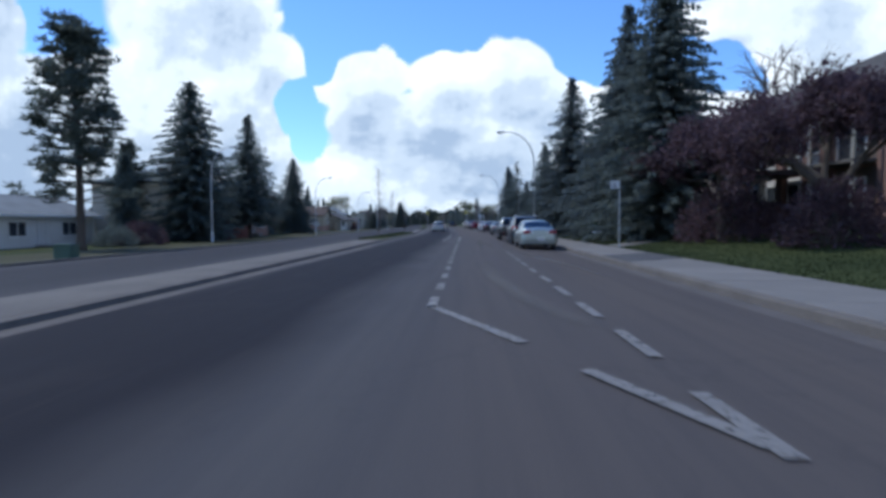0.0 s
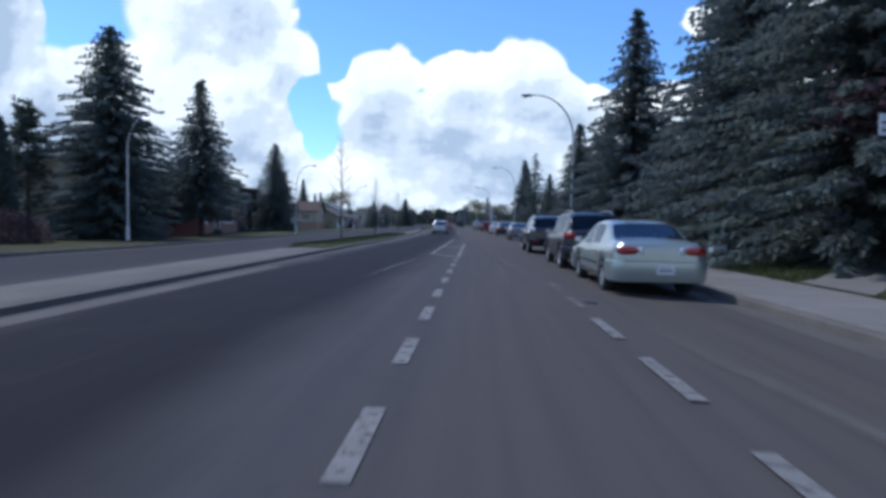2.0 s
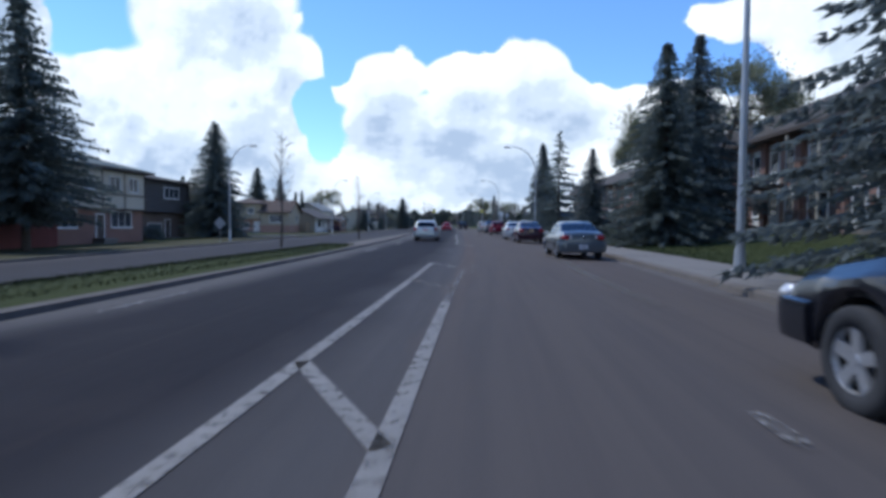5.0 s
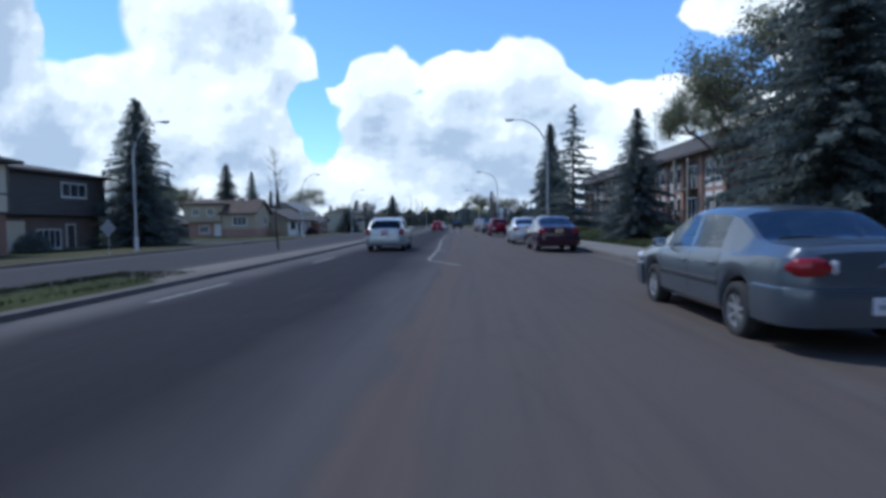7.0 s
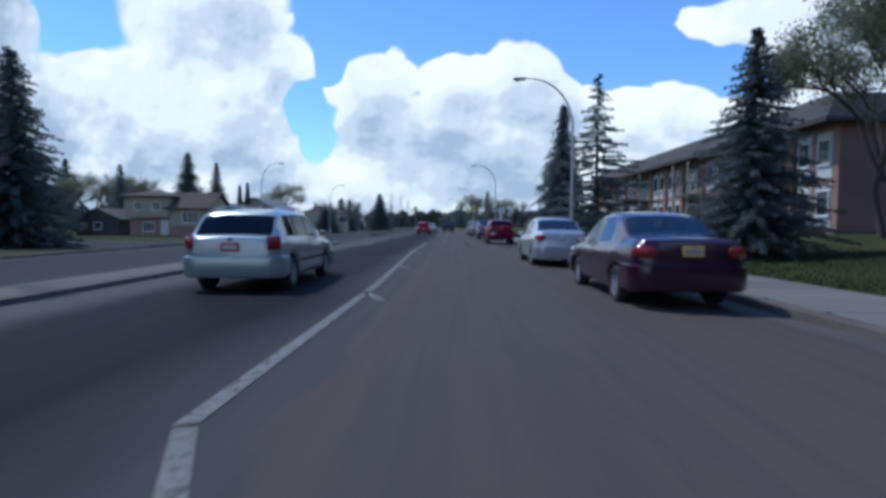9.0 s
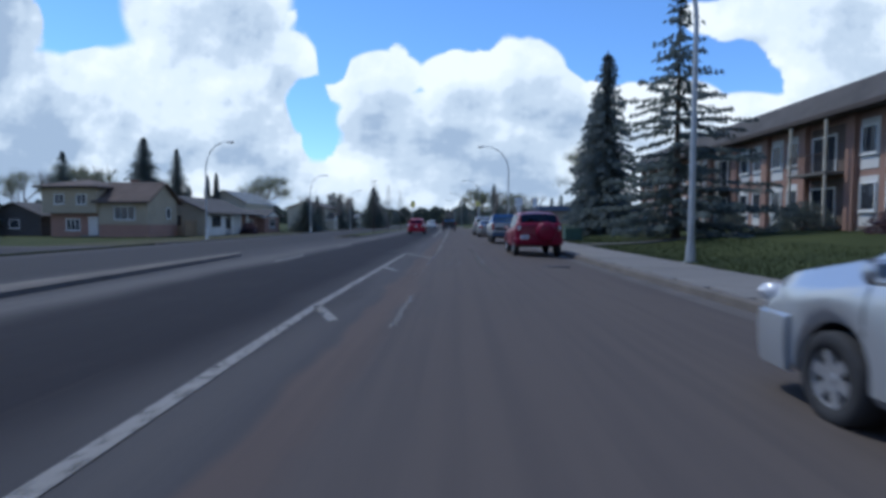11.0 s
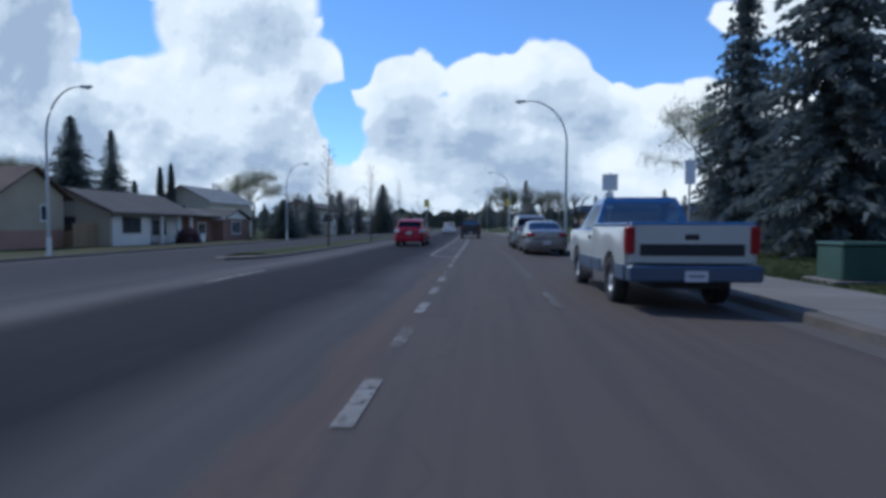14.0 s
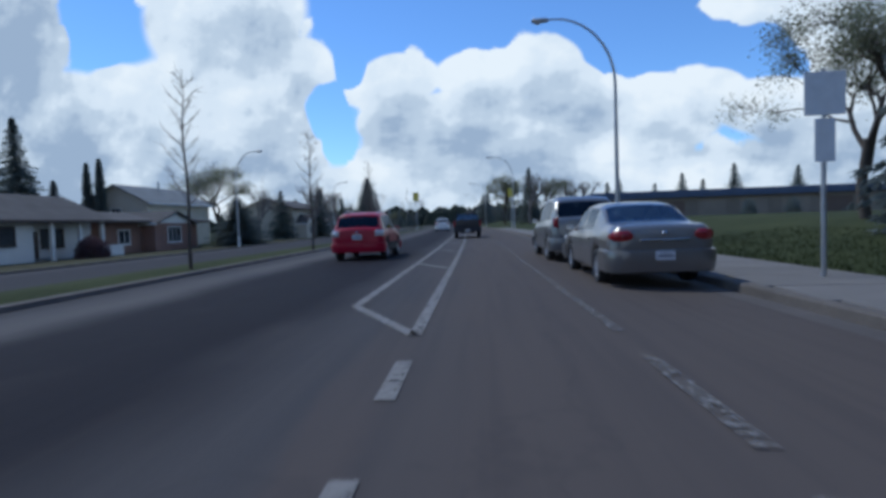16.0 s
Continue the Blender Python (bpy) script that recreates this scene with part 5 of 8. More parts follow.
def pickup(name, label, pos, rz, L, W, H, body, second, group="", low=None):
    """A regular-cab pickup: cab, open bed, tailgate and step bumper."""
    e = thing(name, label, "pickup truck", pos, rz, group)
    hw, wheel = W / 2, 0.38
    low_paint = low or second
    y0 = -L / 2
    bed0, bed1 = y0 + 0.12, y0 + 2.42
    cab1 = bed1 + 1.30
    wy = (y0 + 1.17, y0 + L - 0.80)
    zr, zmid = 1.27, 0.80

    def flank(ya, yb, zt, key, mat, zb=0.47, xoff=0.0):
        ys_ = sorted({ya, yb} | {y for c in wy for k in range(-6, 7) for y in [c + (wheel + 0.10) * math.sin(k * math.pi / 12)] if ya < y < yb})
        for sd in (-1, 1):
            g = Geo()
            vs = []
            for y in ys_:
                b = zb
                for c in wy:
                    if abs(y - c) < wheel + 0.10:
                        b = max(b, wheel + math.sqrt((wheel + 0.10) ** 2 - (y - c) ** 2))
                b = min(b, zt - 0.04)
                prof = [(hw - 0.14, b), (hw - 0.03, b), (hw - 0.005, b + 0.3 * (zt - b)), (hw, b + 0.55 * (zt - b)), (hw - 0.012, zt - 0.05), (hw - 0.05, zt), (hw - 0.14, zt)]
                vs += [(sd * (x + xoff), y, z) for x, z in prof]
            m_ = 7
            fs = [(i * m_ + k, i * m_ + (k + 1) % m_, i * m_ + m_ + (k + 1) % m_, i * m_ + m_ + k) for i in range(len(ys_) - 1) for k in range(m_)]
            fs += [tuple(range(m_)), tuple((len(ys_) - 1) * m_ + k for k in range(m_))]
            g.add(vs, fs)
            part(key, g, mat, e, "", True, 35)
    flank(bed0, bed1 - 0.02, zr, "bed_side", body)
    flank(bed1 + 0.01, y0 + L - 0.1, 1.18, "cab_side", body)
    # darker two-tone band along the sills, and the coloured rails
    for sd in (-1, 1):
        for ya, yb in ((bed0, wy[0] - wheel - 0.12), (wy[0] + wheel + 0.12, bed1 - 0.03), (bed1 + 0.02, wy[1] - wheel - 0.12)):
            part("sill_band", Geo().box(sd * (hw + 0.002) - 0.012, sd * (hw + 0.002) + 0.012, ya, yb, 0.47, 0.70, 0.008), low_paint, e, "blue lower band of the two-tone paint")
        part("bed_rail", Geo().box(sd * (hw - 0.09) - 0.075, sd * (hw - 0.09) + 0.075, bed0, bed1 - 0.02, zr - 0.005, zr + 0.035, 0.015), second, e, "blue rail of the truck bed")
        part("mirror", Geo().box(sd * (hw + 0.07) - 0.07, sd * (hw + 0.07) + 0.07, cab1 - 0.02, cab1 + 0.05, 1.20, 1.33, 0.03), M["dark"], e)
        part("door_handle", Geo().box(sd * hw - 0.02, sd * hw + 0.02, bed1 + 0.16, bed1 + 0.30, 1.02, 1.09, 0.01), M["dark"], e)
    part("bed_floor", Geo().box(-hw + 0.12, hw - 0.12, bed0, bed1, 0.70, 0.76), M["dark"], e)
    part("tailgate", Geo().box(-hw + 0.06, hw - 0.06, y0 + 0.04, y0 + 0.13, 0.72, zr + 0.01, 0.02), body, e, "pale tailgate with a dark band")
    part("tailgate_band", Geo().box(-hw + 0.20, hw - 0.20, y0 + 0.028, y0 + 0.045, 0.83, 1.00, 0.006), M["dark"], e, "dark band across the tailgate")
    part("tailgate_handle", Geo().box(-0.10, 0.10, y0 + 0.026, y0 + 0.05, 1.06, 1.14, 0.01), M["dark"], e)
    part("tailgate_rail", Geo().box(-hw + 0.06, hw - 0.06, y0 + 0.035, y0 + 0.135, zr + 0.005, zr + 0.045, 0.015), second, e, "blue top of the tailgate")
    part("rear_bumper", Geo().box(-hw + 0.01, hw - 0.01, y0 - 0.14, y0 + 0.06, 0.47, 0.70, 0.03), low_paint, e, "dull blue step bumper")
    for sd in (-1, 1):
        part("tail_lamp", Geo().box(sd * (hw - 0.065) - 0.065, sd * (hw - 0.065) + 0.065, y0 + 0.005, y0 + 0.16, 0.86, 1.25, 0.02), M["redlamp"], e, "tall red tail lamp")
    pl = part("number_plate", Geo().box(-0.155, 0.155, y0 - 0.155, y0 - 0.135, 0.48, 0.63), M["plate"], e, "number plate")
    part("plate_bar", Geo().box(-0.11, 0.11, y0 - 0.158, y0 - 0.154, 0.535, 0.58), M["barink"], pl)
    # cab with its glass
    ca_, cb_ = bed1 + 0.02, cab1 + 0.28
    lowp = [(-hw + 0.05, ca_), (hw - 0.05, ca_), (hw - 0.05, cb_), (-hw + 0.05, cb_)]
    hi = [(-hw + 0.24, ca_ + 0.16), (hw - 0.24, ca_ + 0.16), (hw - 0.24, cab1 - 0.36), (-hw + 0.24, cab1 - 0.36)]
    vs = [(x, y, 1.17) for x, y in lowp] + [(x, y, H - 0.07) for x, y in hi] + [(x * 0.93, lerp(y, (hi[0][1] + hi[2][1]) / 2, 0.08), H) for x, y in hi]
    cab = Geo().add(vs, [(4, 5, 9, 8), (5, 6, 10, 9), (6, 7, 11, 10), (7, 4, 8, 11), (8, 9, 10, 11)])
    for name_, idx, f0, f1 in (("rear_window", (0, 1, 5, 4), (0.05, 0.10), (0.95, 0.93)), ("side_window", (1, 2, 6, 5), (0.10, 0.10), (0.86, 0.90)),
                               ("side_window", (3, 0, 4, 7), (0.14, 0.10), (0.90, 0.90)), ("windscreen", (2, 3, 7, 6), (0.06, 0.08), (0.94, 0.92))):
        a, b_, c, d = [Vector(vs[k]) for k in idx]

        def spot(fx, fz):
            return lerp(lerp(a, b_, fx), lerp(d, c, fx), fz)
        inner = [spot(f0[0], f0[1]), spot(f1[0], f0[1]), spot(f1[0], f1[1]), spot(f0[0], f1[1])]
        cab.add([a, b_, c, d] + inner, [(0, 1, 5, 4), (1, 2, 6, 5), (2, 3, 7, 6), (3, 0, 4, 7)])
        part(name_, Geo().add(inner, [(0, 1, 2, 3)]), M["clearglass"], e)
    part("cab", cab, second, e, "painted cab roof and pillars", True, 30)
    part("bench_seat", Geo().box(-hw + 0.2, hw - 0.2, ca_ + 0.22, ca_ + 0.42, 0.70, 1.30, 0.05), M["seat"], e, "grey bench seat back")
    part("dashboard", Geo().box(-hw + 0.15, hw - 0.15, cab1 - 0.15, cab1 + 0.1, 0.95, 1.18, 0.04), M["dark"], e)
    part("bonnet", Geo().box(-hw + 0.06, hw - 0.06, cab1 + 0.2, y0 + L - 0.12, 0.95, 1.215, 0.06), second, e, "blue bonnet", True, 40)
    part("front_bumper", Geo().box(-hw + 0.02, hw - 0.02, y0 + L - 0.12, y0 + L + 0.04, 0.44, 0.68, 0.03), M["chrome"], e)
    part("chassis", Geo().box(-0.5, 0.5, y0 + 0.1, y0 + L - 0.3, 0.36, 0.60), M["dark"], e)
    for sd in (-1, 1):
        part("mud_flap", Geo().box(sd * (hw - 0.16) - 0.12, sd * (hw - 0.16) + 0.12, wy[1] - 0.52, wy[1] - 0.50, 0.16, 0.5), M["chrome"], e, "bright mud flap")
        for c in wy:
            cx = sd * (hw - 0.15)
            w = part("wheel", Geo().lathe([(-0.11, wheel * 0.55), (-0.115, wheel * 0.9), (-0.09, wheel * 0.985), (0.09, wheel * 0.985), (0.115, wheel * 0.9), (0.11, wheel * 0.58), (0, wheel * 0.5)], 28, "x", (cx, c, wheel), True), M["rubber"], e, "black rubber tyre", True)
            o = sd * 0.09
            part("rim", Geo().lathe([(o, wheel * 0.60), (o * 1.1, wheel * 0.56), (o * 0.4, wheel * 0.48), (o * 0.5, wheel * 0.25), (o * 1.0, wheel * 0.2), (o * 1.0, 0)], 24, "x", (cx, c, wheel)), M["galv"], w, "", True, 40)
    return e


p, r = put(119.4, 3.42, 5.0)
pickup("pickup_truck", "aged white and blue two-tone pickup parked by the kerb", p, r, 5.0, 1.86, 1.80, PAINT["cream"], PAINT["blue"], G1, PAINT["dullblue"])
p, r = put(164.5, -0.3, 5.3)
pickup("dark_pickup", "dark navy pickup standing ahead in the street", p, r, 5.3, 1.95, 1.80, PAINT["navy"], PAINT["navy"])


# ---------- street lamps and signs ----------
def lamp_post(u, y, ground, side, h, white_base, label, arm=2.6):
    e = thing("street_lamp", label, "street lamp", on_line(u, y, ground), 0, "street lamps along the avenue")
    part("pole", Geo().tube([(0, 0, 0.02), (0, 0, h * 0.45), (0, 0, h * 0.70)], [0.105, 0.085, 0.068], 12), M["galv"], e, "", True, 50)
    pts = [(0, 0, h * 0.70)]
    for k in range(1, 11):
        a = k / 10 * math.pi / 2
        pts.append((side * arm * 0.82 * (1 - math.cos(a)), 0, h * 0.70 + h * 0.295 * math.sin(a)))
    pts.append((side * arm * 0.93, 0, h * 0.993))
    part("arm", Geo().tube(pts, [0.068 - 0.003 * k for k in range(len(pts))], 10), M["galv"], e, "", True, 50)
    hd = part("lamp_head", Geo().box(side * arm - 0.38, side * arm + 0.38, -0.13, 0.13, h * 0.985, h * 0.985 + 0.16, 0.06), M["galv"], e, "grey cobra-head lantern", True, 40)
    part("lens", Geo().lathe([(0, 0.0), (-0.02, 0.13), (0.05, 0.17)], 16, "z", (side * (arm + 0.1), 0, h * 0.985 - 0.03)), M["lens"], hd)
    part("base_plate", Geo().box(-0.17, 0.17, -0.17, 0.17, 0.0, 0.04, 0.01), M["galv"], e)
    part("base_cover", Geo().tube([(0, 0, 0.03), (0, 0, 0.55 if not white_base else 1.1)], [0.15, 0.13], 12), M["polewhite"] if white_base else M["galv"], e, "white-painted foot of the pole" if white_base else "")


for y, u in ((54.4, 6.3), (103.2, 7.27), (151.0, 6.5), (203, 6.6), (254, 5.7), (306, 5.7)):
    lamp_post(u, y, 0.13, -1, 10.0, False, "tall galvanised street lamp with a curved arm on the pavement side", 3.2)
for y, u in ((57.2, -26.9), (96.0, -25.3), (141.2, -25.0), (181, -24.2), (225, -24), (270, -24), (315, -24)):
    lamp_post(u, y, -0.62, 1, 9.9, True, "tall galvanised street lamp with a white foot on the far verge")


def sign(name, label, u, y, ground, h, plates, post=0.03, lean=0.0):
    e = thing(name, label, "sign", on_line(u, y, ground))
    part("post", Geo().tube([(0, 0, 0), (lean, 0, h)], post, 8), M["galv"], e, "", True, 50)
    for (x0, x1, z0, z1, mat, turn) in plates:
        o = part("plate", Geo().box(x0, x1, -0.006, 0.006, z0, z1, 0.003), M[mat], e)
        o.matrix_local = Matrix.Translation((0, -0.04, 0)) @ (Matrix.Translation((0, 0, (z0 + z1) / 2)) @ Matrix.Rotation(radians(turn), 4, "Y") @ Matrix.Translation((0, 0, -(z0 + z1) / 2)))
    return e


b = sign("bus_stop_sign", "white bus stop plate on a steel post beside the pavement", 6.68, 25.4, 0.13, 3.05, [(-0.42, -0.03, 2.68, 3.02, "signwhite", 0)], 0.035)
for k in range(2):
    part("writing_bar", Geo().box(-0.38, -0.12, -0.052, -0.048, 2.74 + 0.12 * k, 2.78 + 0.12 * k), M["ink"], b)
sign("warning_sign", "diamond-shaped sign seen from behind on the far verge", -23.9, 90.5, -0.6, 2.3, [(-0.42, 0.42, 1.35, 2.19, "signback", 45)], 0.03)
sign("school_sign", "grey backs of two sign plates on a post", 5.87, 135.3, 0.12, 3.4, [(-0.32, 0.32, 2.65, 3.35, "signpale", 0), (-0.16, 0.16, 1.9, 2.6, "signpale", 0)], 0.04)
sign("parking_sign", "tall narrow sign plate on a steel post", 6.1, 127.0, 0.12, 3.0, [(-0.14, 0.14, 2.3, 2.95, "signpale", 0)], 0.03)
sign("crossing_sign", "yellow crossing sign on a tall post", 7.2, 212, 0.12, 6.2, [(-0.45, 0.45, 4.8, 6.1, "signyellow", 0)], 0.06)
sign("crossing_sign", "yellow crossing sign on a tall post", -7.6, 212, 0.12, 6.0, [(-0.45, 0.45, 4.6, 5.9, "signyellow", 0)], 0.06)
ub = thing("transformer_box", "dark green utility box on the lawn beside the pavement", "utility box", at(7.75, 123.2, 0.17))
part("cabinet", Geo().box(-0.55, 0.55, -0.45, 0.45, 0.04, 0.72, 0.03), M["box_green"], ub)
part("lid", Geo().box(-0.58, 0.58, -0.48, 0.48, 0.72, 0.80, 0.03), M["box_green"], ub)
part("footing", Geo().box(-0.75, 0.75, -0.6, 0.6, -0.05, 0.05, 0.02), M["concrete"], ub)
pd = thing("utility_pedestal", "dark green utility pedestal on a pale concrete foot", "utility box", at(7.9, 35.1, 0.18))
part("footing", Geo().box(-0.26, 0.26, -0.26, 0.26, -0.06, 0.30, 0.03), M["curb"], pd, "weathered concrete foot")
part("base", Geo().box(-0.23, 0.23, -0.22, 0.22, 0.30, 0.62, 0.02), M["signwhite"], pd, "pale lower housing")
part("cabinet", Geo().box(-0.21, 0.21, -0.20, 0.20, 0.62, 1.30, 0.03), M["box_green"], pd)
part("lid", Geo().box(-0.23, 0.23, -0.22, 0.22, 1.30, 1.36, 0.02), M["box_green"], pd)
part("door", Geo().box(-0.16, 0.16, -0.215, -0.203, 0.68, 1.25, 0.005), M["box_green"], pd)
part("notice", Geo().box(0.02, 0.10, -0.222, -0.217, 0.92, 1.16), M["signwhite"], pd, "small white notice")
vb = thing("utility_box", "small green utility box on the far verge", "utility box", on_line(-21.4, 28.6, -0.60))
part("cabinet", Geo().box(-0.48, 0.48, -0.35, 0.35, -0.05, 0.74, 0.03), M["box_green"], vb)
part("lid", Geo().box(-0.51, 0.51, -0.38, 0.38, 0.74, 0.81, 0.02), M["box_green"], vb)

# iron covers let into the parking lane
for u, y, w, d in ((3.08, 102.4, 0.38, 0.15), (1.78, 25.0, 0.10, 0.10)):
    ic = thing("drain_grate" if w > 0.2 else "valve_cover", "dark iron drain grate let into the asphalt" if w > 0.2 else "small iron cover let into the asphalt", "drain cover", at(u, y, 0.006))
    part("frame", Geo().box(-w, w, -d, d, -0.02, 0.004, 0.004), M["dark"], ic)
    for k in range(6 if w > 0.2 else 2):
        x = -w + 2 * w * (k + 0.5) / (6 if w > 0.2 else 2)
        part("bar", Geo().box(x - 0.02, x + 0.02, -d * 0.85, d * 0.85, 0.004, 0.010, 0.002), M["rust"], ic)


# ---------- trees ----------
def tri_mesh(name, V, mat):
    """A mesh of loose triangles from an array of shape (n, 3, 3)."""
    V = np.asarray(V, dtype=np.float32)
    n = len(V)
    me = bpy.data.meshes.new(name)
    me.vertices.add(n * 3)
    me.vertices.foreach_set("co", V.reshape(-1))
    me.loops.add(n * 3)
    me.loops.foreach_set("vertex_index", np.arange(n * 3, dtype=np.int32))
    me.polygons.add(n)
    me.polygons.foreach_set("loop_start", np.arange(0, n * 3, 3, dtype=np.int32))
    me.update(calc_edges=True)
    me.materials.append(mat)
    return me


def conifer_crown(name, H, R, mat, seed, start=0.05, tier=0.30, per=9, droop=0.28, gap=0.0, shape=0.85, fine=1.0, rough=0.25, sprays=9, size=0.62, cap=1.0):
    """Boughs in rough whorls; each bough carries sprays of twigs."""
    rng = np.random.default_rng(seed)
    tris = []
    z = start * H
    while z < H * 0.985:
        f = (z - start * H) / (H - start * H)
        r = R * min(cap, max(0.03, (1 - f)) ** shape)
        if f < 0.12:
            r *= 0.75 + 2.0 * f
        n = max(4, int(per * (0.55 + 0.45 * (1 - f))))
        a0 = rng.uniform(0, 6.28)
        for k in range(n):
            a = a0 + 6.283 * k / n + rng.normal(0, 0.2)
            L = r * rng.uniform(1 - 2.2 * rough, 1 + rough * 0.5)
            zb = z + rng.normal(0, tier * 0.3)
            d = np.array([math.cos(a), math.sin(a), 0.0])
            q = np.array([-math.sin(a), math.cos(a), 0.0])
            m = max(3, int(L / (0.24 / fine)))
            ts_ = np.linspace(0.12, 1.0, m)
            for t in ts_:
                c = d * L * t + np.array([0, 0, zb - droop * L * t ** 1.4 + 0.10 * L * max(0, t - 0.65)])
                w = min(0.9, 0.10 + 0.30 * L * (1 - t) * 0.8)
                for s in range(sprays):
                    sd = rng.uniform(-1, 1)
                    base = c + q * sd * w * 0.35 + np.array([0, 0, rng.normal(0, 0.05)])
                    ln = rng.uniform(0.26, 0.58) * (0.7 + 0.3 * (1 - f)) * (0.4 + 0.6 * size)
                    out = d * rng.uniform(0.4, 1.0) + q * sd * rng.uniform(0.5, 1.1) + np.array([0, 0, rng.uniform(-0.65, 0.05) - gap])
                    out /= np.linalg.norm(out)
                    side_ = np.cross(out, np.array([rng.normal(), rng.normal(), rng.normal()]))
                    side_ /= np.linalg.norm(side_) + 1e-6
                    wd = rng.uniform(0.06, 0.13) * (1.0 + 0.3 * (1 - t)) * size
                    tris.append([base - side_ * wd, base + side_ * wd, base + out * ln])
        z += tier * (0.75 + 0.5 * rng.random()) * (1.0 - 0.35 * f)
    # leading shoot
    for s in range(14):
        a = rng.uniform(0, 6.28)
        b = np.array([0, 0, H * (0.955 + 0.04 * s / 14)])
        o = np.array([math.cos(a) * 0.5, math.sin(a) * 0.5, 0.8])
        tris.append([b + np.array([0.03, 0, 0]), b - np.array([0.03, 0, 0]), b + o * 0.22])
    return tri_mesh(name, tris, mat)


def trunk_mesh(H, r, top=0.96):
    g = Geo().tube([(0, 0, -0.15), (0, 0, 0.3), (0.03, 0.02, H * 0.5), (0, 0, H * top)], [r * 1.25, r, r * 0.55, 0.02], 9)
    me = g.mesh("trunk", True)
    me.materials.append(M["bark"])
    return me


def pine_crown(name, H, R, mat, seed):
    """A pine: round tufts on spreading boughs, with sky between them, on a bare lower trunk."""
    rng = np.random.default_rng(seed)
    tris, limbs = [], Geo()
    for k in range(110):
        f = rng.random() ** 0.8
        z = H * (0.22 + 0.76 * f)
        L = R * (0.30 + 0.75 * math.sin(math.pi * min(1, 0.25 + 0.75 * (1 - f)) * 0.62)) * rng.uniform(0.5, 1.0) * (1.15 - 0.75 * f)
        a = rng.uniform(0, 6.283)
        tip = np.array([math.cos(a) * L, math.sin(a) * L, z + rng.uniform(-0.25, 0.5)])
        limbs.tube([(0, 0, z - 0.1), tuple(tip * np.array([0.5, 0.5, 1]) + np.array([0, 0, -0.15])), tuple(tip)], [0.06, 0.04, 0.015], 5, False)
        for b in range(4):
            c = tip * np.array([0.8, 0.8, 1]) + rng.normal(0, 0.5, 3) * np.array([1, 1, 0.6])
            for s in range(70):
                o = rng.normal(size=3)
                o /= np.linalg.norm(o)
                o[2] = abs(o[2]) * 0.6 + o[2] * 0.4
                sd = np.cross(o, rng.normal(size=3))
                sd /= np.linalg.norm(sd) + 1e-6
                p0 = c + o * rng.uniform(0.05, 0.42)
                tris.append([p0 - sd * 0.055, p0 + sd * 0.055, p0 + o * rng.uniform(0.2, 0.36)])
    lm = limbs.mesh("limb", True)
    lm.materials.append(M["bark"])
    return tri_mesh(name, tris, mat), lm


def broadleaf(H, R, seed, leaf=None, leaves=0, trunk=0.22, fork=0.32, levels=5, size=0.16, spread=0.55, twig="twig"):
    """A bare or budding tree: forking limbs down to twigs; small leaves at the tips."""
    rng = np.random.default_rng(seed)
    wood, tips, fine = Geo(), [], []

    def grow(p, d, ln, r, lev):
        mid = p + d * ln * 0.5 + rng.normal(0, 0.05 * ln, 3)
        e_ = p + d * ln
        wood.tube([tuple(p), tuple(mid), tuple(e_)], [r, r * 0.85, r * 0.68], 6 if lev < 2 else 4, False)
        if lev >= levels:
            for s in range(5):
                o = d + rng.normal(0, 0.55, 3)
                o /= np.linalg.norm(o)
                b_ = p + d * ln * rng.uniform(0.2, 1)
                sd = np.cross(o, rng.normal(size=3))
                sd /= np.linalg.norm(sd) + 1e-6
                t_ = b_ + o * rng.uniform(0.3, 0.75) * H / 10
                fine.append([b_ - sd * 0.008, b_ + sd * 0.008, t_])
                tips.append(t_)
                tips.append((b_ + t_) / 2)
            return
        for s in range(rng.integers(2, 4) if lev else rng.integers(3, 5)):
            o = d * 1.0 + rng.normal(0, spread, 3) * np.array([1, 1, 0.55])
            o[2] += 0.12
            o /= np.linalg.norm(o)
            grow(p + d * ln * rng.uniform(0.65, 1.0), o, ln * rng.uniform(0.60, 0.85), r * rng.uniform(0.50, 0.68), lev + 1)
    grow(np.array([0, 0, -0.1]), np.array([0.02, 0.03, 1.0]), H * fork, trunk, 0)
    V = np.array(wood.v)
    zmax = max(V[:, 2].max(), max(t[2] for t in tips))
    rmax = np.quantile(np.hypot(V[:, 0], V[:, 1]), 0.97)
    k = np.array([R / rmax, R / rmax, H / zmax])
    kt = np.array([max(0.6, min(1.6, k[0])), max(0.6, min(1.6, k[1])), k[2]])
    wood.v = [tuple(np.array(v) * kt) for v in wood.v]
    wm = wood.mesh("limb_frame", True)
    wm.materials.append(M["bark"] if leaves else M[twig])
    fm = tri_mesh("twig_spray", np.array(fine) * kt, M[twig])
    lm = None
    if leaves:
        T = np.array(tips) * kt
        c = T[rng.integers(0, len(T), leaves)] + rng.normal(0, 0.22, (leaves, 3))
        o = rng.normal(size=(leaves, 3))
        o /= np.linalg.norm(o, axis=1)[:, None]
        s_ = np.cross(o, rng.normal(size=(leaves, 3)))
        s_ /= np.linalg.norm(s_, axis=1)[:, None] + 1e-6
        ln = rng.uniform(0.6, 1.2, (leaves, 1)) * size
        lm = tri_mesh("leaf_mass", np.stack([c - s_ * ln * 0.45, c + s_ * ln * 0.45, c + o * ln], 1), M[leaf])
    return wm, fm, lm


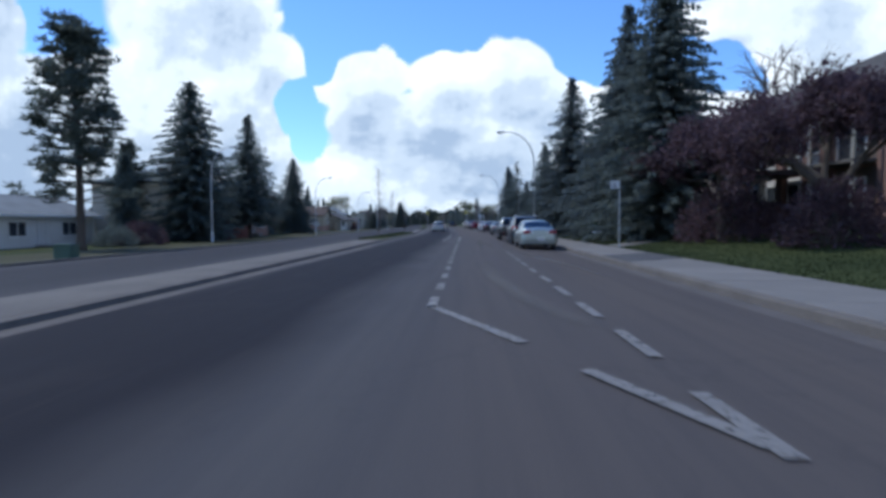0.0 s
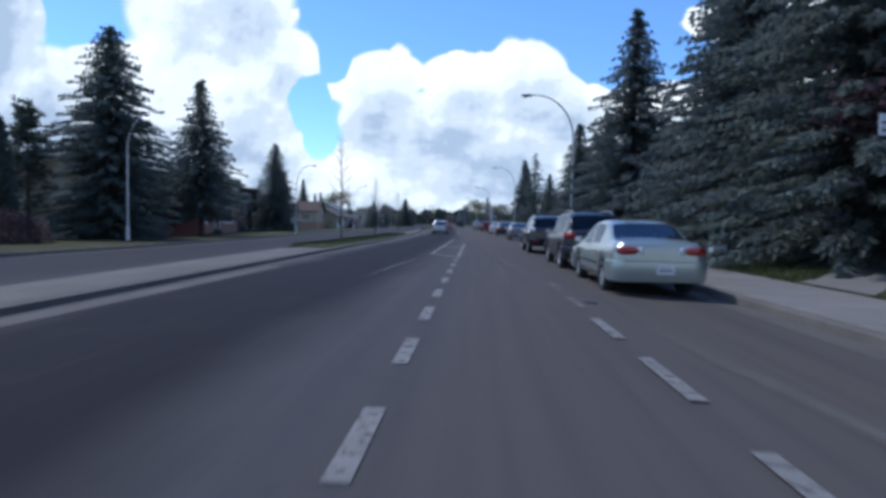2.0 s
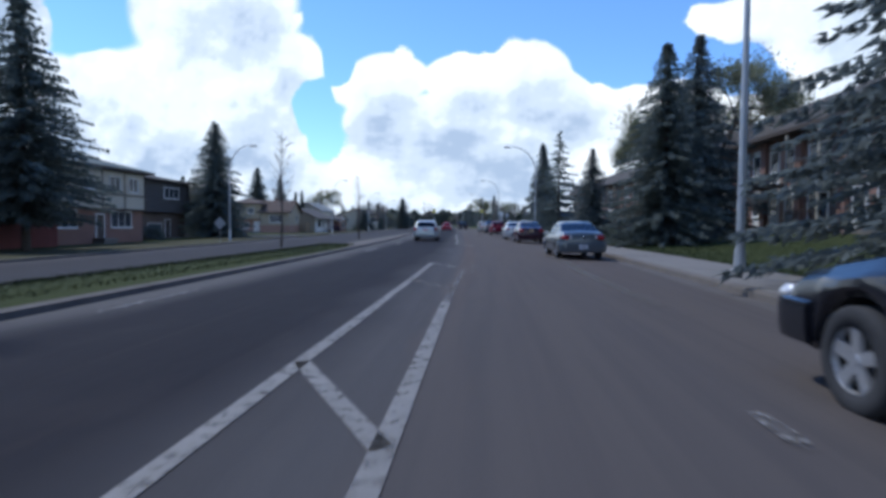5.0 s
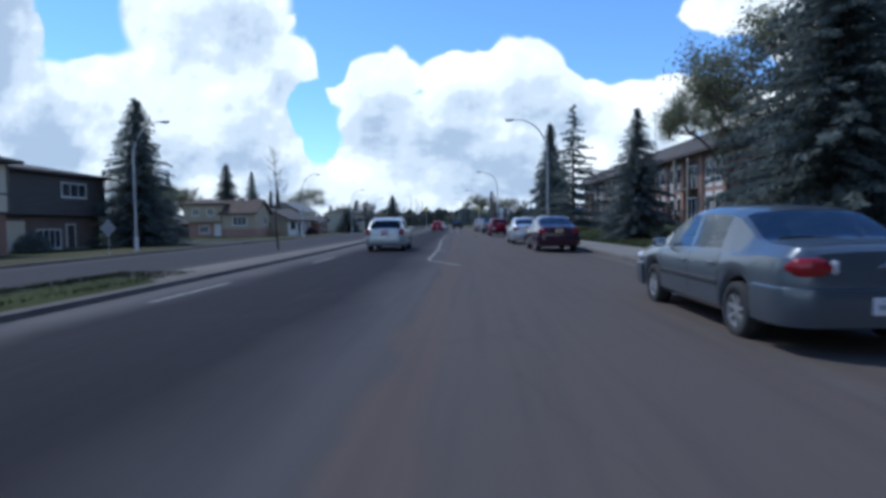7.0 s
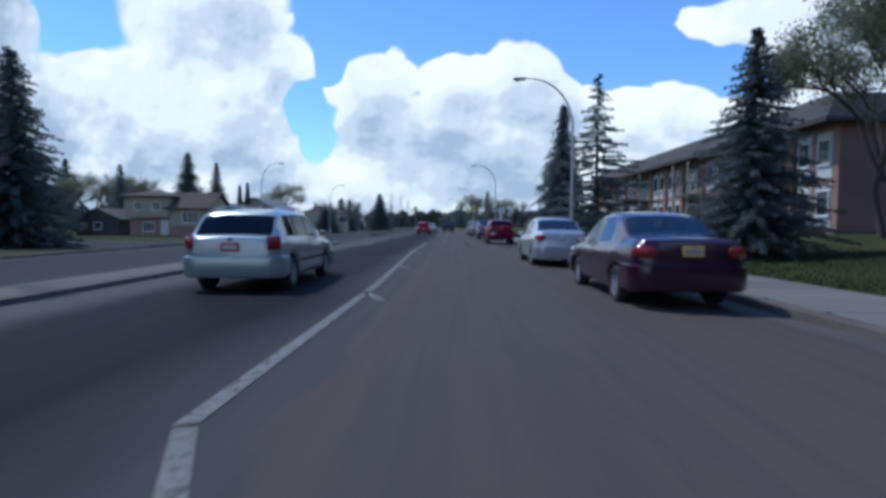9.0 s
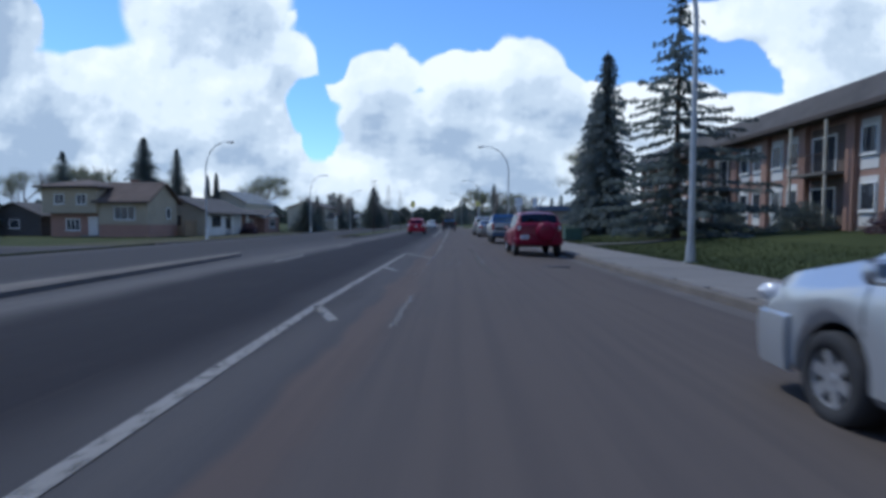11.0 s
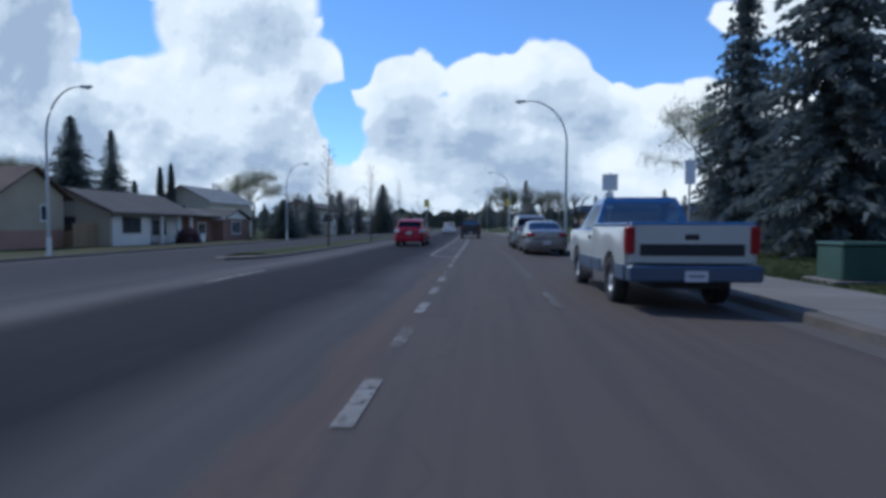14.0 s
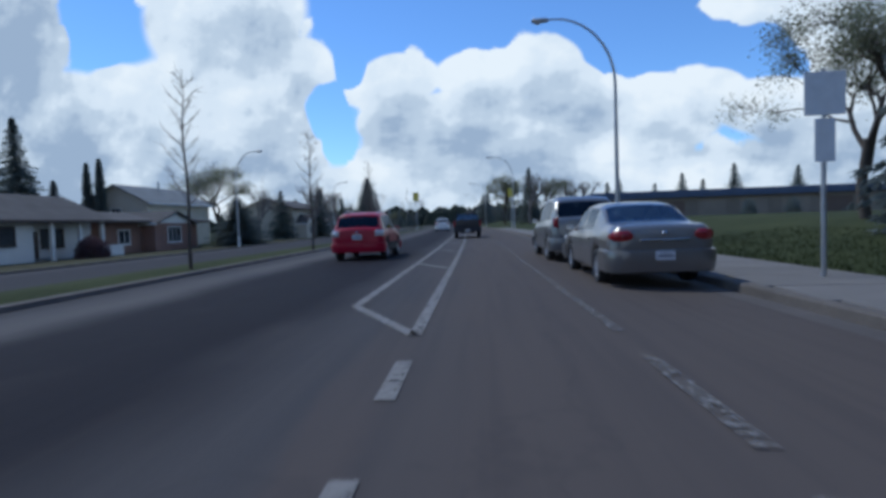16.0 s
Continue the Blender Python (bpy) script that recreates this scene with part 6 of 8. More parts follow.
def plant(name, label, meshes, pos, s=1.0, sxy=None, rz=0.0, group="", category="tree"):
    e = new(name)
    u = pos[0] - cen(pos[1])
    if 10 < u < 40 and pos[1] < 160:
        pos = (pos[0], pos[1], 0.26 + 0.09 * (min(u, 14.0) - 10) + 0.087 * (min(max(u, 14.0), 17.0) - 14) + 0.024 * (min(max(u, 17.0), 22.0) - 17))
    e.matrix_world = pose(pos[0], pos[1], pos[2] + drop(u), 0, 0, rz) @ Matrix.Diagonal((sxy or s, sxy or s, s, 1))
    tagged(e, label, category, group)
    for nm, me in meshes:
        o = new(nm, me)
        o.parent = e
        if nm in ("twig_spray", "leaf_mass"):
            tagged(o, kind="stuff")
    return e


SP = {}
SP["full"] = (15.0, [("trunk", trunk_mesh(15, 0.24)), ("crown", conifer_crown("crown", 15, 5.3, M["spruce"], 1, 0.03, 0.30, 11, 0.25))])
SP["dense"] = (15.0, [("trunk", trunk_mesh(15, 0.25)), ("crown", conifer_crown("crown", 15, 6.0, M["spruce"], 2, 0.015, 0.25, 12, 0.22, 0, 0.72))])
SP["column"] = (15.0, [("trunk", trunk_mesh(15, 0.25)), ("crown", conifer_crown("crown", 15, 6.2, M["spruce"], 8, 0.02, 0.25, 12, 0.22, 0, 0.72, cap=0.66))])
SP["raised"] = (15.0, [("trunk", trunk_mesh(15, 0.24)), ("crown", conifer_crown("crown", 15, 5.6, M["spruce"], 9, 0.13, 0.30, 11, 0.22, 0, 0.85, cap=0.78))])
SP["slim"] = (12.0, [("trunk", trunk_mesh(12, 0.18)), ("crown", conifer_crown("crown", 12, 3.3, M["bluespruce"], 3, 0.02, 0.25, 10, 0.35, 0.1, 0.8))])
SP["open"] = (14.0, [("trunk", trunk_mesh(14, 0.22)), ("crown", conifer_crown("crown", 14, 5.4, M["spruce"], 4, 0.04, 0.62, 8, 0.12, 0.35, 0.9, 1.1, 0.3))])
SP["blue"] = (15.0, [("trunk", trunk_mesh(15, 0.25)), ("crown", conifer_crown("crown", 15, 5.6, M["bluespruce"], 5, 0.02, 0.30, 11, 0.24, 0.05, 0.85))])
SP["cedar"] = (8.0, [("trunk", trunk_mesh(8, 0.12)), ("crown", conifer_crown("crown", 8, 1.0, M["spruce"], 6, 0.0, 0.18, 10, -0.6, -0.9, 0.55, 1.3, 0.15))])
pc, pl_ = pine_crown("crown", 15, 3.4, M["pine"], 7)
SP["pine"] = (15.0, [("trunk", trunk_mesh(15, 0.30)), ("limb", pl_), ("crown", pc)])
for kind, (h_, r_, mat_, seed_, st_, ti_, pe_, dr_, ga_, sh_) in {"full_far": (15, 5.3, "spruce", 21, 0.03, 0.42, 9, 0.25, 0, 0.85), "dense_far": (15, 6.0, "spruce", 22, 0.015, 0.40, 9, 0.22, 0, 0.72), "slim_far": (12, 3.3, "bluespruce", 23, 0.02, 0.36, 8, 0.35, 0.1, 0.8)}.items():
    SP[kind] = (float(h_), [("trunk", trunk_mesh(h_, 0.22)), ("crown", conifer_crown("crown", h_, r_, M[mat_], seed_, st_, ti_, pe_, dr_, ga_, sh_, 0.7, 0.25, 3, 1.5))])
GT = "spruces along the avenue"


def spruce(kind, x, y, z, H, label, wide=1.0, rz=0.0, name="spruce_tree", group=GT):
    h0, ms = SP[kind]
    plant(name, label, ms, (x, y, z), H / h0, H / h0 * wide, rz, group)


# near side
spruce("dense", 11.3, 33.0, 0.25, 15.5, "tall dark spruce with drooping boughs beside the pavement", 0.95, 20)
spruce("blue", 11.0, 39.5, 0.28, 16.0, "tall dark spruce with drooping boughs on the lawn", 0.95, 80)
spruce("dense", 11.9, 43.4, 0.27, 15.0, "tall dark spruce standing close to its neighbours", 0.8, 200)
spruce("blue", 9.0, 49.6, 0.22, 13.8, "tall blue-green spruce beside the pavement", 1.0, 140)
spruce("full", 9.6, 71.0, 0.25, 11.0, "tall dark spruce beside the pavement", 1.05, 310)
spruce("blue", 13.5, 77.0, 0.3, 13.0, "tall dark spruce behind the parked cars", 1.0, 250)
spruce("blue", 9.1, 88.8, 0.22, 7.7, "small blue-green spruce in front of the apartments", 1.02, 40)
spruce("open", 10.1, 117.7, 0.24, 13.6, "open spruce with gaps between its boughs", 1.1, 60)
spruce("slim", 9.2, 130.8, 0.22, 14.2, "narrow dense blue-green spruce", 0.95, 0)
spruce("slim", 10.8, 142.0, 0.25, 13.7, "narrow dense dark spruce near the pavement", 0.95, 120)
# far side
spruce("pine", -29.5, 41.0, -0.68, 17.0, "tall pine with a bare lower trunk and tufted crown", 1.0, 0, "pine_tree", "pines of the far side")
spruce("column", -31.2, 61.5, -0.68, 18.0, "broad dense dark spruce on the far verge", 1.02, 70)
spruce("raised", -29.2, 72.9, -0.66, 16.4, "pointed spruce with a bare foot on the far verge", 0.98, 160)
spruce("dense", -34.8, 109.2, -0.68, 15.0, "dense dark spruce before a house at the corner", 0.86, 210)
spruce("pine", -37.8, 60.5, -0.68, 11.0, "small pale pine behind a spruce", 0.9, 90, "pine_tree", "pines of the far side")
for x, y, h in ((-33.2, 52.5, 8.6), (-34.3, 53.6, 7.8), (-49.2, 186.4, 10.6), (-51.0, 186.6, 10.2)):
    spruce("cedar", x, y, -0.7, h, "narrow columnar cedar in a front garden", 1.25 if y < 100 else 0.65, x * 10, "cedar_tree", "columnar cedars")
spruce("column", -58.3, 178.8, -0.7, 16.4, "broad dark spruce behind a house", 0.80, 30)
spruce("full", -52.0, 178.0, -0.7, 14.3, "spruce behind a house", 0.80, 30)
spruce("slim", -53.6, 184.6, -0.7, 8.4, "small spruce in a garden", 1.0, 30)
spruce("dense", -31.9, 185.1, -0.7, 5.6, "low bushy spruce in a front garden", 1.8, 30)
spruce("dense", -29, 235, -0.7, 11.5, "dark spruce on the far verge", 1.0, 60)

# bare and budding trees
BT = {}
BT["bare"] = (11.0, broadleaf(11.0, 3.2, 12, trunk=0.15, fork=0.30, levels=5, spread=0.45))
BT["big"] = (12.0, broadleaf(12.0, 4.8, 13, "bud", 26000, 0.15, 0.24, 5, 0.13))
BT["bud"] = (9.0, broadleaf(9.0, 4.0, 14, "bud", 15000, 0.15, 0.24, 5, 0.085))
BT["plum"] = (6.0, broadleaf(6.0, 3.2, 15, "plum", 14000, 0.14, 0.20, 5, 0.16, 0.7))
BT["thin"] = (9.0, broadleaf(9.0, 4.2, 16, None, 0, 0.22, 0.24, 5, 0.13, 0.6))


def leafy(kind, x, y, z, H, label, wide=1.0, rz=0.0, name="tree", group=""):
    h0, (wm, fm, lm) = BT[kind]
    plant(name, label, [("limb_frame", wm), ("twig_spray", fm)] + ([("leaf_mass", lm)] if lm else []), (x, y, z), H / h0, H / h0 * wide, rz, group)


def sapling(x, y, z, H, seed):
    """A slender young street tree: one straight leader with thin side branches and twigs."""
    rng = np.random.default_rng(seed)
    e = thing("young_tree", "slender bare young tree on the median", "tree", (x, y, z), 0, "young trees on the median")
    lead = [(0.03 * math.sin(k * 1.3 + seed), 0.03 * math.cos(k * 1.7), H * k / 8) for k in range(9)]
    part("trunk", Geo().tube(lead, [0.055 - 0.006 * k for k in range(9)], 8), M["bark"], e, "", True, 50)
    wood, fine = Geo(), []
    for k in range(26):
        f = 0.32 + 0.64 * k / 26
        i0 = min(7, int(f * 8))
        p = np.array(lead[i0]) * (1 - (f * 8 - i0)) + np.array(lead[min(8, i0 + 1)]) * (f * 8 - i0)
        a = 2.4 * k + rng.uniform(-0.4, 0.4)
        ln = (1.25 - 0.95 * f) * H / 5.5 * rng.uniform(0.7, 1.25)
        d = np.array([math.cos(a) * 0.75, math.sin(a) * 0.75, 0.66])
        m_, q = p + d * ln * 0.5, p + d * ln + np.array([0, 0, 0.12 * ln])
        wood.tube([tuple(p), tuple(m_), tuple(q)], [0.016, 0.011, 0.005], 5, False)
        for s in range(9):
            b_ = p + (q - p) * rng.uniform(0.25, 1)
            o = d + rng.normal(0, 0.6, 3)
            sd = np.cross(o, rng.normal(size=3))
            sd /= np.linalg.norm(sd) + 1e-6
            fine.append([b_ - sd * 0.006, b_ + sd * 0.006, b_ + o / np.linalg.norm(o) * rng.uniform(0.15, 0.42)])
    tagged(part("branch_frame", wood, M["twig"], e), kind="stuff")
    o = new("twig_spray", tri_mesh("twig_spray", np.array(fine), M["twig"]))
    o.parent = e
    tagged(o, kind="stuff")


sapling(-7.5, 46.0, 0.2, 5.7, 3)
sapling(-8.7, 62.5, 0.2, 4.8, 5)
sapling(-9.2, 79, 0.1, 4.6, 8)
leafy("plum", 12.0, 27.0, 0.26, 6.1, "dark purple plum tree on the lawn", 1.3, 0, "plum_tree", "plum trees")
leafy("plum", 12.5, 20.0, 0.28, 6.0, "dark purple plum tree before the apartments", 1.0, 77, "plum_tree", "plum trees")
leafy("thin", 25.5, 27, 0.35, 16.5, "large bare tree behind the apartments", 1.2, 0, "tree", "bare trees")
leafy("thin", 27, 46, 0.35, 15.0, "large bare tree behind the apartments", 1.2, 100, "tree", "bare trees")
leafy("big", 16.6, 84.0, 0.33, 13.4, "broad tree with fresh olive-green leaves on the lawn", 1.12, 20, "tree", "budding trees")
leafy("big", 16.3, 93.0, 0.33, 10.5, "tree with fresh olive-green leaves before the apartments", 0.9, 150, "tree", "budding trees")
leafy("bud", 12.4, 150.0, 0.28, 9.3, "leaning tree with pale new leaves beside the field", 1.15, 200, "tree", "budding trees")
leafy("thin", -42, 118, -0.7, 9.0, "bare tree at the corner of the side street", 1.0, 0, "tree", "bare trees")
leafy("bud", -47, 131, -0.7, 8.0, "budding tree at the corner of the side street", 1.2, 70, "tree", "budding trees")
sapling(-10.9, 139.8, 0.1, 5.4, 61)
sapling(-11.3, 150.8, 0.1, 5.6, 62)
sapling(-11.9, 165.0, 0.1, 5.8, 63)
for k, (u_, y_, h_) in enumerate(((-27.5, 196, 9.0), (-31, 205, 8.4), (-26.5, 221, 10.0), (-30, 229, 9.0), (-25.5, 236, 9.6), (-29, 246, 8.6), (-25, 254, 9.4))):
    leafy("thin" if k % 3 else "bare", u_ + cen(y_), y_, -0.65, h_, "bare grey street tree on the far verge", 0.9, 47 * k, "tree", "bare trees")
for k, (u_, y_, h_) in enumerate(((-30, 213, 8.0), (-27, 226, 9.0), (-32, 240, 9.8), (-27.5, 250, 8.6), (-35, 222, 7.4))):
    spruce("full_far", u_ + cen(y_), y_, -0.65, h_, "dark bushy spruce far along the verge", 1.05, 63 * k)
leafy("bare", -22.0, 214, -0.65, 9.5, "thin bare tree on the far verge", 1.0, 200, "tree", "bare trees")
leafy("bare", -21.0, 243, -0.65, 9.5, "thin bare tree on the far verge", 1.2, 300, "tree", "bare trees")
leafy("bud", -52, 218.5, -0.7, 13.4, "round budding tree behind the houses", 1.3, 30, "tree", "budding trees")
for k in range(7):
    leafy("thin" if k % 2 else "bud", -87 + 2.7 * k, 186 + 2 * (k % 3), -0.7, 11.5 + (k % 3) * 0.9, "pale budding tree behind the corner house", 0.8, 50 * k, "tree", "budding trees")
for k, (x, y, h) in enumerate(((3, 232, 10.5), (7.5, 238, 9.5), (11, 240, 10), (-1.5, 250, 11.5), (15.5, 244, 9.5), (1, 262, 11))):
    leafy("bud" if k % 2 else "thin", x, y, 0.2, h, "tree with bare grey twigs beside the street far ahead", 1.0, 60 * k, "tree", "budding trees")
spruce("full_far", 3.5, 243, 0.2, 12, "dark spruce among the far trees", 0.9, 10)
spruce("full_far", 20, 246, 0.2, 8.5, "small spruce beyond the field", 0.9, 50)
spruce("full_far", 23, 249, 0.2, 9.5, "small spruce beyond the field", 0.9, 90)
rr = random.Random(5)
for k in range(46):
    y = 255 + 9 * k + rr.uniform(-4, 4)
    for sd in (-1, 1):
        if rr.random() < 0.75:
            u = rr.uniform(-60, -27) if sd < 0 else rr.uniform(8, 34)
            kind = rr.choice(["full_far", "dense_far", "slim_far", "bud", "thin", "full_far"])
            h = rr.uniform(7.5, 13)
            x = u + cen(y)
            if kind in SP:
                spruce(kind, x, y, -0.5 if sd < 0 else 0.1, h, "dark spruce far along the avenue", 1.0, rr.uniform(0, 360))
            else:
                leafy(kind, x, y, -0.5 if sd < 0 else 0.1, h * 0.85, "grey budding tree far along the avenue", 1.1, rr.uniform(0, 360), "tree", "budding trees")
for k, (x, y) in enumerate(((34, 262), (39, 258), (52, 262), (47, 268), (66, 262), (84, 258), (-62, 150), (-70, 175), (-66, 195))):
    spruce("full_far", x, y, 0.0, 9 + (k * 37 % 5), "small dark spruce behind the buildings", 0.9, 70 * k)

# far woods at the horizon
rng = np.random.default_rng(9)
fw = Geo()
for k in range(260):
    a = -1.15 + 2.3 * k / 259
    d = 640 + 60 * rng.random()
    x, y = d * math.sin(a), d * math.cos(a)
    h, w = rng.uniform(11, 20), rng.uniform(6, 13)
    n = 7
    vs = [(x + w * math.cos(6.283 * i / n) * rng.uniform(0.8, 1.1), y + 4 * math.sin(6.283 * i / n), -2) for i in range(n)]
    vs += [(x + w * 0.75 * math.cos(6.283 * i / n) * rng.uniform(0.7, 1.2), y + 3 * math.sin(6.283 * i / n), h * rng.uniform(0.5, 0.8)) for i in range(n)] + [(x + rng.normal(0, 2), y, h)]
    fw.add(vs, [(i, (i + 1) % n, n + (i + 1) % n, n + i) for i in range(n)] + [(n + i, n + (i + 1) % n, 2 * n) for i in range(n)])
tagged(part("far_woods", fw, M["far"]), "dark line of woods at the horizon", "woods", kind="stuff")


# shrubs
def shrub(x, y, z, w, h, mat, seed, label, n=2600):
    rng = np.random.default_rng(seed)
    o = rng.normal(size=(n, 3))
    o /= np.linalg.norm(o, axis=1)[:, None]
    o[:, 2] = np.abs(o[:, 2])
    r = rng.uniform(0.55, 1.05, (n, 1))
    c = o * r * np.array([w / 2, w / 2, h])
    d = o + rng.normal(0, 0.5, (n, 3))
    d /= np.linalg.norm(d, axis=1)[:, None]
    s_ = np.cross(d, rng.normal(size=(n, 3)))
    s_ /= np.linalg.norm(s_, axis=1)[:, None] + 1e-6
    ln = rng.uniform(0.12, 0.28, (n, 1))
    me = tri_mesh("foliage", np.stack([c - s_ * 0.05, c + s_ * 0.05, c + d * ln], 1), M[mat])
    st = Geo()
    for k in range(7):
        a = k * 0.9
        st.tube([(0, 0, -0.05), (w * 0.3 * math.cos(a), w * 0.3 * math.sin(a), h * 0.7)], [0.03, 0.01], 5)
    sm = st.mesh("stems")
    sm.materials.append(M["bark"])
    plant("shrub", label, [("stems", sm), ("foliage", me)], (x, y, z), 1, 1, 0, "shrubs", "shrub")


for k, (x, y, z, w, h, m_, lab) in enumerate(((-30.5, 50.5, -0.66, 4.5, 2.2, "plum", "dark bare hedge before the white bungalow"), (-31, 47.5, -0.66, 3.5, 1.8, "spruce", "dark clipped shrub before the white bungalow"),
                                            (-31.2, 66.5, -0.68, 3.4, 1.8, "plum", "dark twiggy shrub under the trees"), (-35.6, 96.5, -0.68, 2.6, 1.5, "spruce", "low dark shrub before a house"), (-34.5, 166, -0.68, 2.4, 1.7, "plum", "brown twiggy shrub before the white house"),
                                            (-34.0, 188, -0.68, 3.5, 1.8, "spruce", "dark shrub before a house"), (17.0, 118, 0.33, 3, 1.5, "spruce", "low dark shrub by the apartments"), (17.4, 110, 0.33, 4, 1.2, "plum", "low twiggy shrub by the apartments"),
                                            (15.5, 35, 0.3, 4, 1.8, "spruce", "dark shrub by the apartments"), (15.2, 29, 0.3, 3, 1.5, "plum", "twiggy shrub by the apartments"), (11.7, 26.2, 0.3, 4.2, 2.6, "plum", "dark purple suckers round a plum tree"), (12.2, 19.3, 0.3, 3.4, 2.2, "plum", "dark purple suckers round a plum tree"), (18, 128, 0.33, 3, 1.3, "spruce", "low dark shrub by the apartments"))):
    shrub(x, y, z, w, h, m_, 40 + k, lab)
for k, x in enumerate((39.9, 47.1)):
    shrub(x, 226, 0.15, 2.6, 3.4, "spruce", 70 + k, "dark rounded shrub before the school")


# ---------- houses ----------
def window(parent, face, a, off, z, w, h, panes=2, frame_mat="trim"):
    """A framed window on a wall. face: f front (-y), b right end (+x), l left end (-x)."""
    def bx(a0, a1, d0, d1, z0, z1):
        if face == "f":
            return (a0, a1, off - d1, off - d0, z0, z1)
        if face == "b":
            return (off + d0, off + d1, a0, a1, z0, z1)
        return (off - d1, off - d0, a0, a1, z0, z1)
    e = part("window", Geo().box(*bx(a - w / 2 - 0.07, a + w / 2 + 0.07, 0.0, 0.035, z - 0.07, z + h + 0.07)), M[frame_mat], parent)
    for k in range(panes):
        p0 = a - w / 2 + w * k / panes + 0.035
        p1 = a - w / 2 + w * (k + 1) / panes - 0.035
        part("pane", Geo().box(*bx(p0, p1, 0.036, 0.042, z + 0.03, z + h - 0.03)), M["winglass"], e)
    for p0, p1, z0, z1 in ((a - w / 2 - 0.08, a + w / 2 + 0.08, z - 0.09, z), (a - w / 2 - 0.08, a + w / 2 + 0.08, z + h, z + h + 0.08), (a - w / 2 - 0.08, a - w / 2, z, z + h), (a + w / 2, a + w / 2 + 0.08, z, z + h)):
        part("window_frame", Geo().box(*bx(p0, p1, 0.036, 0.085, z0, z1), 0.008), M[frame_mat], e)
    for k in range(1, panes):
        c = a - w / 2 + w * k / panes
        part("mullion", Geo().box(*bx(c - 0.03, c + 0.03, 0.036, 0.07, z, z + h)), M[frame_mat], e)
    part("window_sill", Geo().box(*bx(a - w / 2 - 0.12, a + w / 2 + 0.12, 0.036, 0.12, z - 0.12, z - 0.085)), M[frame_mat], e)


def front_door(parent, face, a, off, z, w=0.95, h=2.05, mat="door", frame_mat="trim"):
    def bx(a0, a1, d0, d1, z0, z1):
        return (a0, a1, off - d1, off - d0, z0, z1) if face == "f" else (off + d0, off + d1, a0, a1, z0, z1)
    d = part("door", Geo().box(*bx(a - w / 2, a + w / 2, 0.0, 0.06, z, z + h), 0.01), M[mat], parent)
    for a0, a1, z0, z1 in ((a - w / 2 - 0.1, a - w / 2, z, z + h + 0.1), (a + w / 2, a + w / 2 + 0.1, z, z + h + 0.1), (a - w / 2, a + w / 2, z + h, z + h + 0.1)):
        part("door_frame", Geo().box(*bx(a0, a1, 0.0, 0.09, z0, z1)), M[frame_mat], d)
    part("door_handle", Geo().box(*bx(a + w / 2 - 0.14, a + w / 2 - 0.08, 0.06, 0.12, z + 0.95, z + 1.02)), M["chrome"], d)
    part("step", Geo().box(*bx(a - 0.9, a + 0.9, 0.0, 1.1, z - 0.22, z - 0.03), 0.02), M["concrete"], d)


def gable_roof(parent, x0, x1, y0, y1, z, h, axis, over, mat, wall_mat, fascia="trim_dark"):
    """A pitched roof with thickness, eaves and gable walls; the ridge runs along axis."""
    t = 0.16
    if axis == "x":
        w = (y1 - y0) / 2
        k = h / w
        ym = (y0 + y1) / 2
        for sd in (-1, 1):
            e0 = ym + sd * (w + over)
            zl = z - k * over
            vs = [(x0 - over, e0, zl), (x1 + over, e0, zl), (x1 + over, ym, z + h), (x0 - over, ym, z + h)]
            vs += [(a, b, c + t) for a, b, c in vs]
            part("roof_slope", Geo().add(vs, [(0, 1, 2, 3), (4, 7, 6, 5), (0, 4, 5, 1), (1, 5, 6, 2), (2, 6, 7, 3), (3, 7, 4, 0)]), mat, parent)
            part("fascia", Geo().box(x0 - over, x1 + over, e0 - 0.02 if sd < 0 else e0, e0 if sd < 0 else e0 + 0.02, zl - 0.06, zl + t - 0.01), M[fascia], parent)
        for xx in (x0, x1 - 0.12):
            vs = [(xx, y0, z), (xx, y1, z), (xx, ym, z + h - 0.01), (xx + 0.12, y0, z), (xx + 0.12, y1, z), (xx + 0.12, ym, z + h - 0.01)]
            part("gable_wall", Geo().add(vs, [(0, 1, 2), (3, 5, 4), (0, 3, 4, 1), (1, 4, 5, 2), (2, 5, 3, 0)]), wall_mat, parent)
    else:
        w = (x1 - x0) / 2
        k = h / w
        xm = (x0 + x1) / 2
        for sd in (-1, 1):
            e0 = xm + sd * (w + over)
            zl = z - k * over
            vs = [(e0, y0 - over, zl), (e0, y1 + over, zl), (xm, y1 + over, z + h), (xm, y0 - over, z + h)]
            vs += [(a, b, c + t) for a, b, c in vs]
            part("roof_slope", Geo().add(vs, [(0, 1, 2, 3), (4, 7, 6, 5), (0, 4, 5, 1), (1, 5, 6, 2), (2, 6, 7, 3), (3, 7, 4, 0)]), mat, parent)
            part("fascia", Geo().box(e0 - 0.02 if sd < 0 else e0, e0 if sd < 0 else e0 + 0.02, y0 - over, y1 + over, zl - 0.06, zl + t - 0.01), M[fascia], parent)
        for yy in (y0, y1 - 0.12):
            vs = [(x0, yy, z), (x1, yy, z), (xm, yy, z + h - 0.01), (x0, yy + 0.12, z), (x1, yy + 0.12, z), (xm, yy + 0.12, z + h - 0.01)]
            part("gable_wall", Geo().add(vs, [(0, 1, 2), (3, 5, 4), (0, 3, 4, 1), (1, 4, 5, 2), (2, 5, 3, 0)]), wall_mat, parent)


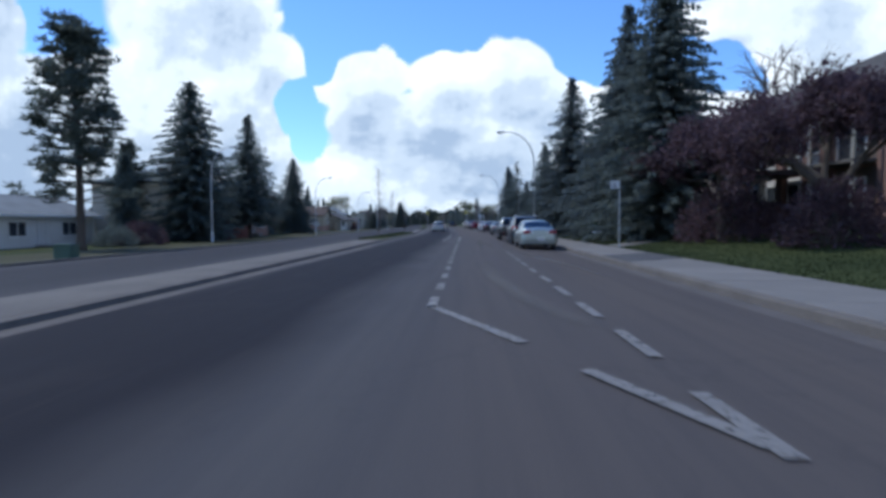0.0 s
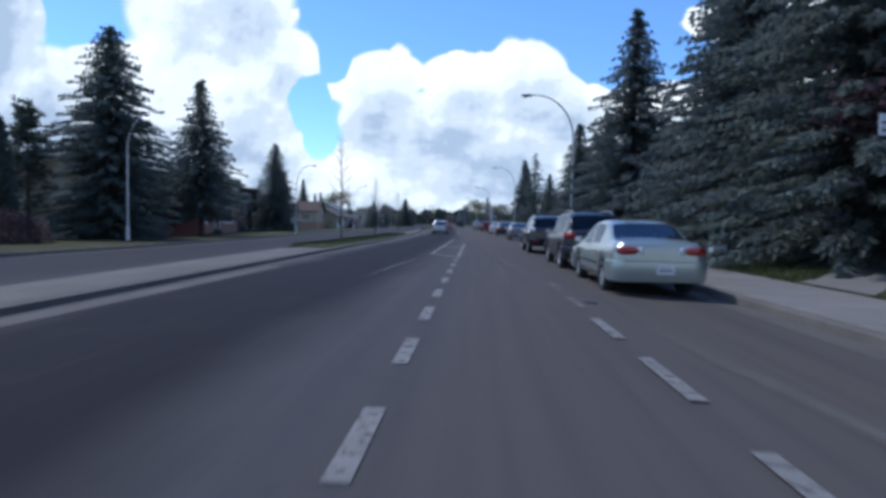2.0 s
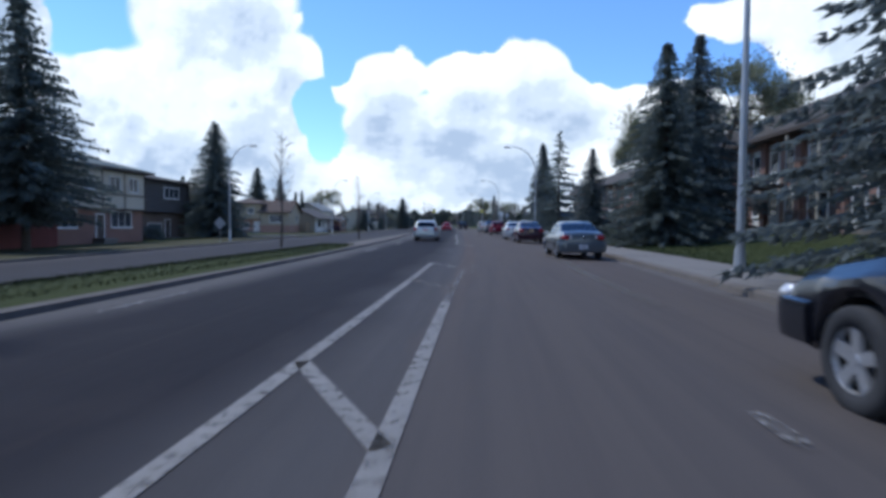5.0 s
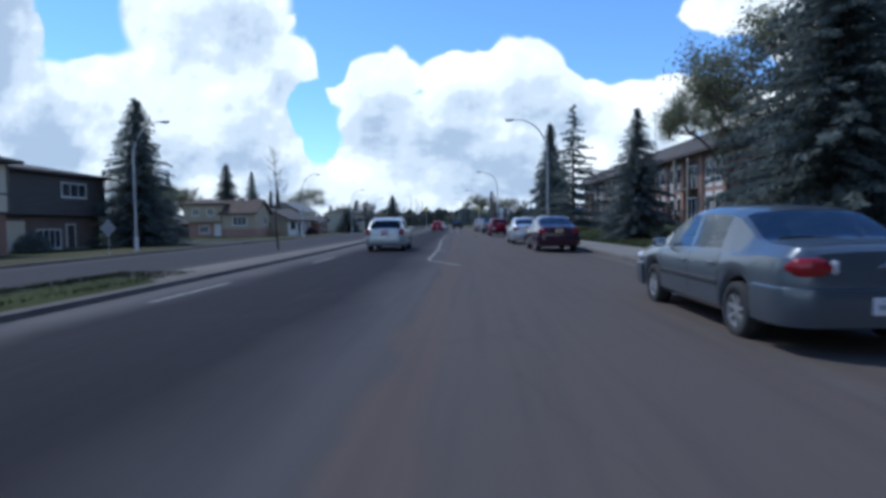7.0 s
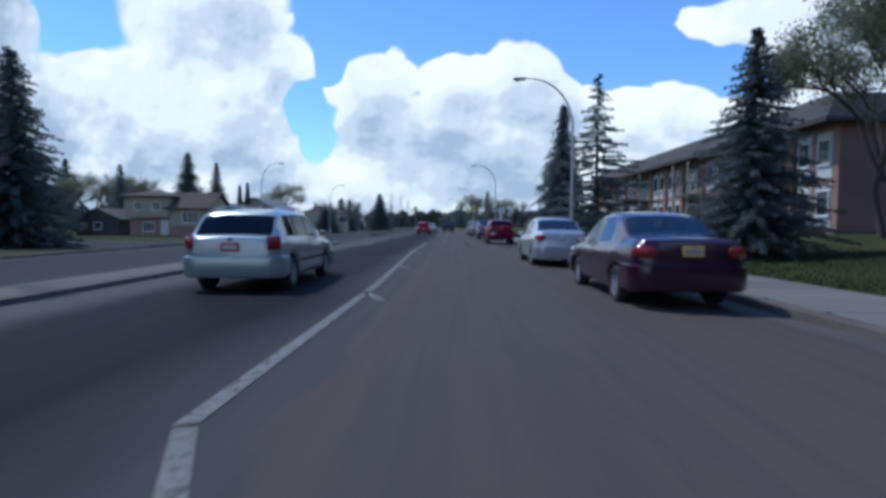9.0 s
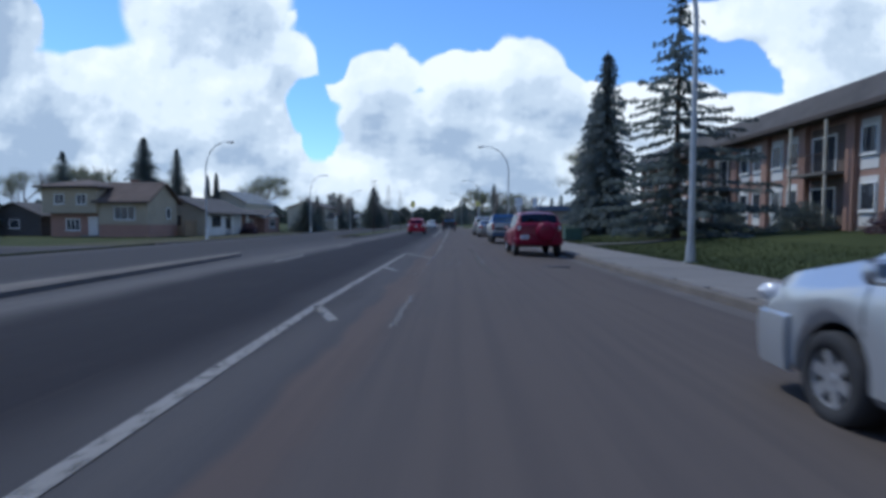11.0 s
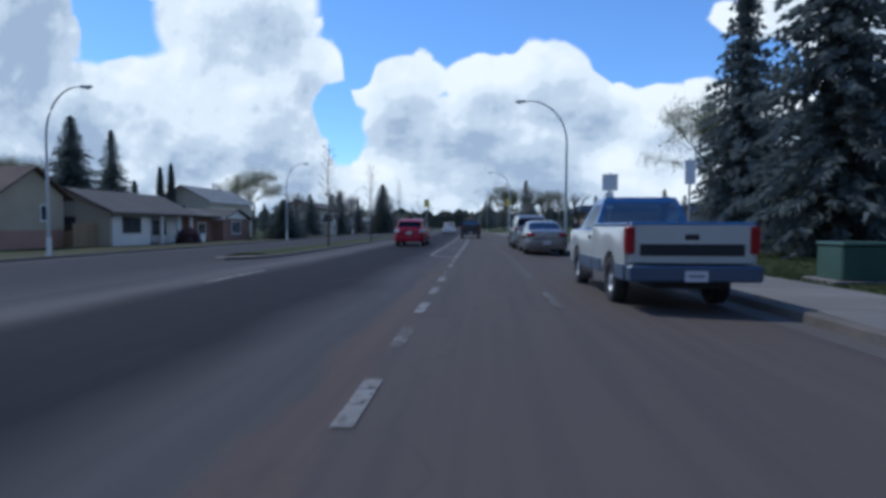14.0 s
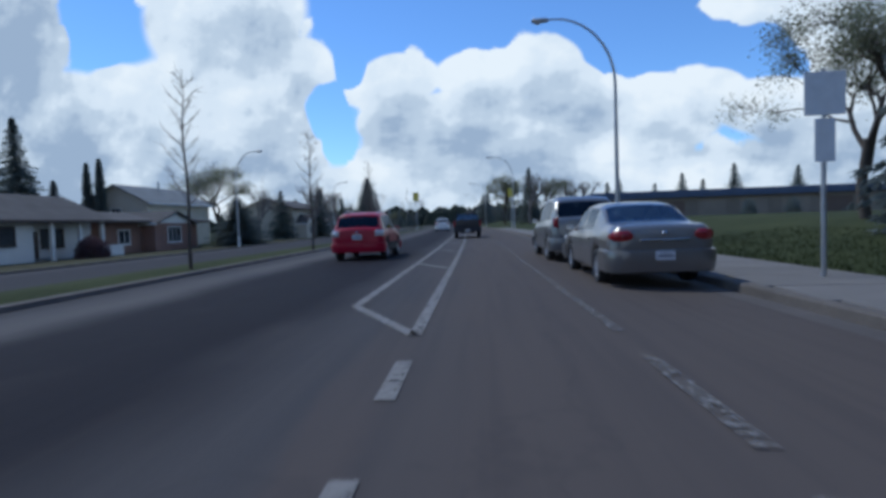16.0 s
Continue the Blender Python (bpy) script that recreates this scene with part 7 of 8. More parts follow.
def hip_roof(parent, x0, x1, y0, y1, z, h, over, mat, fascia="trim_dark"):
    a0, a1, b0, b1 = x0 - over, x1 + over, y0 - over, y1 + over
    m_ = min(a1 - a0, b1 - b0) / 2
    vs = [(a0, b0, z), (a1, b0, z), (a1, b1, z), (a0, b1, z), (a0, b0, z + 0.18), (a1, b0, z + 0.18), (a1, b1, z + 0.18), (a0, b1, z + 0.18)]
    if a1 - a0 > b1 - b0:
        vs += [(a0 + m_, (b0 + b1) / 2, z + h), (a1 - m_, (b0 + b1) / 2, z + h)]
        fs = [(4, 5, 9, 8), (6, 7, 8, 9), (5, 6, 9), (7, 4, 8)]
    else:
        vs += [((a0 + a1) / 2, b0 + m_, z + h), ((a0 + a1) / 2, b1 - m_, z + h)]
        fs = [(5, 6, 9, 8), (7, 4, 8, 9), (4, 5, 8), (6, 7, 9)]
    part("roof", Geo().add(vs, fs + [(0, 3, 2, 1), (0, 1, 5, 4), (1, 2, 6, 5), (2, 3, 7, 6), (3, 0, 4, 7)]), mat, parent)
    part("fascia", Geo().box(a0 - 0.03, a1 + 0.03, b0 - 0.03, b1 + 0.03, z - 0.04, z + 0.13), M[fascia], parent)


def chimney(parent, x, y, z0, z1, mat="brick"):
    c = part("chimney", Geo().box(x - 0.4, x + 0.4, y - 0.3, y + 0.3, z0, z1, 0.02), M[mat], parent)
    part("chimney_cap", Geo().box(x - 0.47, x + 0.47, y - 0.37, y + 0.37, z1, z1 + 0.1, 0.02), M["concrete"], c)


def wall_block(parent, x0, x1, y0, y1, z0, z1, mat, name="wall"):
    return part(name, Geo().box(x0, x1, y0, y1, z0, z1), M[mat], parent)


ZG = -0.70
GH = "houses along the far side"


def house(label, pos, rz):
    return thing("house", label, "house", pos, rz, GH)


# white bungalow behind the pine (front faces the avenue)
h = house("low white bungalow with a grey gable roof", (-37.5, 36, ZG), 90)
wall_block(h, 0, 18, 0, 9, -0.2, 2.9, "stucco_white")
gable_roof(h, 0, 18, 0, 9, 2.9, 1.7, "x", 0.6, M["shingle_grey"], M["stucco_white"], "trim")
for a in (3, 8.5, 14.5):
    window(h, "f", a, 0, 1.0, 1.8, 1.2, 2)
window(h, "l", 4.5, 0, 1.0, 1.5, 1.1, 2)
front_door(h, "f", 11.2, 0, 0.2)
# second white bungalow
h = house("white stucco bungalow with a low grey roof behind cedars", (-43, 54.6, ZG), 90)
wall_block(h, 0, 5.8, 0, 9, -0.2, 3.0, "stucco_white")
gable_roof(h, 0, 5.8, 0, 9, 3.0, 1.3, "x", 0.6, M["shingle_grey"], M["stucco_white"], "trim")
window(h, "f", 2.0, 0, 0.9, 2.0, 1.3, 2)
front_door(h, "f", 4.6, 0, 0.2)
# half-timbered two-storey houses
def timbered(label, y0, y1, lower, wins_low, wins_up, posts, rails_, door_at, pier):
    """Cream upper floor with dark timbers over a plainer ground floor; a hipped grey-green roof."""
    h_ = house(label, (-33.5, y0, ZG), 90)
    w_ = y1 - y0
    wall_block(h_, 0, w_, 0.35, 9, -0.2, 3.0, lower)
    wall_block(h_, 0, w_, 0, 9, 3.0, 6.6, "stucco_cream", "upper_wall")
    hip_roof(h_, 0, w_, 0, 9, 6.6, 1.7, 0.65, M["shingle_green"])
    for x in posts:
        part("timber", Geo().box(x, x + 0.15, -0.03, 0.0, 3.0, 6.6), M["trim_dark"], h_)
    for z in rails_:
        part("timber", Geo().box(0, w_, -0.034, -0.004, z, z + 0.14), M["trim_dark"], h_)
    if pier is not None:
        part("brick_pier", Geo().box(pier, pier + 0.9, -0.4, 0.6, -0.2, 6.6, 0.02), M["brick"], h_)
    for a_, wd in wins_low:
        window(h_, "f", a_, 0.35, 1.45, wd, 1.4, 3)
    for a_, wd in wins_up:
        window(h_, "f", a_, 0, 4.75, wd, 1.25, 2)
    front_door(h_, "f", door_at, 0.35, 0.5, mat="trim_dark")
    part("step", Geo().box(door_at - 0.9, door_at + 0.9, -0.7, 0.34, -0.2, 0.48, 0.02), M["concrete"], h_)
    chimney(h_, w_ * 0.7, 5.5, 7.0, 9.0)
    part("antenna", Geo().tube([(w_ * 0.3, 4, 7.5), (w_ * 0.3, 4, 10.2)], 0.025, 6), M["galv"], h_)
    return h_


timbered("two-storey house with cream walls, a brick pier and a grey-green roof", 61.0, 73.3, "stucco_beige", ((8.9, 2.2), (4.0, 1.8)), ((9.6, 1.3), (3.5, 1.3)), (0.0, 3.4), (3.0,), 6.6, 11.5)
timbered("long two-storey house with cream half-timbered upper floor and brick below", 73.7, 92.2, "brick", ((8.3, 2.6), (15.3, 2.8)), ((10.5, 1.3), (14.0, 1.4), (16.6, 1.3)), (0.0, 3.2, 6.2, 9.4, 12.3, 15.3, 18.3), (3.0, 4.3, 6.45), 12.4, None)
h = house("two-storey house with a dark shingled upper floor and white door glass", (-37.6, 96.6, ZG), 90)
wall_block(h, 0, 11.5, 0.8, 9, -0.2, 3.1, "stucco_brown")
wall_block(h, 0, 11.5, 0, 9, 3.1, 6.7, "siding_dark", "upper_wall")
hip_roof(h, 0, 11.5, 0, 9, 6.7, 1.2, 0.6, M["shingle"])
window(h, "f", 7.2, 0, 4.8, 3.0, 1.2, 3)
window(h, "f", 5.0, 0.8, 0.2, 2.6, 1.6, 4)
front_door(h, "f", 7.6, 0.8, 0.2, mat="trim_dark")
part("panel", Geo().box(0.4, 2.4, 0.74, 0.798, -0.1, 2.6), M["stucco_cream"], h, "pale boarding beside the door glass")
window(h, "l", 4.5, 0, 4.6, 1.2, 1.1, 2)
# corner house, its front to the side street
h = house("split-level corner house of tan siding and orange brick", (-51.4, 148.4, ZG), 0)
wall_block(h, 0, 6.0, 0.7, 7, -0.2, 2.8, "brick_orange")
wall_block(h, -0.5, 6.2, 0, 7, 2.8, 5.8, "stucco_beige", "upper_wall")
hip_roof(h, -0.5, 6.2, 0, 7, 5.8, 1.2, 0.6, M["shingle_brown"])
wall_block(h, 6.2, 12.2, 0.4, 6.6, -0.2, 1.5, "brick_orange", "brick_base")
wall_block(h, 6.2, 12.2, 0.3, 6.6, 1.5, 4.4, "stucco_beige")
gable_roof(h, 6.2, 12.2, 0.3, 6.6, 4.4, 2.1, "x", 0.55, M["shingle_brown"], M["stucco_beige"])
window(h, "f", 1.7, 0, 3.9, 1.1, 1.1, 2)
window(h, "f", 4.4, 0, 3.9, 1.1, 1.1, 2)
window(h, "f", 2.8, 0.7, 0.8, 1.6, 1.3, 3)
window(h, "f", 9.4, 0.3, 2.1, 2.4, 1.5, 3)
window(h, "b", 4.6, 12.2, 2.3, 0.8, 1.2, 1)
front_door(h, "f", 5.3, 0.7, 0.25)
chimney(h, 8.0, 4.5, 5.0, 7.0)
h = house("grey garage beside the corner house", (-62, 152, ZG), 0)
wall_block(h, 0, 7, 0, 7, -0.2, 2.6, "siding_dark")
gable_roof(h, 0, 7, 0, 7, 2.6, 1.5, "y", 0.5, M["shingle"], M["siding_dark"])
window(h, "f", 3.5, 0, 1.0, 1.2, 1.0, 1)
# white bungalow with a tan gable end and a porch
h = house("white stucco bungalow with a tan gable end and dark roof", (-36.4, 157.0, ZG), 90)
wall_block(h, 0, 12.6, 1.0, 8, -0.2, 3.2, "stucco_white")
wall_block(h, 0.2, 5.6, 0, 1.0, -0.2, 3.2, "stucco_white", "bay_wall")
part("gable_cladding", Geo().box(-0.05, -0.003, 0.05, 8, -0.2, 3.2), M["stucco_beige"], h, "tan stucco of the gable end")
gable_roof(h, 0, 12.6, -0.2, 8, 3.2, 1.9, "x", 0.6, M["shingle"], M["stucco_beige"])
window(h, "f", 2.8, 0, 1.3, 2.4, 1.3, 2, "trim_dark")
window(h, "f", 8.4, 1.0, 1.0, 2.2, 1.4, 2, "trim_dark")
window(h, "l", 4.0, -0.05, 1.5, 1.2, 1.1, 1, "trim_dark")
front_door(h, "f", 6.6, 1.0, 0.2, mat="trim_dark")
for x in (7.0, 9.8, 12.3):
    part("porch_post", Geo().box(x - 0.14, x + 0.14, -0.4, -0.12, -0.2, 3.25, 0.02), M["trim"], h)
# brick-fronted house with grey upper roof
h = house("house with a red brick front, white gable trim and grey roofs", (-37.0, 171.6, ZG), 90)
wall_block(h, 0, 15, 0.6, 10, -0.2, 2.9, "brick")
wall_block(h, 5, 11.5, -0.8, 0.6, -0.2, 2.8, "brick", "bay_wall")
hip_roof(h, 0, 15, 0.2, 9, 2.9, 1.2, 0.7, M["shingle"])
gable_roof(h, 5, 11.5, -0.9, 4, 2.8, 1.1, "y", 0.4, M["shingle"], M["trim"], "trim")
window(h, "f", 8.2, -0.8, 0.9, 2.2, 1.5, 3)
window(h, "f", 2.4, 0.6, 0.9, 1.5, 1.3, 2)
front_door(h, "f", 13, 0.6, 0.2)
h = house("two-storey house with pale siding and a grey gable roof set back", (-44.5, 188.0, ZG), 90)
wall_block(h, 0, 14, 0, 8, -0.2, 5.6, "stucco_cream")
gable_roof(h, 0, 14, 0, 8, 5.6, 2.1, "x", 0.5, M["shingle_grey"], M["stucco_cream"], "trim")
part("roof_vent", Geo().tube([(7, 3, 6.5), (7, 3, 8.6)], 0.12, 8), M["galv"], h)
window(h, "l", 4, 0, 3.8, 1.2, 1.1, 2)
# cream house with a small gabled porch
h = house("cream two-storey house with a gabled entrance porch", (-36.5, 214, ZG), 90)
wall_block(h, 0, 14, 0, 9, -0.2, 5.2, "stucco_cream")
gable_roof(h, 0, 14, 0, 9, 5.2, 1.5, "x", 0.6, M["shingle"], M["stucco_cream"])
wall_block(h, 1.2, 4.4, -1.8, 0, -0.2, 2.7, "stucco_cream", "porch_wall")
gable_roof(h, 1.2, 4.4, -1.8, 0.2, 2.7, 1.2, "y", 0.3, M["shingle"], M["trim"], "trim")
window(h, "f", 2.8, -1.8, 0.9, 0.9, 1.2, 1)
for a in (3.5, 7.5, 11.5):
    window(h, "f", a, 0, 3.3, 1.3, 1.2, 2)
window(h, "f", 9.6, 0, 0.8, 2.2, 1.4, 3)
for k, (y, m1, m2) in enumerate(((232, "stucco_beige", "shingle_brown"), (249, "stucco_white", "shingle"), (268, "brick_orange", "shingle_brown"), (288, "stucco_cream", "shingle_grey"))):
    h = house("bungalow in the row far along the avenue", (-39.5 + cen(y) - cen(215), y, ZG), 92)
    wall_block(h, 0, 13, 0, 9, -0.2, 3.0, m1)
    gable_roof(h, 0, 13, 0, 9, 3.0, 1.9, "xy"[k % 2], 0.6, M[m2], M[m1])
    for a in (2.5, 6.5, 10.5):
        window(h, "f", a, 0, 1.0, 1.8, 1.2, 2)

# fences
def fence(label, x, y0, y1, z, h_, mat, step=0.16):
    e = thing("fence", label, "fence", (x, y0, z), 90)
    n = int((y1 - y0) / step)
    bd = Geo().box(0.005, step - 0.012, -0.012, 0.012, 0.05, h_, 0.006).mesh("board")
    fix_normals(bd)
    bd.materials.append(M[mat])
    for k in range(n):
        o = new("board", bd)
        o.parent = e
        o.matrix_local = Matrix.Translation((k * step, 0, 0.02 * math.sin(k * 1.7)))
    for k in range(int((y1 - y0) / 2.4) + 1):
        part("post", Geo().box(k * 2.4 - 0.05, k * 2.4 + 0.05, 0.02, 0.12, -0.1, h_ + 0.05, 0.01), M[mat], e)
    for zz in (0.35, h_ - 0.3):
        part("rail", Geo().box(0, y1 - y0, 0.013, 0.05, zz, zz + 0.09), M[mat], e)


fence("dark red stained board fence between house and verge", -31.6, 70.5, 78.5, -0.68, 1.85, "fence_red")
fence("tan board fence beside the white bungalow", -37.6, 154.2, 156.9, -0.68, 2.0, "fence_tan")
fence("white picket fence before the porch house", -35.2, 168.2, 170.6, -0.68, 0.95, "trim", 0.2)


# ---------- apartments ----------
def apartments(label, x, y0, y1, brick, roof, bays, turn=0.0):
    """A long two-storey block: brick piers, stacked white-panelled windows, balconies before dark wall sheets, a deep
    dark mansard roof.
    """
    e = thing("apartment_building", label, "apartment building", (x, y1, 0.86), -90 + turn, "apartment buildings")
    Lx, fh, D = y1 - y0, 2.85, 14.0
    floors = 2
    Ht = floors * fh + 0.35
    wall_block(e, 0, Lx, 0, D, -0.6, Ht, brick)
    part("plinth", Geo().box(-0.06, Lx + 0.06, -0.07, D + 0.06, -0.6, 0.18, 0.01), M["concrete"], e, "pale concrete foot of the wall")
    # mansard: a steep shingled band over a soffit, then a low hip
    z0, z1 = Ht - 0.05, Ht + 1.55
    vs = [(-0.7, -1.2, z0), (Lx + 0.7, -1.2, z0), (Lx + 0.7, D + 0.7, z0), (-0.7, D + 0.7, z0), (-0.65, -1.15, z0 + 0.22), (Lx + 0.65, -1.15, z0 + 0.22), (Lx + 0.65, D + 0.65, z0 + 0.22), (-0.65, D + 0.65, z0 + 0.22),
          (0.1, -0.2, z1), (Lx - 0.1, -0.2, z1), (Lx - 0.1, D - 0.3, z1), (0.1, D - 0.3, z1), (4, D / 2, z1 + 0.7), (Lx - 4, D / 2, z1 + 0.7)]
    part("roof", Geo().add(vs, [(0, 3, 2, 1), (0, 1, 5, 4), (1, 2, 6, 5), (2, 3, 7, 6), (3, 0, 4, 7), (4, 5, 9, 8), (5, 6, 10, 9), (6, 7, 11, 10), (7, 4, 8, 11), (8, 9, 13, 12), (10, 11, 12, 13), (9, 10, 13), (11, 8, 12)]), M[roof], e, "dark shingled mansard roof")
    part("fascia", Geo().box(-0.74, Lx + 0.74, -1.24, -1.19, z0 - 0.06, z0 + 0.2, 0.01), M["trim_dark"], e)
    bw = Lx / bays
    for b_ in range(bays):
        c = (b_ + 0.5) * bw
        part("pier", Geo().box(b_ * bw - 0.32, b_ * bw + 0.32, -0.28, -0.001, -0.4, Ht - 0.05, 0.015), M[brick], e)
        for f in range(floors):
            z = f * fh + 0.2
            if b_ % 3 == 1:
                # flat dark brown sheet laid on the brick; the wall is not set back
                part("recess", Geo().box(c - bw * 0.36, c + bw * 0.36, -0.02, -0.002, z, z + fh - 0.25), M["stucco_brown"], e, "dark brown sheet on the wall behind the balcony")
                bal = part("balcony", Geo().box(c - bw * 0.40, c + bw * 0.40, -1.25, -0.021, z - 0.10, z + 0.06, 0.01), M["concrete"], e)
                part("balcony_rail", Geo().box(c - bw * 0.40, c + bw * 0.40, -1.24, -1.18, z + 1.0, z + 1.06), M["trim_dark"], bal)
                for k in range(18):
                    xx = c - bw * 0.39 + bw * 0.78 * k / 17
                    part("baluster", Geo().box(xx - 0.012, xx + 0.012, -1.222, -1.198, z + 0.06, z + 1.0), M["trim_dark"], bal)
                for xx in (c - bw * 0.40, c + bw * 0.40 - 0.12):
                    part("balcony_post", Geo().box(xx, xx + 0.12, -1.24, -1.12, z + 0.06, z + fh - 0.1, 0.01), M["stucco_cream"], bal)
                window(e, "f", c - 0.3, -0.02, z + 0.08, 1.9, 2.0, 2, "trim")
            else:
                for q in (-0.22, 0.22):
                    xx = c + q * bw
                    part("panel", Geo().box(xx - 0.62, xx + 0.62, -0.03, -0.002, z + 0.05, z + fh - 0.3), M["stucco_white"], e, "white panel above and below the window")
                    window(e, "f", xx, -0.03, z + 0.85, 0.95, 1.3, 1)
    ce = Lx * 0.36
    can = part("canopy", Geo().box(ce - 1.9, ce + 1.9, -2.7, -0.29, 2.75, 3.05, 0.02), M["trim_dark"], e, "dark entrance canopy")
    for xx in (ce - 1.6, ce + 1.3):
        part("canopy_post", Geo().box(xx, xx + 0.3, -2.6, -2.3, -0.4, 2.75, 0.02), M["stucco_cream"], can, "cream canopy post")
    for yy in (3.5, 9.0):
        for f in range(floors):
            window(e, "b", yy, Lx, f * fh + 1.05, 1.2, 1.2, 2)
    return e


apartments("dark brick walk-up apartment block with balconies and a heavy roof", 18.0, 9, 45, "brick", "shingle", 9)
apartments("brick apartment block behind spruces with pale panels", 19.0, 54, 92, "brick", "shingle", 9)
apartments("orange brick apartment block with white panels and a heavy dark roof", 17.2, 100.5, 148, "brick_orange", "shingle", 12, 2.4)

# school beyond the field
sc = thing("school_building", "long low school building with a blue roof band", "school", (16, 236, 0.1), 0)
wall_block(sc, 0, 110, 0, 18, -0.3, 4.3, "school_wall")
for k in range(14):
    part("wall_panel", Geo().box(4 + 7.5 * k, 9 + 7.5 * k, -0.06, -0.004, 0.2, 3.6, 0.01), M["stucco_brown" if k % 4 == 1 else "school_panel"], sc)
part("roof_band", Geo().box(-0.8, 110.8, -0.8, 18.8, 4.3, 5.7, 0.05), M["school_blue"], sc)
# paths from the pavement to the apartments
PATHS = []


def lawn_path(y, edges, label):
    """A concrete path over the rising lawn; edges: (across, near side, far side) along it, from y."""
    g = Geo()
    for (u0, a0, b0), (u1, a1, b1) in zip(edges, edges[1:]):
        z0, z1 = rise(u0) + 0.02 + drop(9), rise(u1) + 0.02 + drop(9)
        x0, x1 = u0 + cen(y), u1 + cen(y)
        g.add([(x0, y + a0, z0), (x1, y + a1, z1), (x1, y + b1, z1), (x0, y + b0, z0), (x0, y + a0, z0 - 0.1), (x1, y + a1, z1 - 0.1), (x1, y + b1, z1 - 0.1), (x0, y + b0, z0 - 0.1)],
              [(0, 1, 2, 3), (0, 4, 5, 1), (3, 2, 6, 7)])
    tagged(part("garden_path", g, M["concrete"]), label, "path", kind="structure")
    PATHS.append((y, edges))


def rise(u):
    return 0.15 + 0.0349 * (u - 6.85) if u < 10 else 0.26 + 0.09 * (u - 10) if u < 14 else 0.62 + 0.0867 * (u - 14)


lawn_path(116.0, [(6.9, -0.7, 0.7), (10, -0.3, 1.1), (14, 0.8, 2.2), (17, 1.6, 3.0)], "narrow concrete path across the lawn")
lawn_path(26.2, [(6.9, 0.0, 2.3), (7.5, 0.6, 2.7), (9.4, 3.0, 5.0), (10, 3.8, 5.8), (14, 8.6, 10.4), (17, 11.0, 12.8)], "pale concrete path slanting from the bus stop across the lawn")
# asphalt laid across the pavement
g = Geo()
g.add([at(u, y, z) for u, y, z in ((CURB + 0.16, 16.7, 0.146), (6.72, 18.2, 0.148), (6.72, 21.6, 0.148), (CURB + 0.16, 19.8, 0.146), (CURB + 0.16, 16.7, 0.12), (6.72, 18.2, 0.12), (6.72, 21.6, 0.12), (CURB + 0.16, 19.8, 0.12))],
      [(0, 1, 2, 3), (0, 4, 5, 1), (1, 5, 6, 2), (2, 6, 7, 3), (3, 7, 4, 0)])
tagged(part("pavement_patch", g, M["patch"]), "dark asphalt patch laid across the pavement", "pavement", kind="structure")
# tarred cracks in the carriageway
for pts, w in (([(-2.05, 15.56), (-1.5, 15.42), (-1.0, 15.46), (-0.62, 15.38)], 0.045), ([(-2.0, 31.95), (-1.75, 31.78), (-1.48, 31.82)], 0.03), ([(-1.95, 33.1), (-2.02, 32.2), (-2.25, 30.6), (-2.3, 29.2)], 0.035)):
    mark("tar_seam", pts, w, "thin dark tarred crack in the asphalt", "tar")


def sand(pts, width, label):
    """A soft-edged streak of dry sand lying on the asphalt."""
    vs, fs, uvs = [], [], []
    fine_pts = []
    for (u0, y0), (u1, y1) in zip(pts, pts[1:]):
        k = max(2, int(abs(y1 - y0) / 1.5))
        fine_pts += [(lerp(u0, u1, i / k), lerp(y0, y1, i / k)) for i in range(k)]
    fine_pts.append(pts[-1])
    n = len(fine_pts)
    for i, (u, y) in enumerate(fine_pts):
        a, b = Vector(fine_pts[max(i - 1, 0)]), Vector(fine_pts[min(i + 1, n - 1)])
        d = (b - a).normalized()
        for s in (-1, 0, 1):
            vs.append(at(u + d.y * s * width / 2, y - d.x * s * width / 2, 0.0125))
            uvs.append((s, i / (n - 1) * 2 - 1))
    for i in range(n - 1):
        for k in range(2):
            o = i * 3 + k
            fs.append((o, o + 1, o + 4, o + 3))
    me = bpy.data.meshes.new("sand_streak")
    me.from_pydata(vs, [], fs)
    lay = me.uv_layers.new(name="UVMap")
    for lo in me.loops:
        lay.data[lo.index].uv = uvs[lo.vertex_index]
    me.materials.append(M["sand"])
    tagged(new("sand_streak", me), label, "sand", kind="stuff")


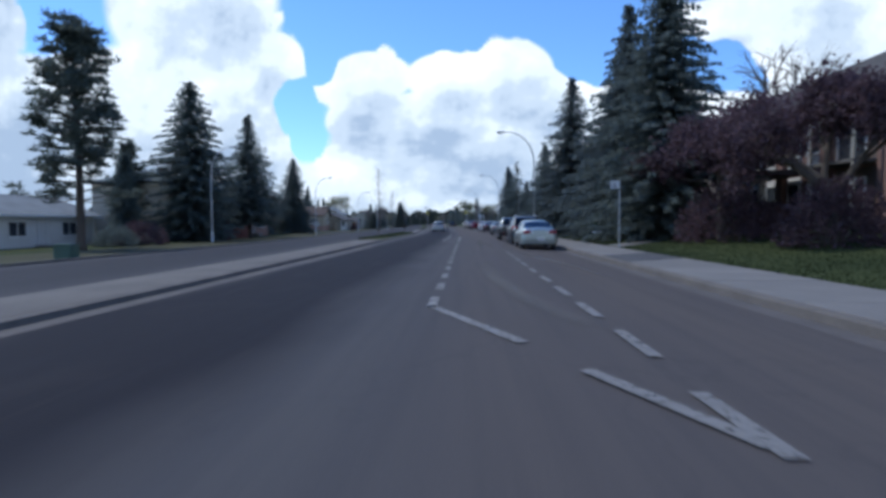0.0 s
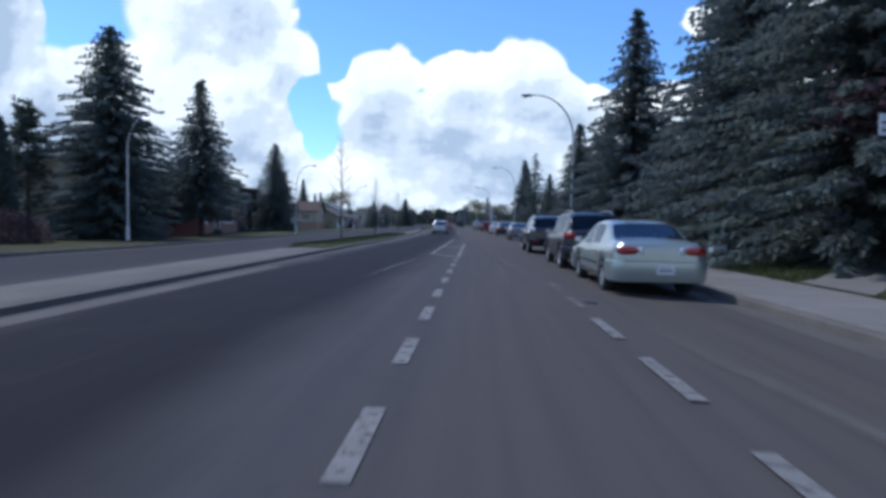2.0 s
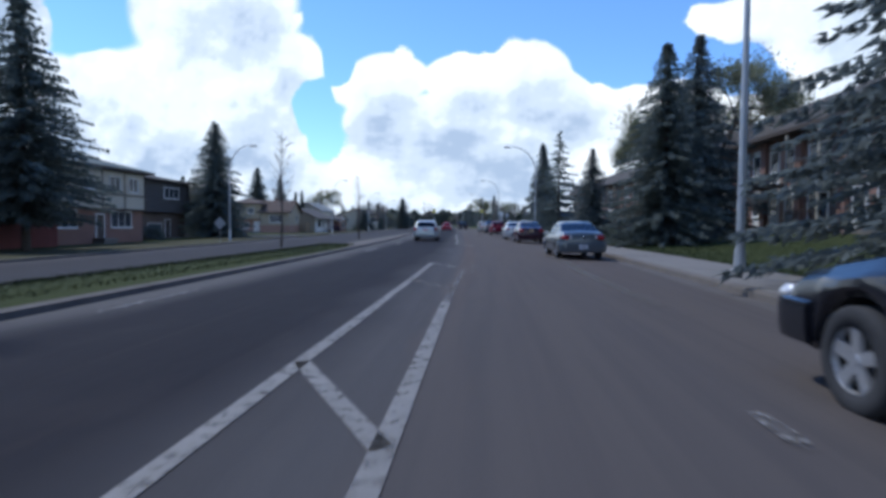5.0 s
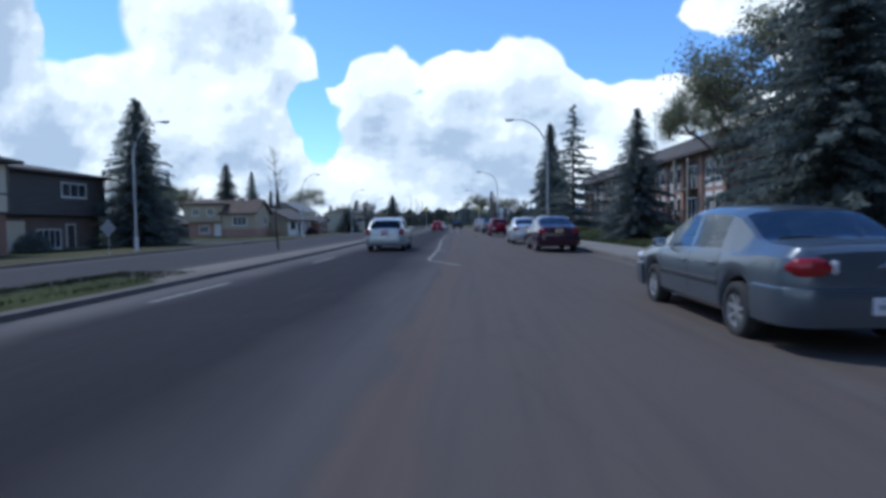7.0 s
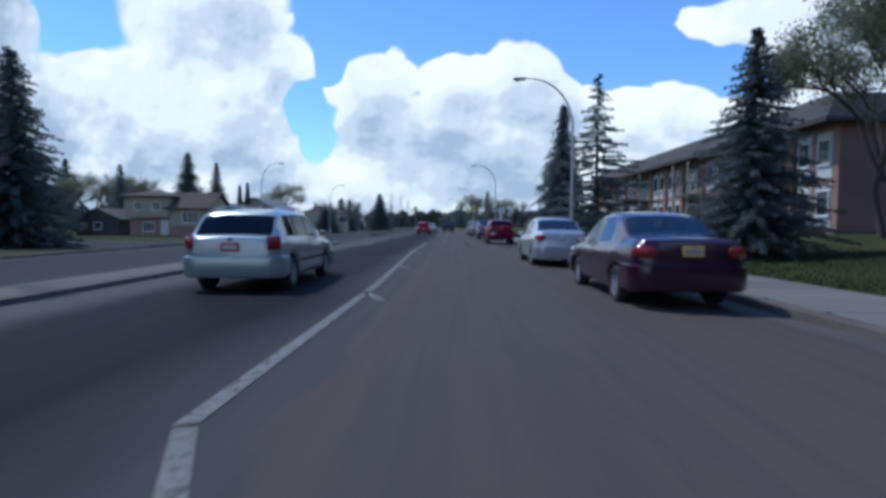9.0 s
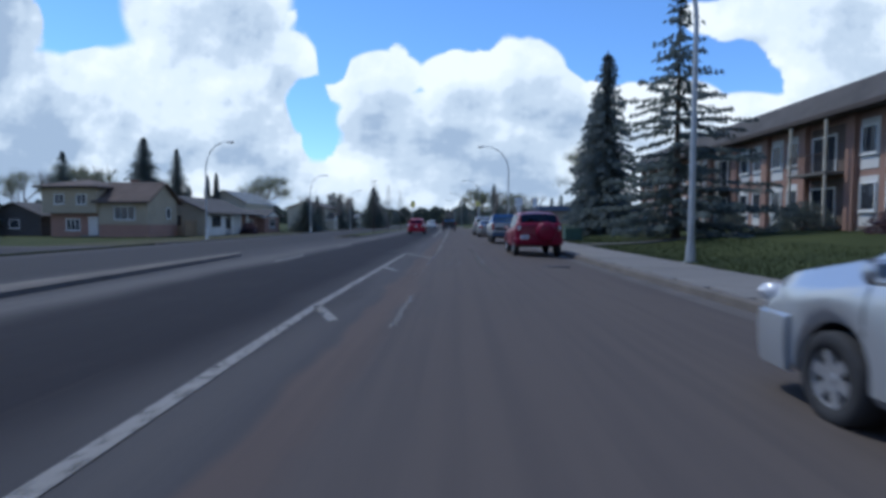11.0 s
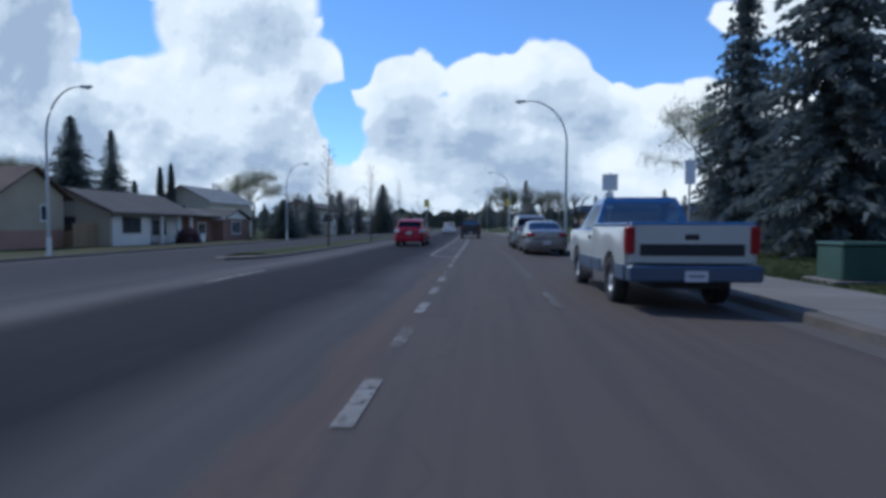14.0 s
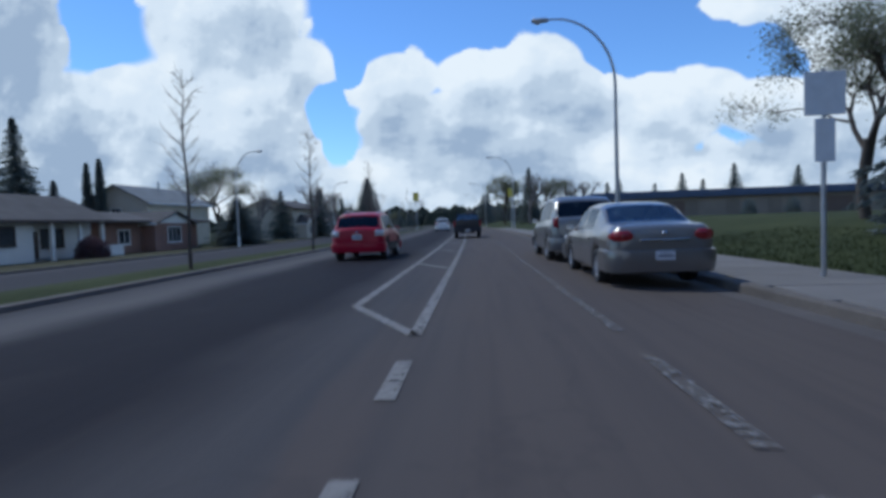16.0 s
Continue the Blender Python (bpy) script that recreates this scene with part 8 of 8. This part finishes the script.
sand([(2.0, 23.5), (2.2, 21.3), (2.45, 19.3), (2.75, 17.3), (2.95, 15.6), (3.1, 13.0)], 0.34, "pale streak of dry sand in the parking lane")
sand([(0.35, 17.5), (0.5, 12.0), (0.9, 8.4), (1.35, 6.5)], 0.55, "pale streak of dry sand across the cycle lane")
sand([(0.55, 40.0), (0.7, 36.0), (0.74, 33.5), (0.95, 32.0), (1.1, 30.0), (1.15, 26.0)], 0.22, "pale streak of dry sand in the cycle lane")
sand([(0.45, 36.0), (0.5, 32.0), (0.6, 29.5), (0.5, 25.0)], 0.18, "pale streak of dry sand in the cycle lane")
sand([(-2.05, 35.5), (-2.1, 33.5), (-2.3, 30.5), (-2.4, 27.5)], 0.26, "pale streak of dry sand beside the wheel track")
sand([(2.3, 62.0), (2.5, 58.0), (2.3, 54.0), (2.4, 48.0)], 0.40, "pale streak of dry sand in the parking lane")
sand([(0.9, 112.0), (1.1, 108.0), (1.05, 104.0), (1.2, 98.0)], 0.30, "pale streak of dry sand in the cycle lane")


# blades of grass on the lawn beside the pavement and on the median
def turf(name, label, u0, u1, y0, y1, n, zf, seed, hgt=0.07):
    rng = np.random.default_rng(seed)
    y = rng.uniform(y0, y1, n)
    u = u0 + (u1 - u0) * rng.random(n) ** 1.5
    x = u + np.array([cen(v) + kerb_shift(5.0, v) * (u0 > 0) for v in y])
    z = np.array([zf(a) for a in u])
    for py_, ed in PATHS if u0 > 0 else ():
        us = [e_[0] for e_ in ed]
        on_path = (y - py_ > np.interp(u, us, [e_[1] for e_ in ed]) - 0.05) & (y - py_ < np.interp(u, us, [e_[2] for e_ in ed]) + 0.05)
        z = np.where(on_path, z - 0.3, z)
    a = rng.uniform(0, 6.283, n)
    h = rng.uniform(0.5, 1.2, n) * hgt
    w = 0.012
    z = z + np.array([drop(a_) for a_ in u])
    b0 = np.stack([x - w * np.cos(a), y - w * np.sin(a), z - 0.01], 1)
    b1 = np.stack([x + w * np.cos(a), y + w * np.sin(a), z - 0.01], 1)
    t = np.stack([x + rng.normal(0, 0.03, n), y + rng.normal(0, 0.03, n), z + h], 1)
    ob = new(name, tri_mesh(name, np.stack([b0, b1, t], 1), M["blade"]))
    tagged(ob, label, "grass", kind="stuff")


def lawn_z(u):
    return 0.15 + 0.0349 * (u - 6.85) if u < 10 else 0.26 + 0.09 * (u - 10)


turf("lawn_grass", "short green grass of the lawn beside the pavement", 6.78, 13.5, 3, 150, 90000, lawn_z, 3)
turf("median_grass", "short green grass on the median", -7.9, -6.3, 39, 67, 12000, lambda u: 0.17, 4)
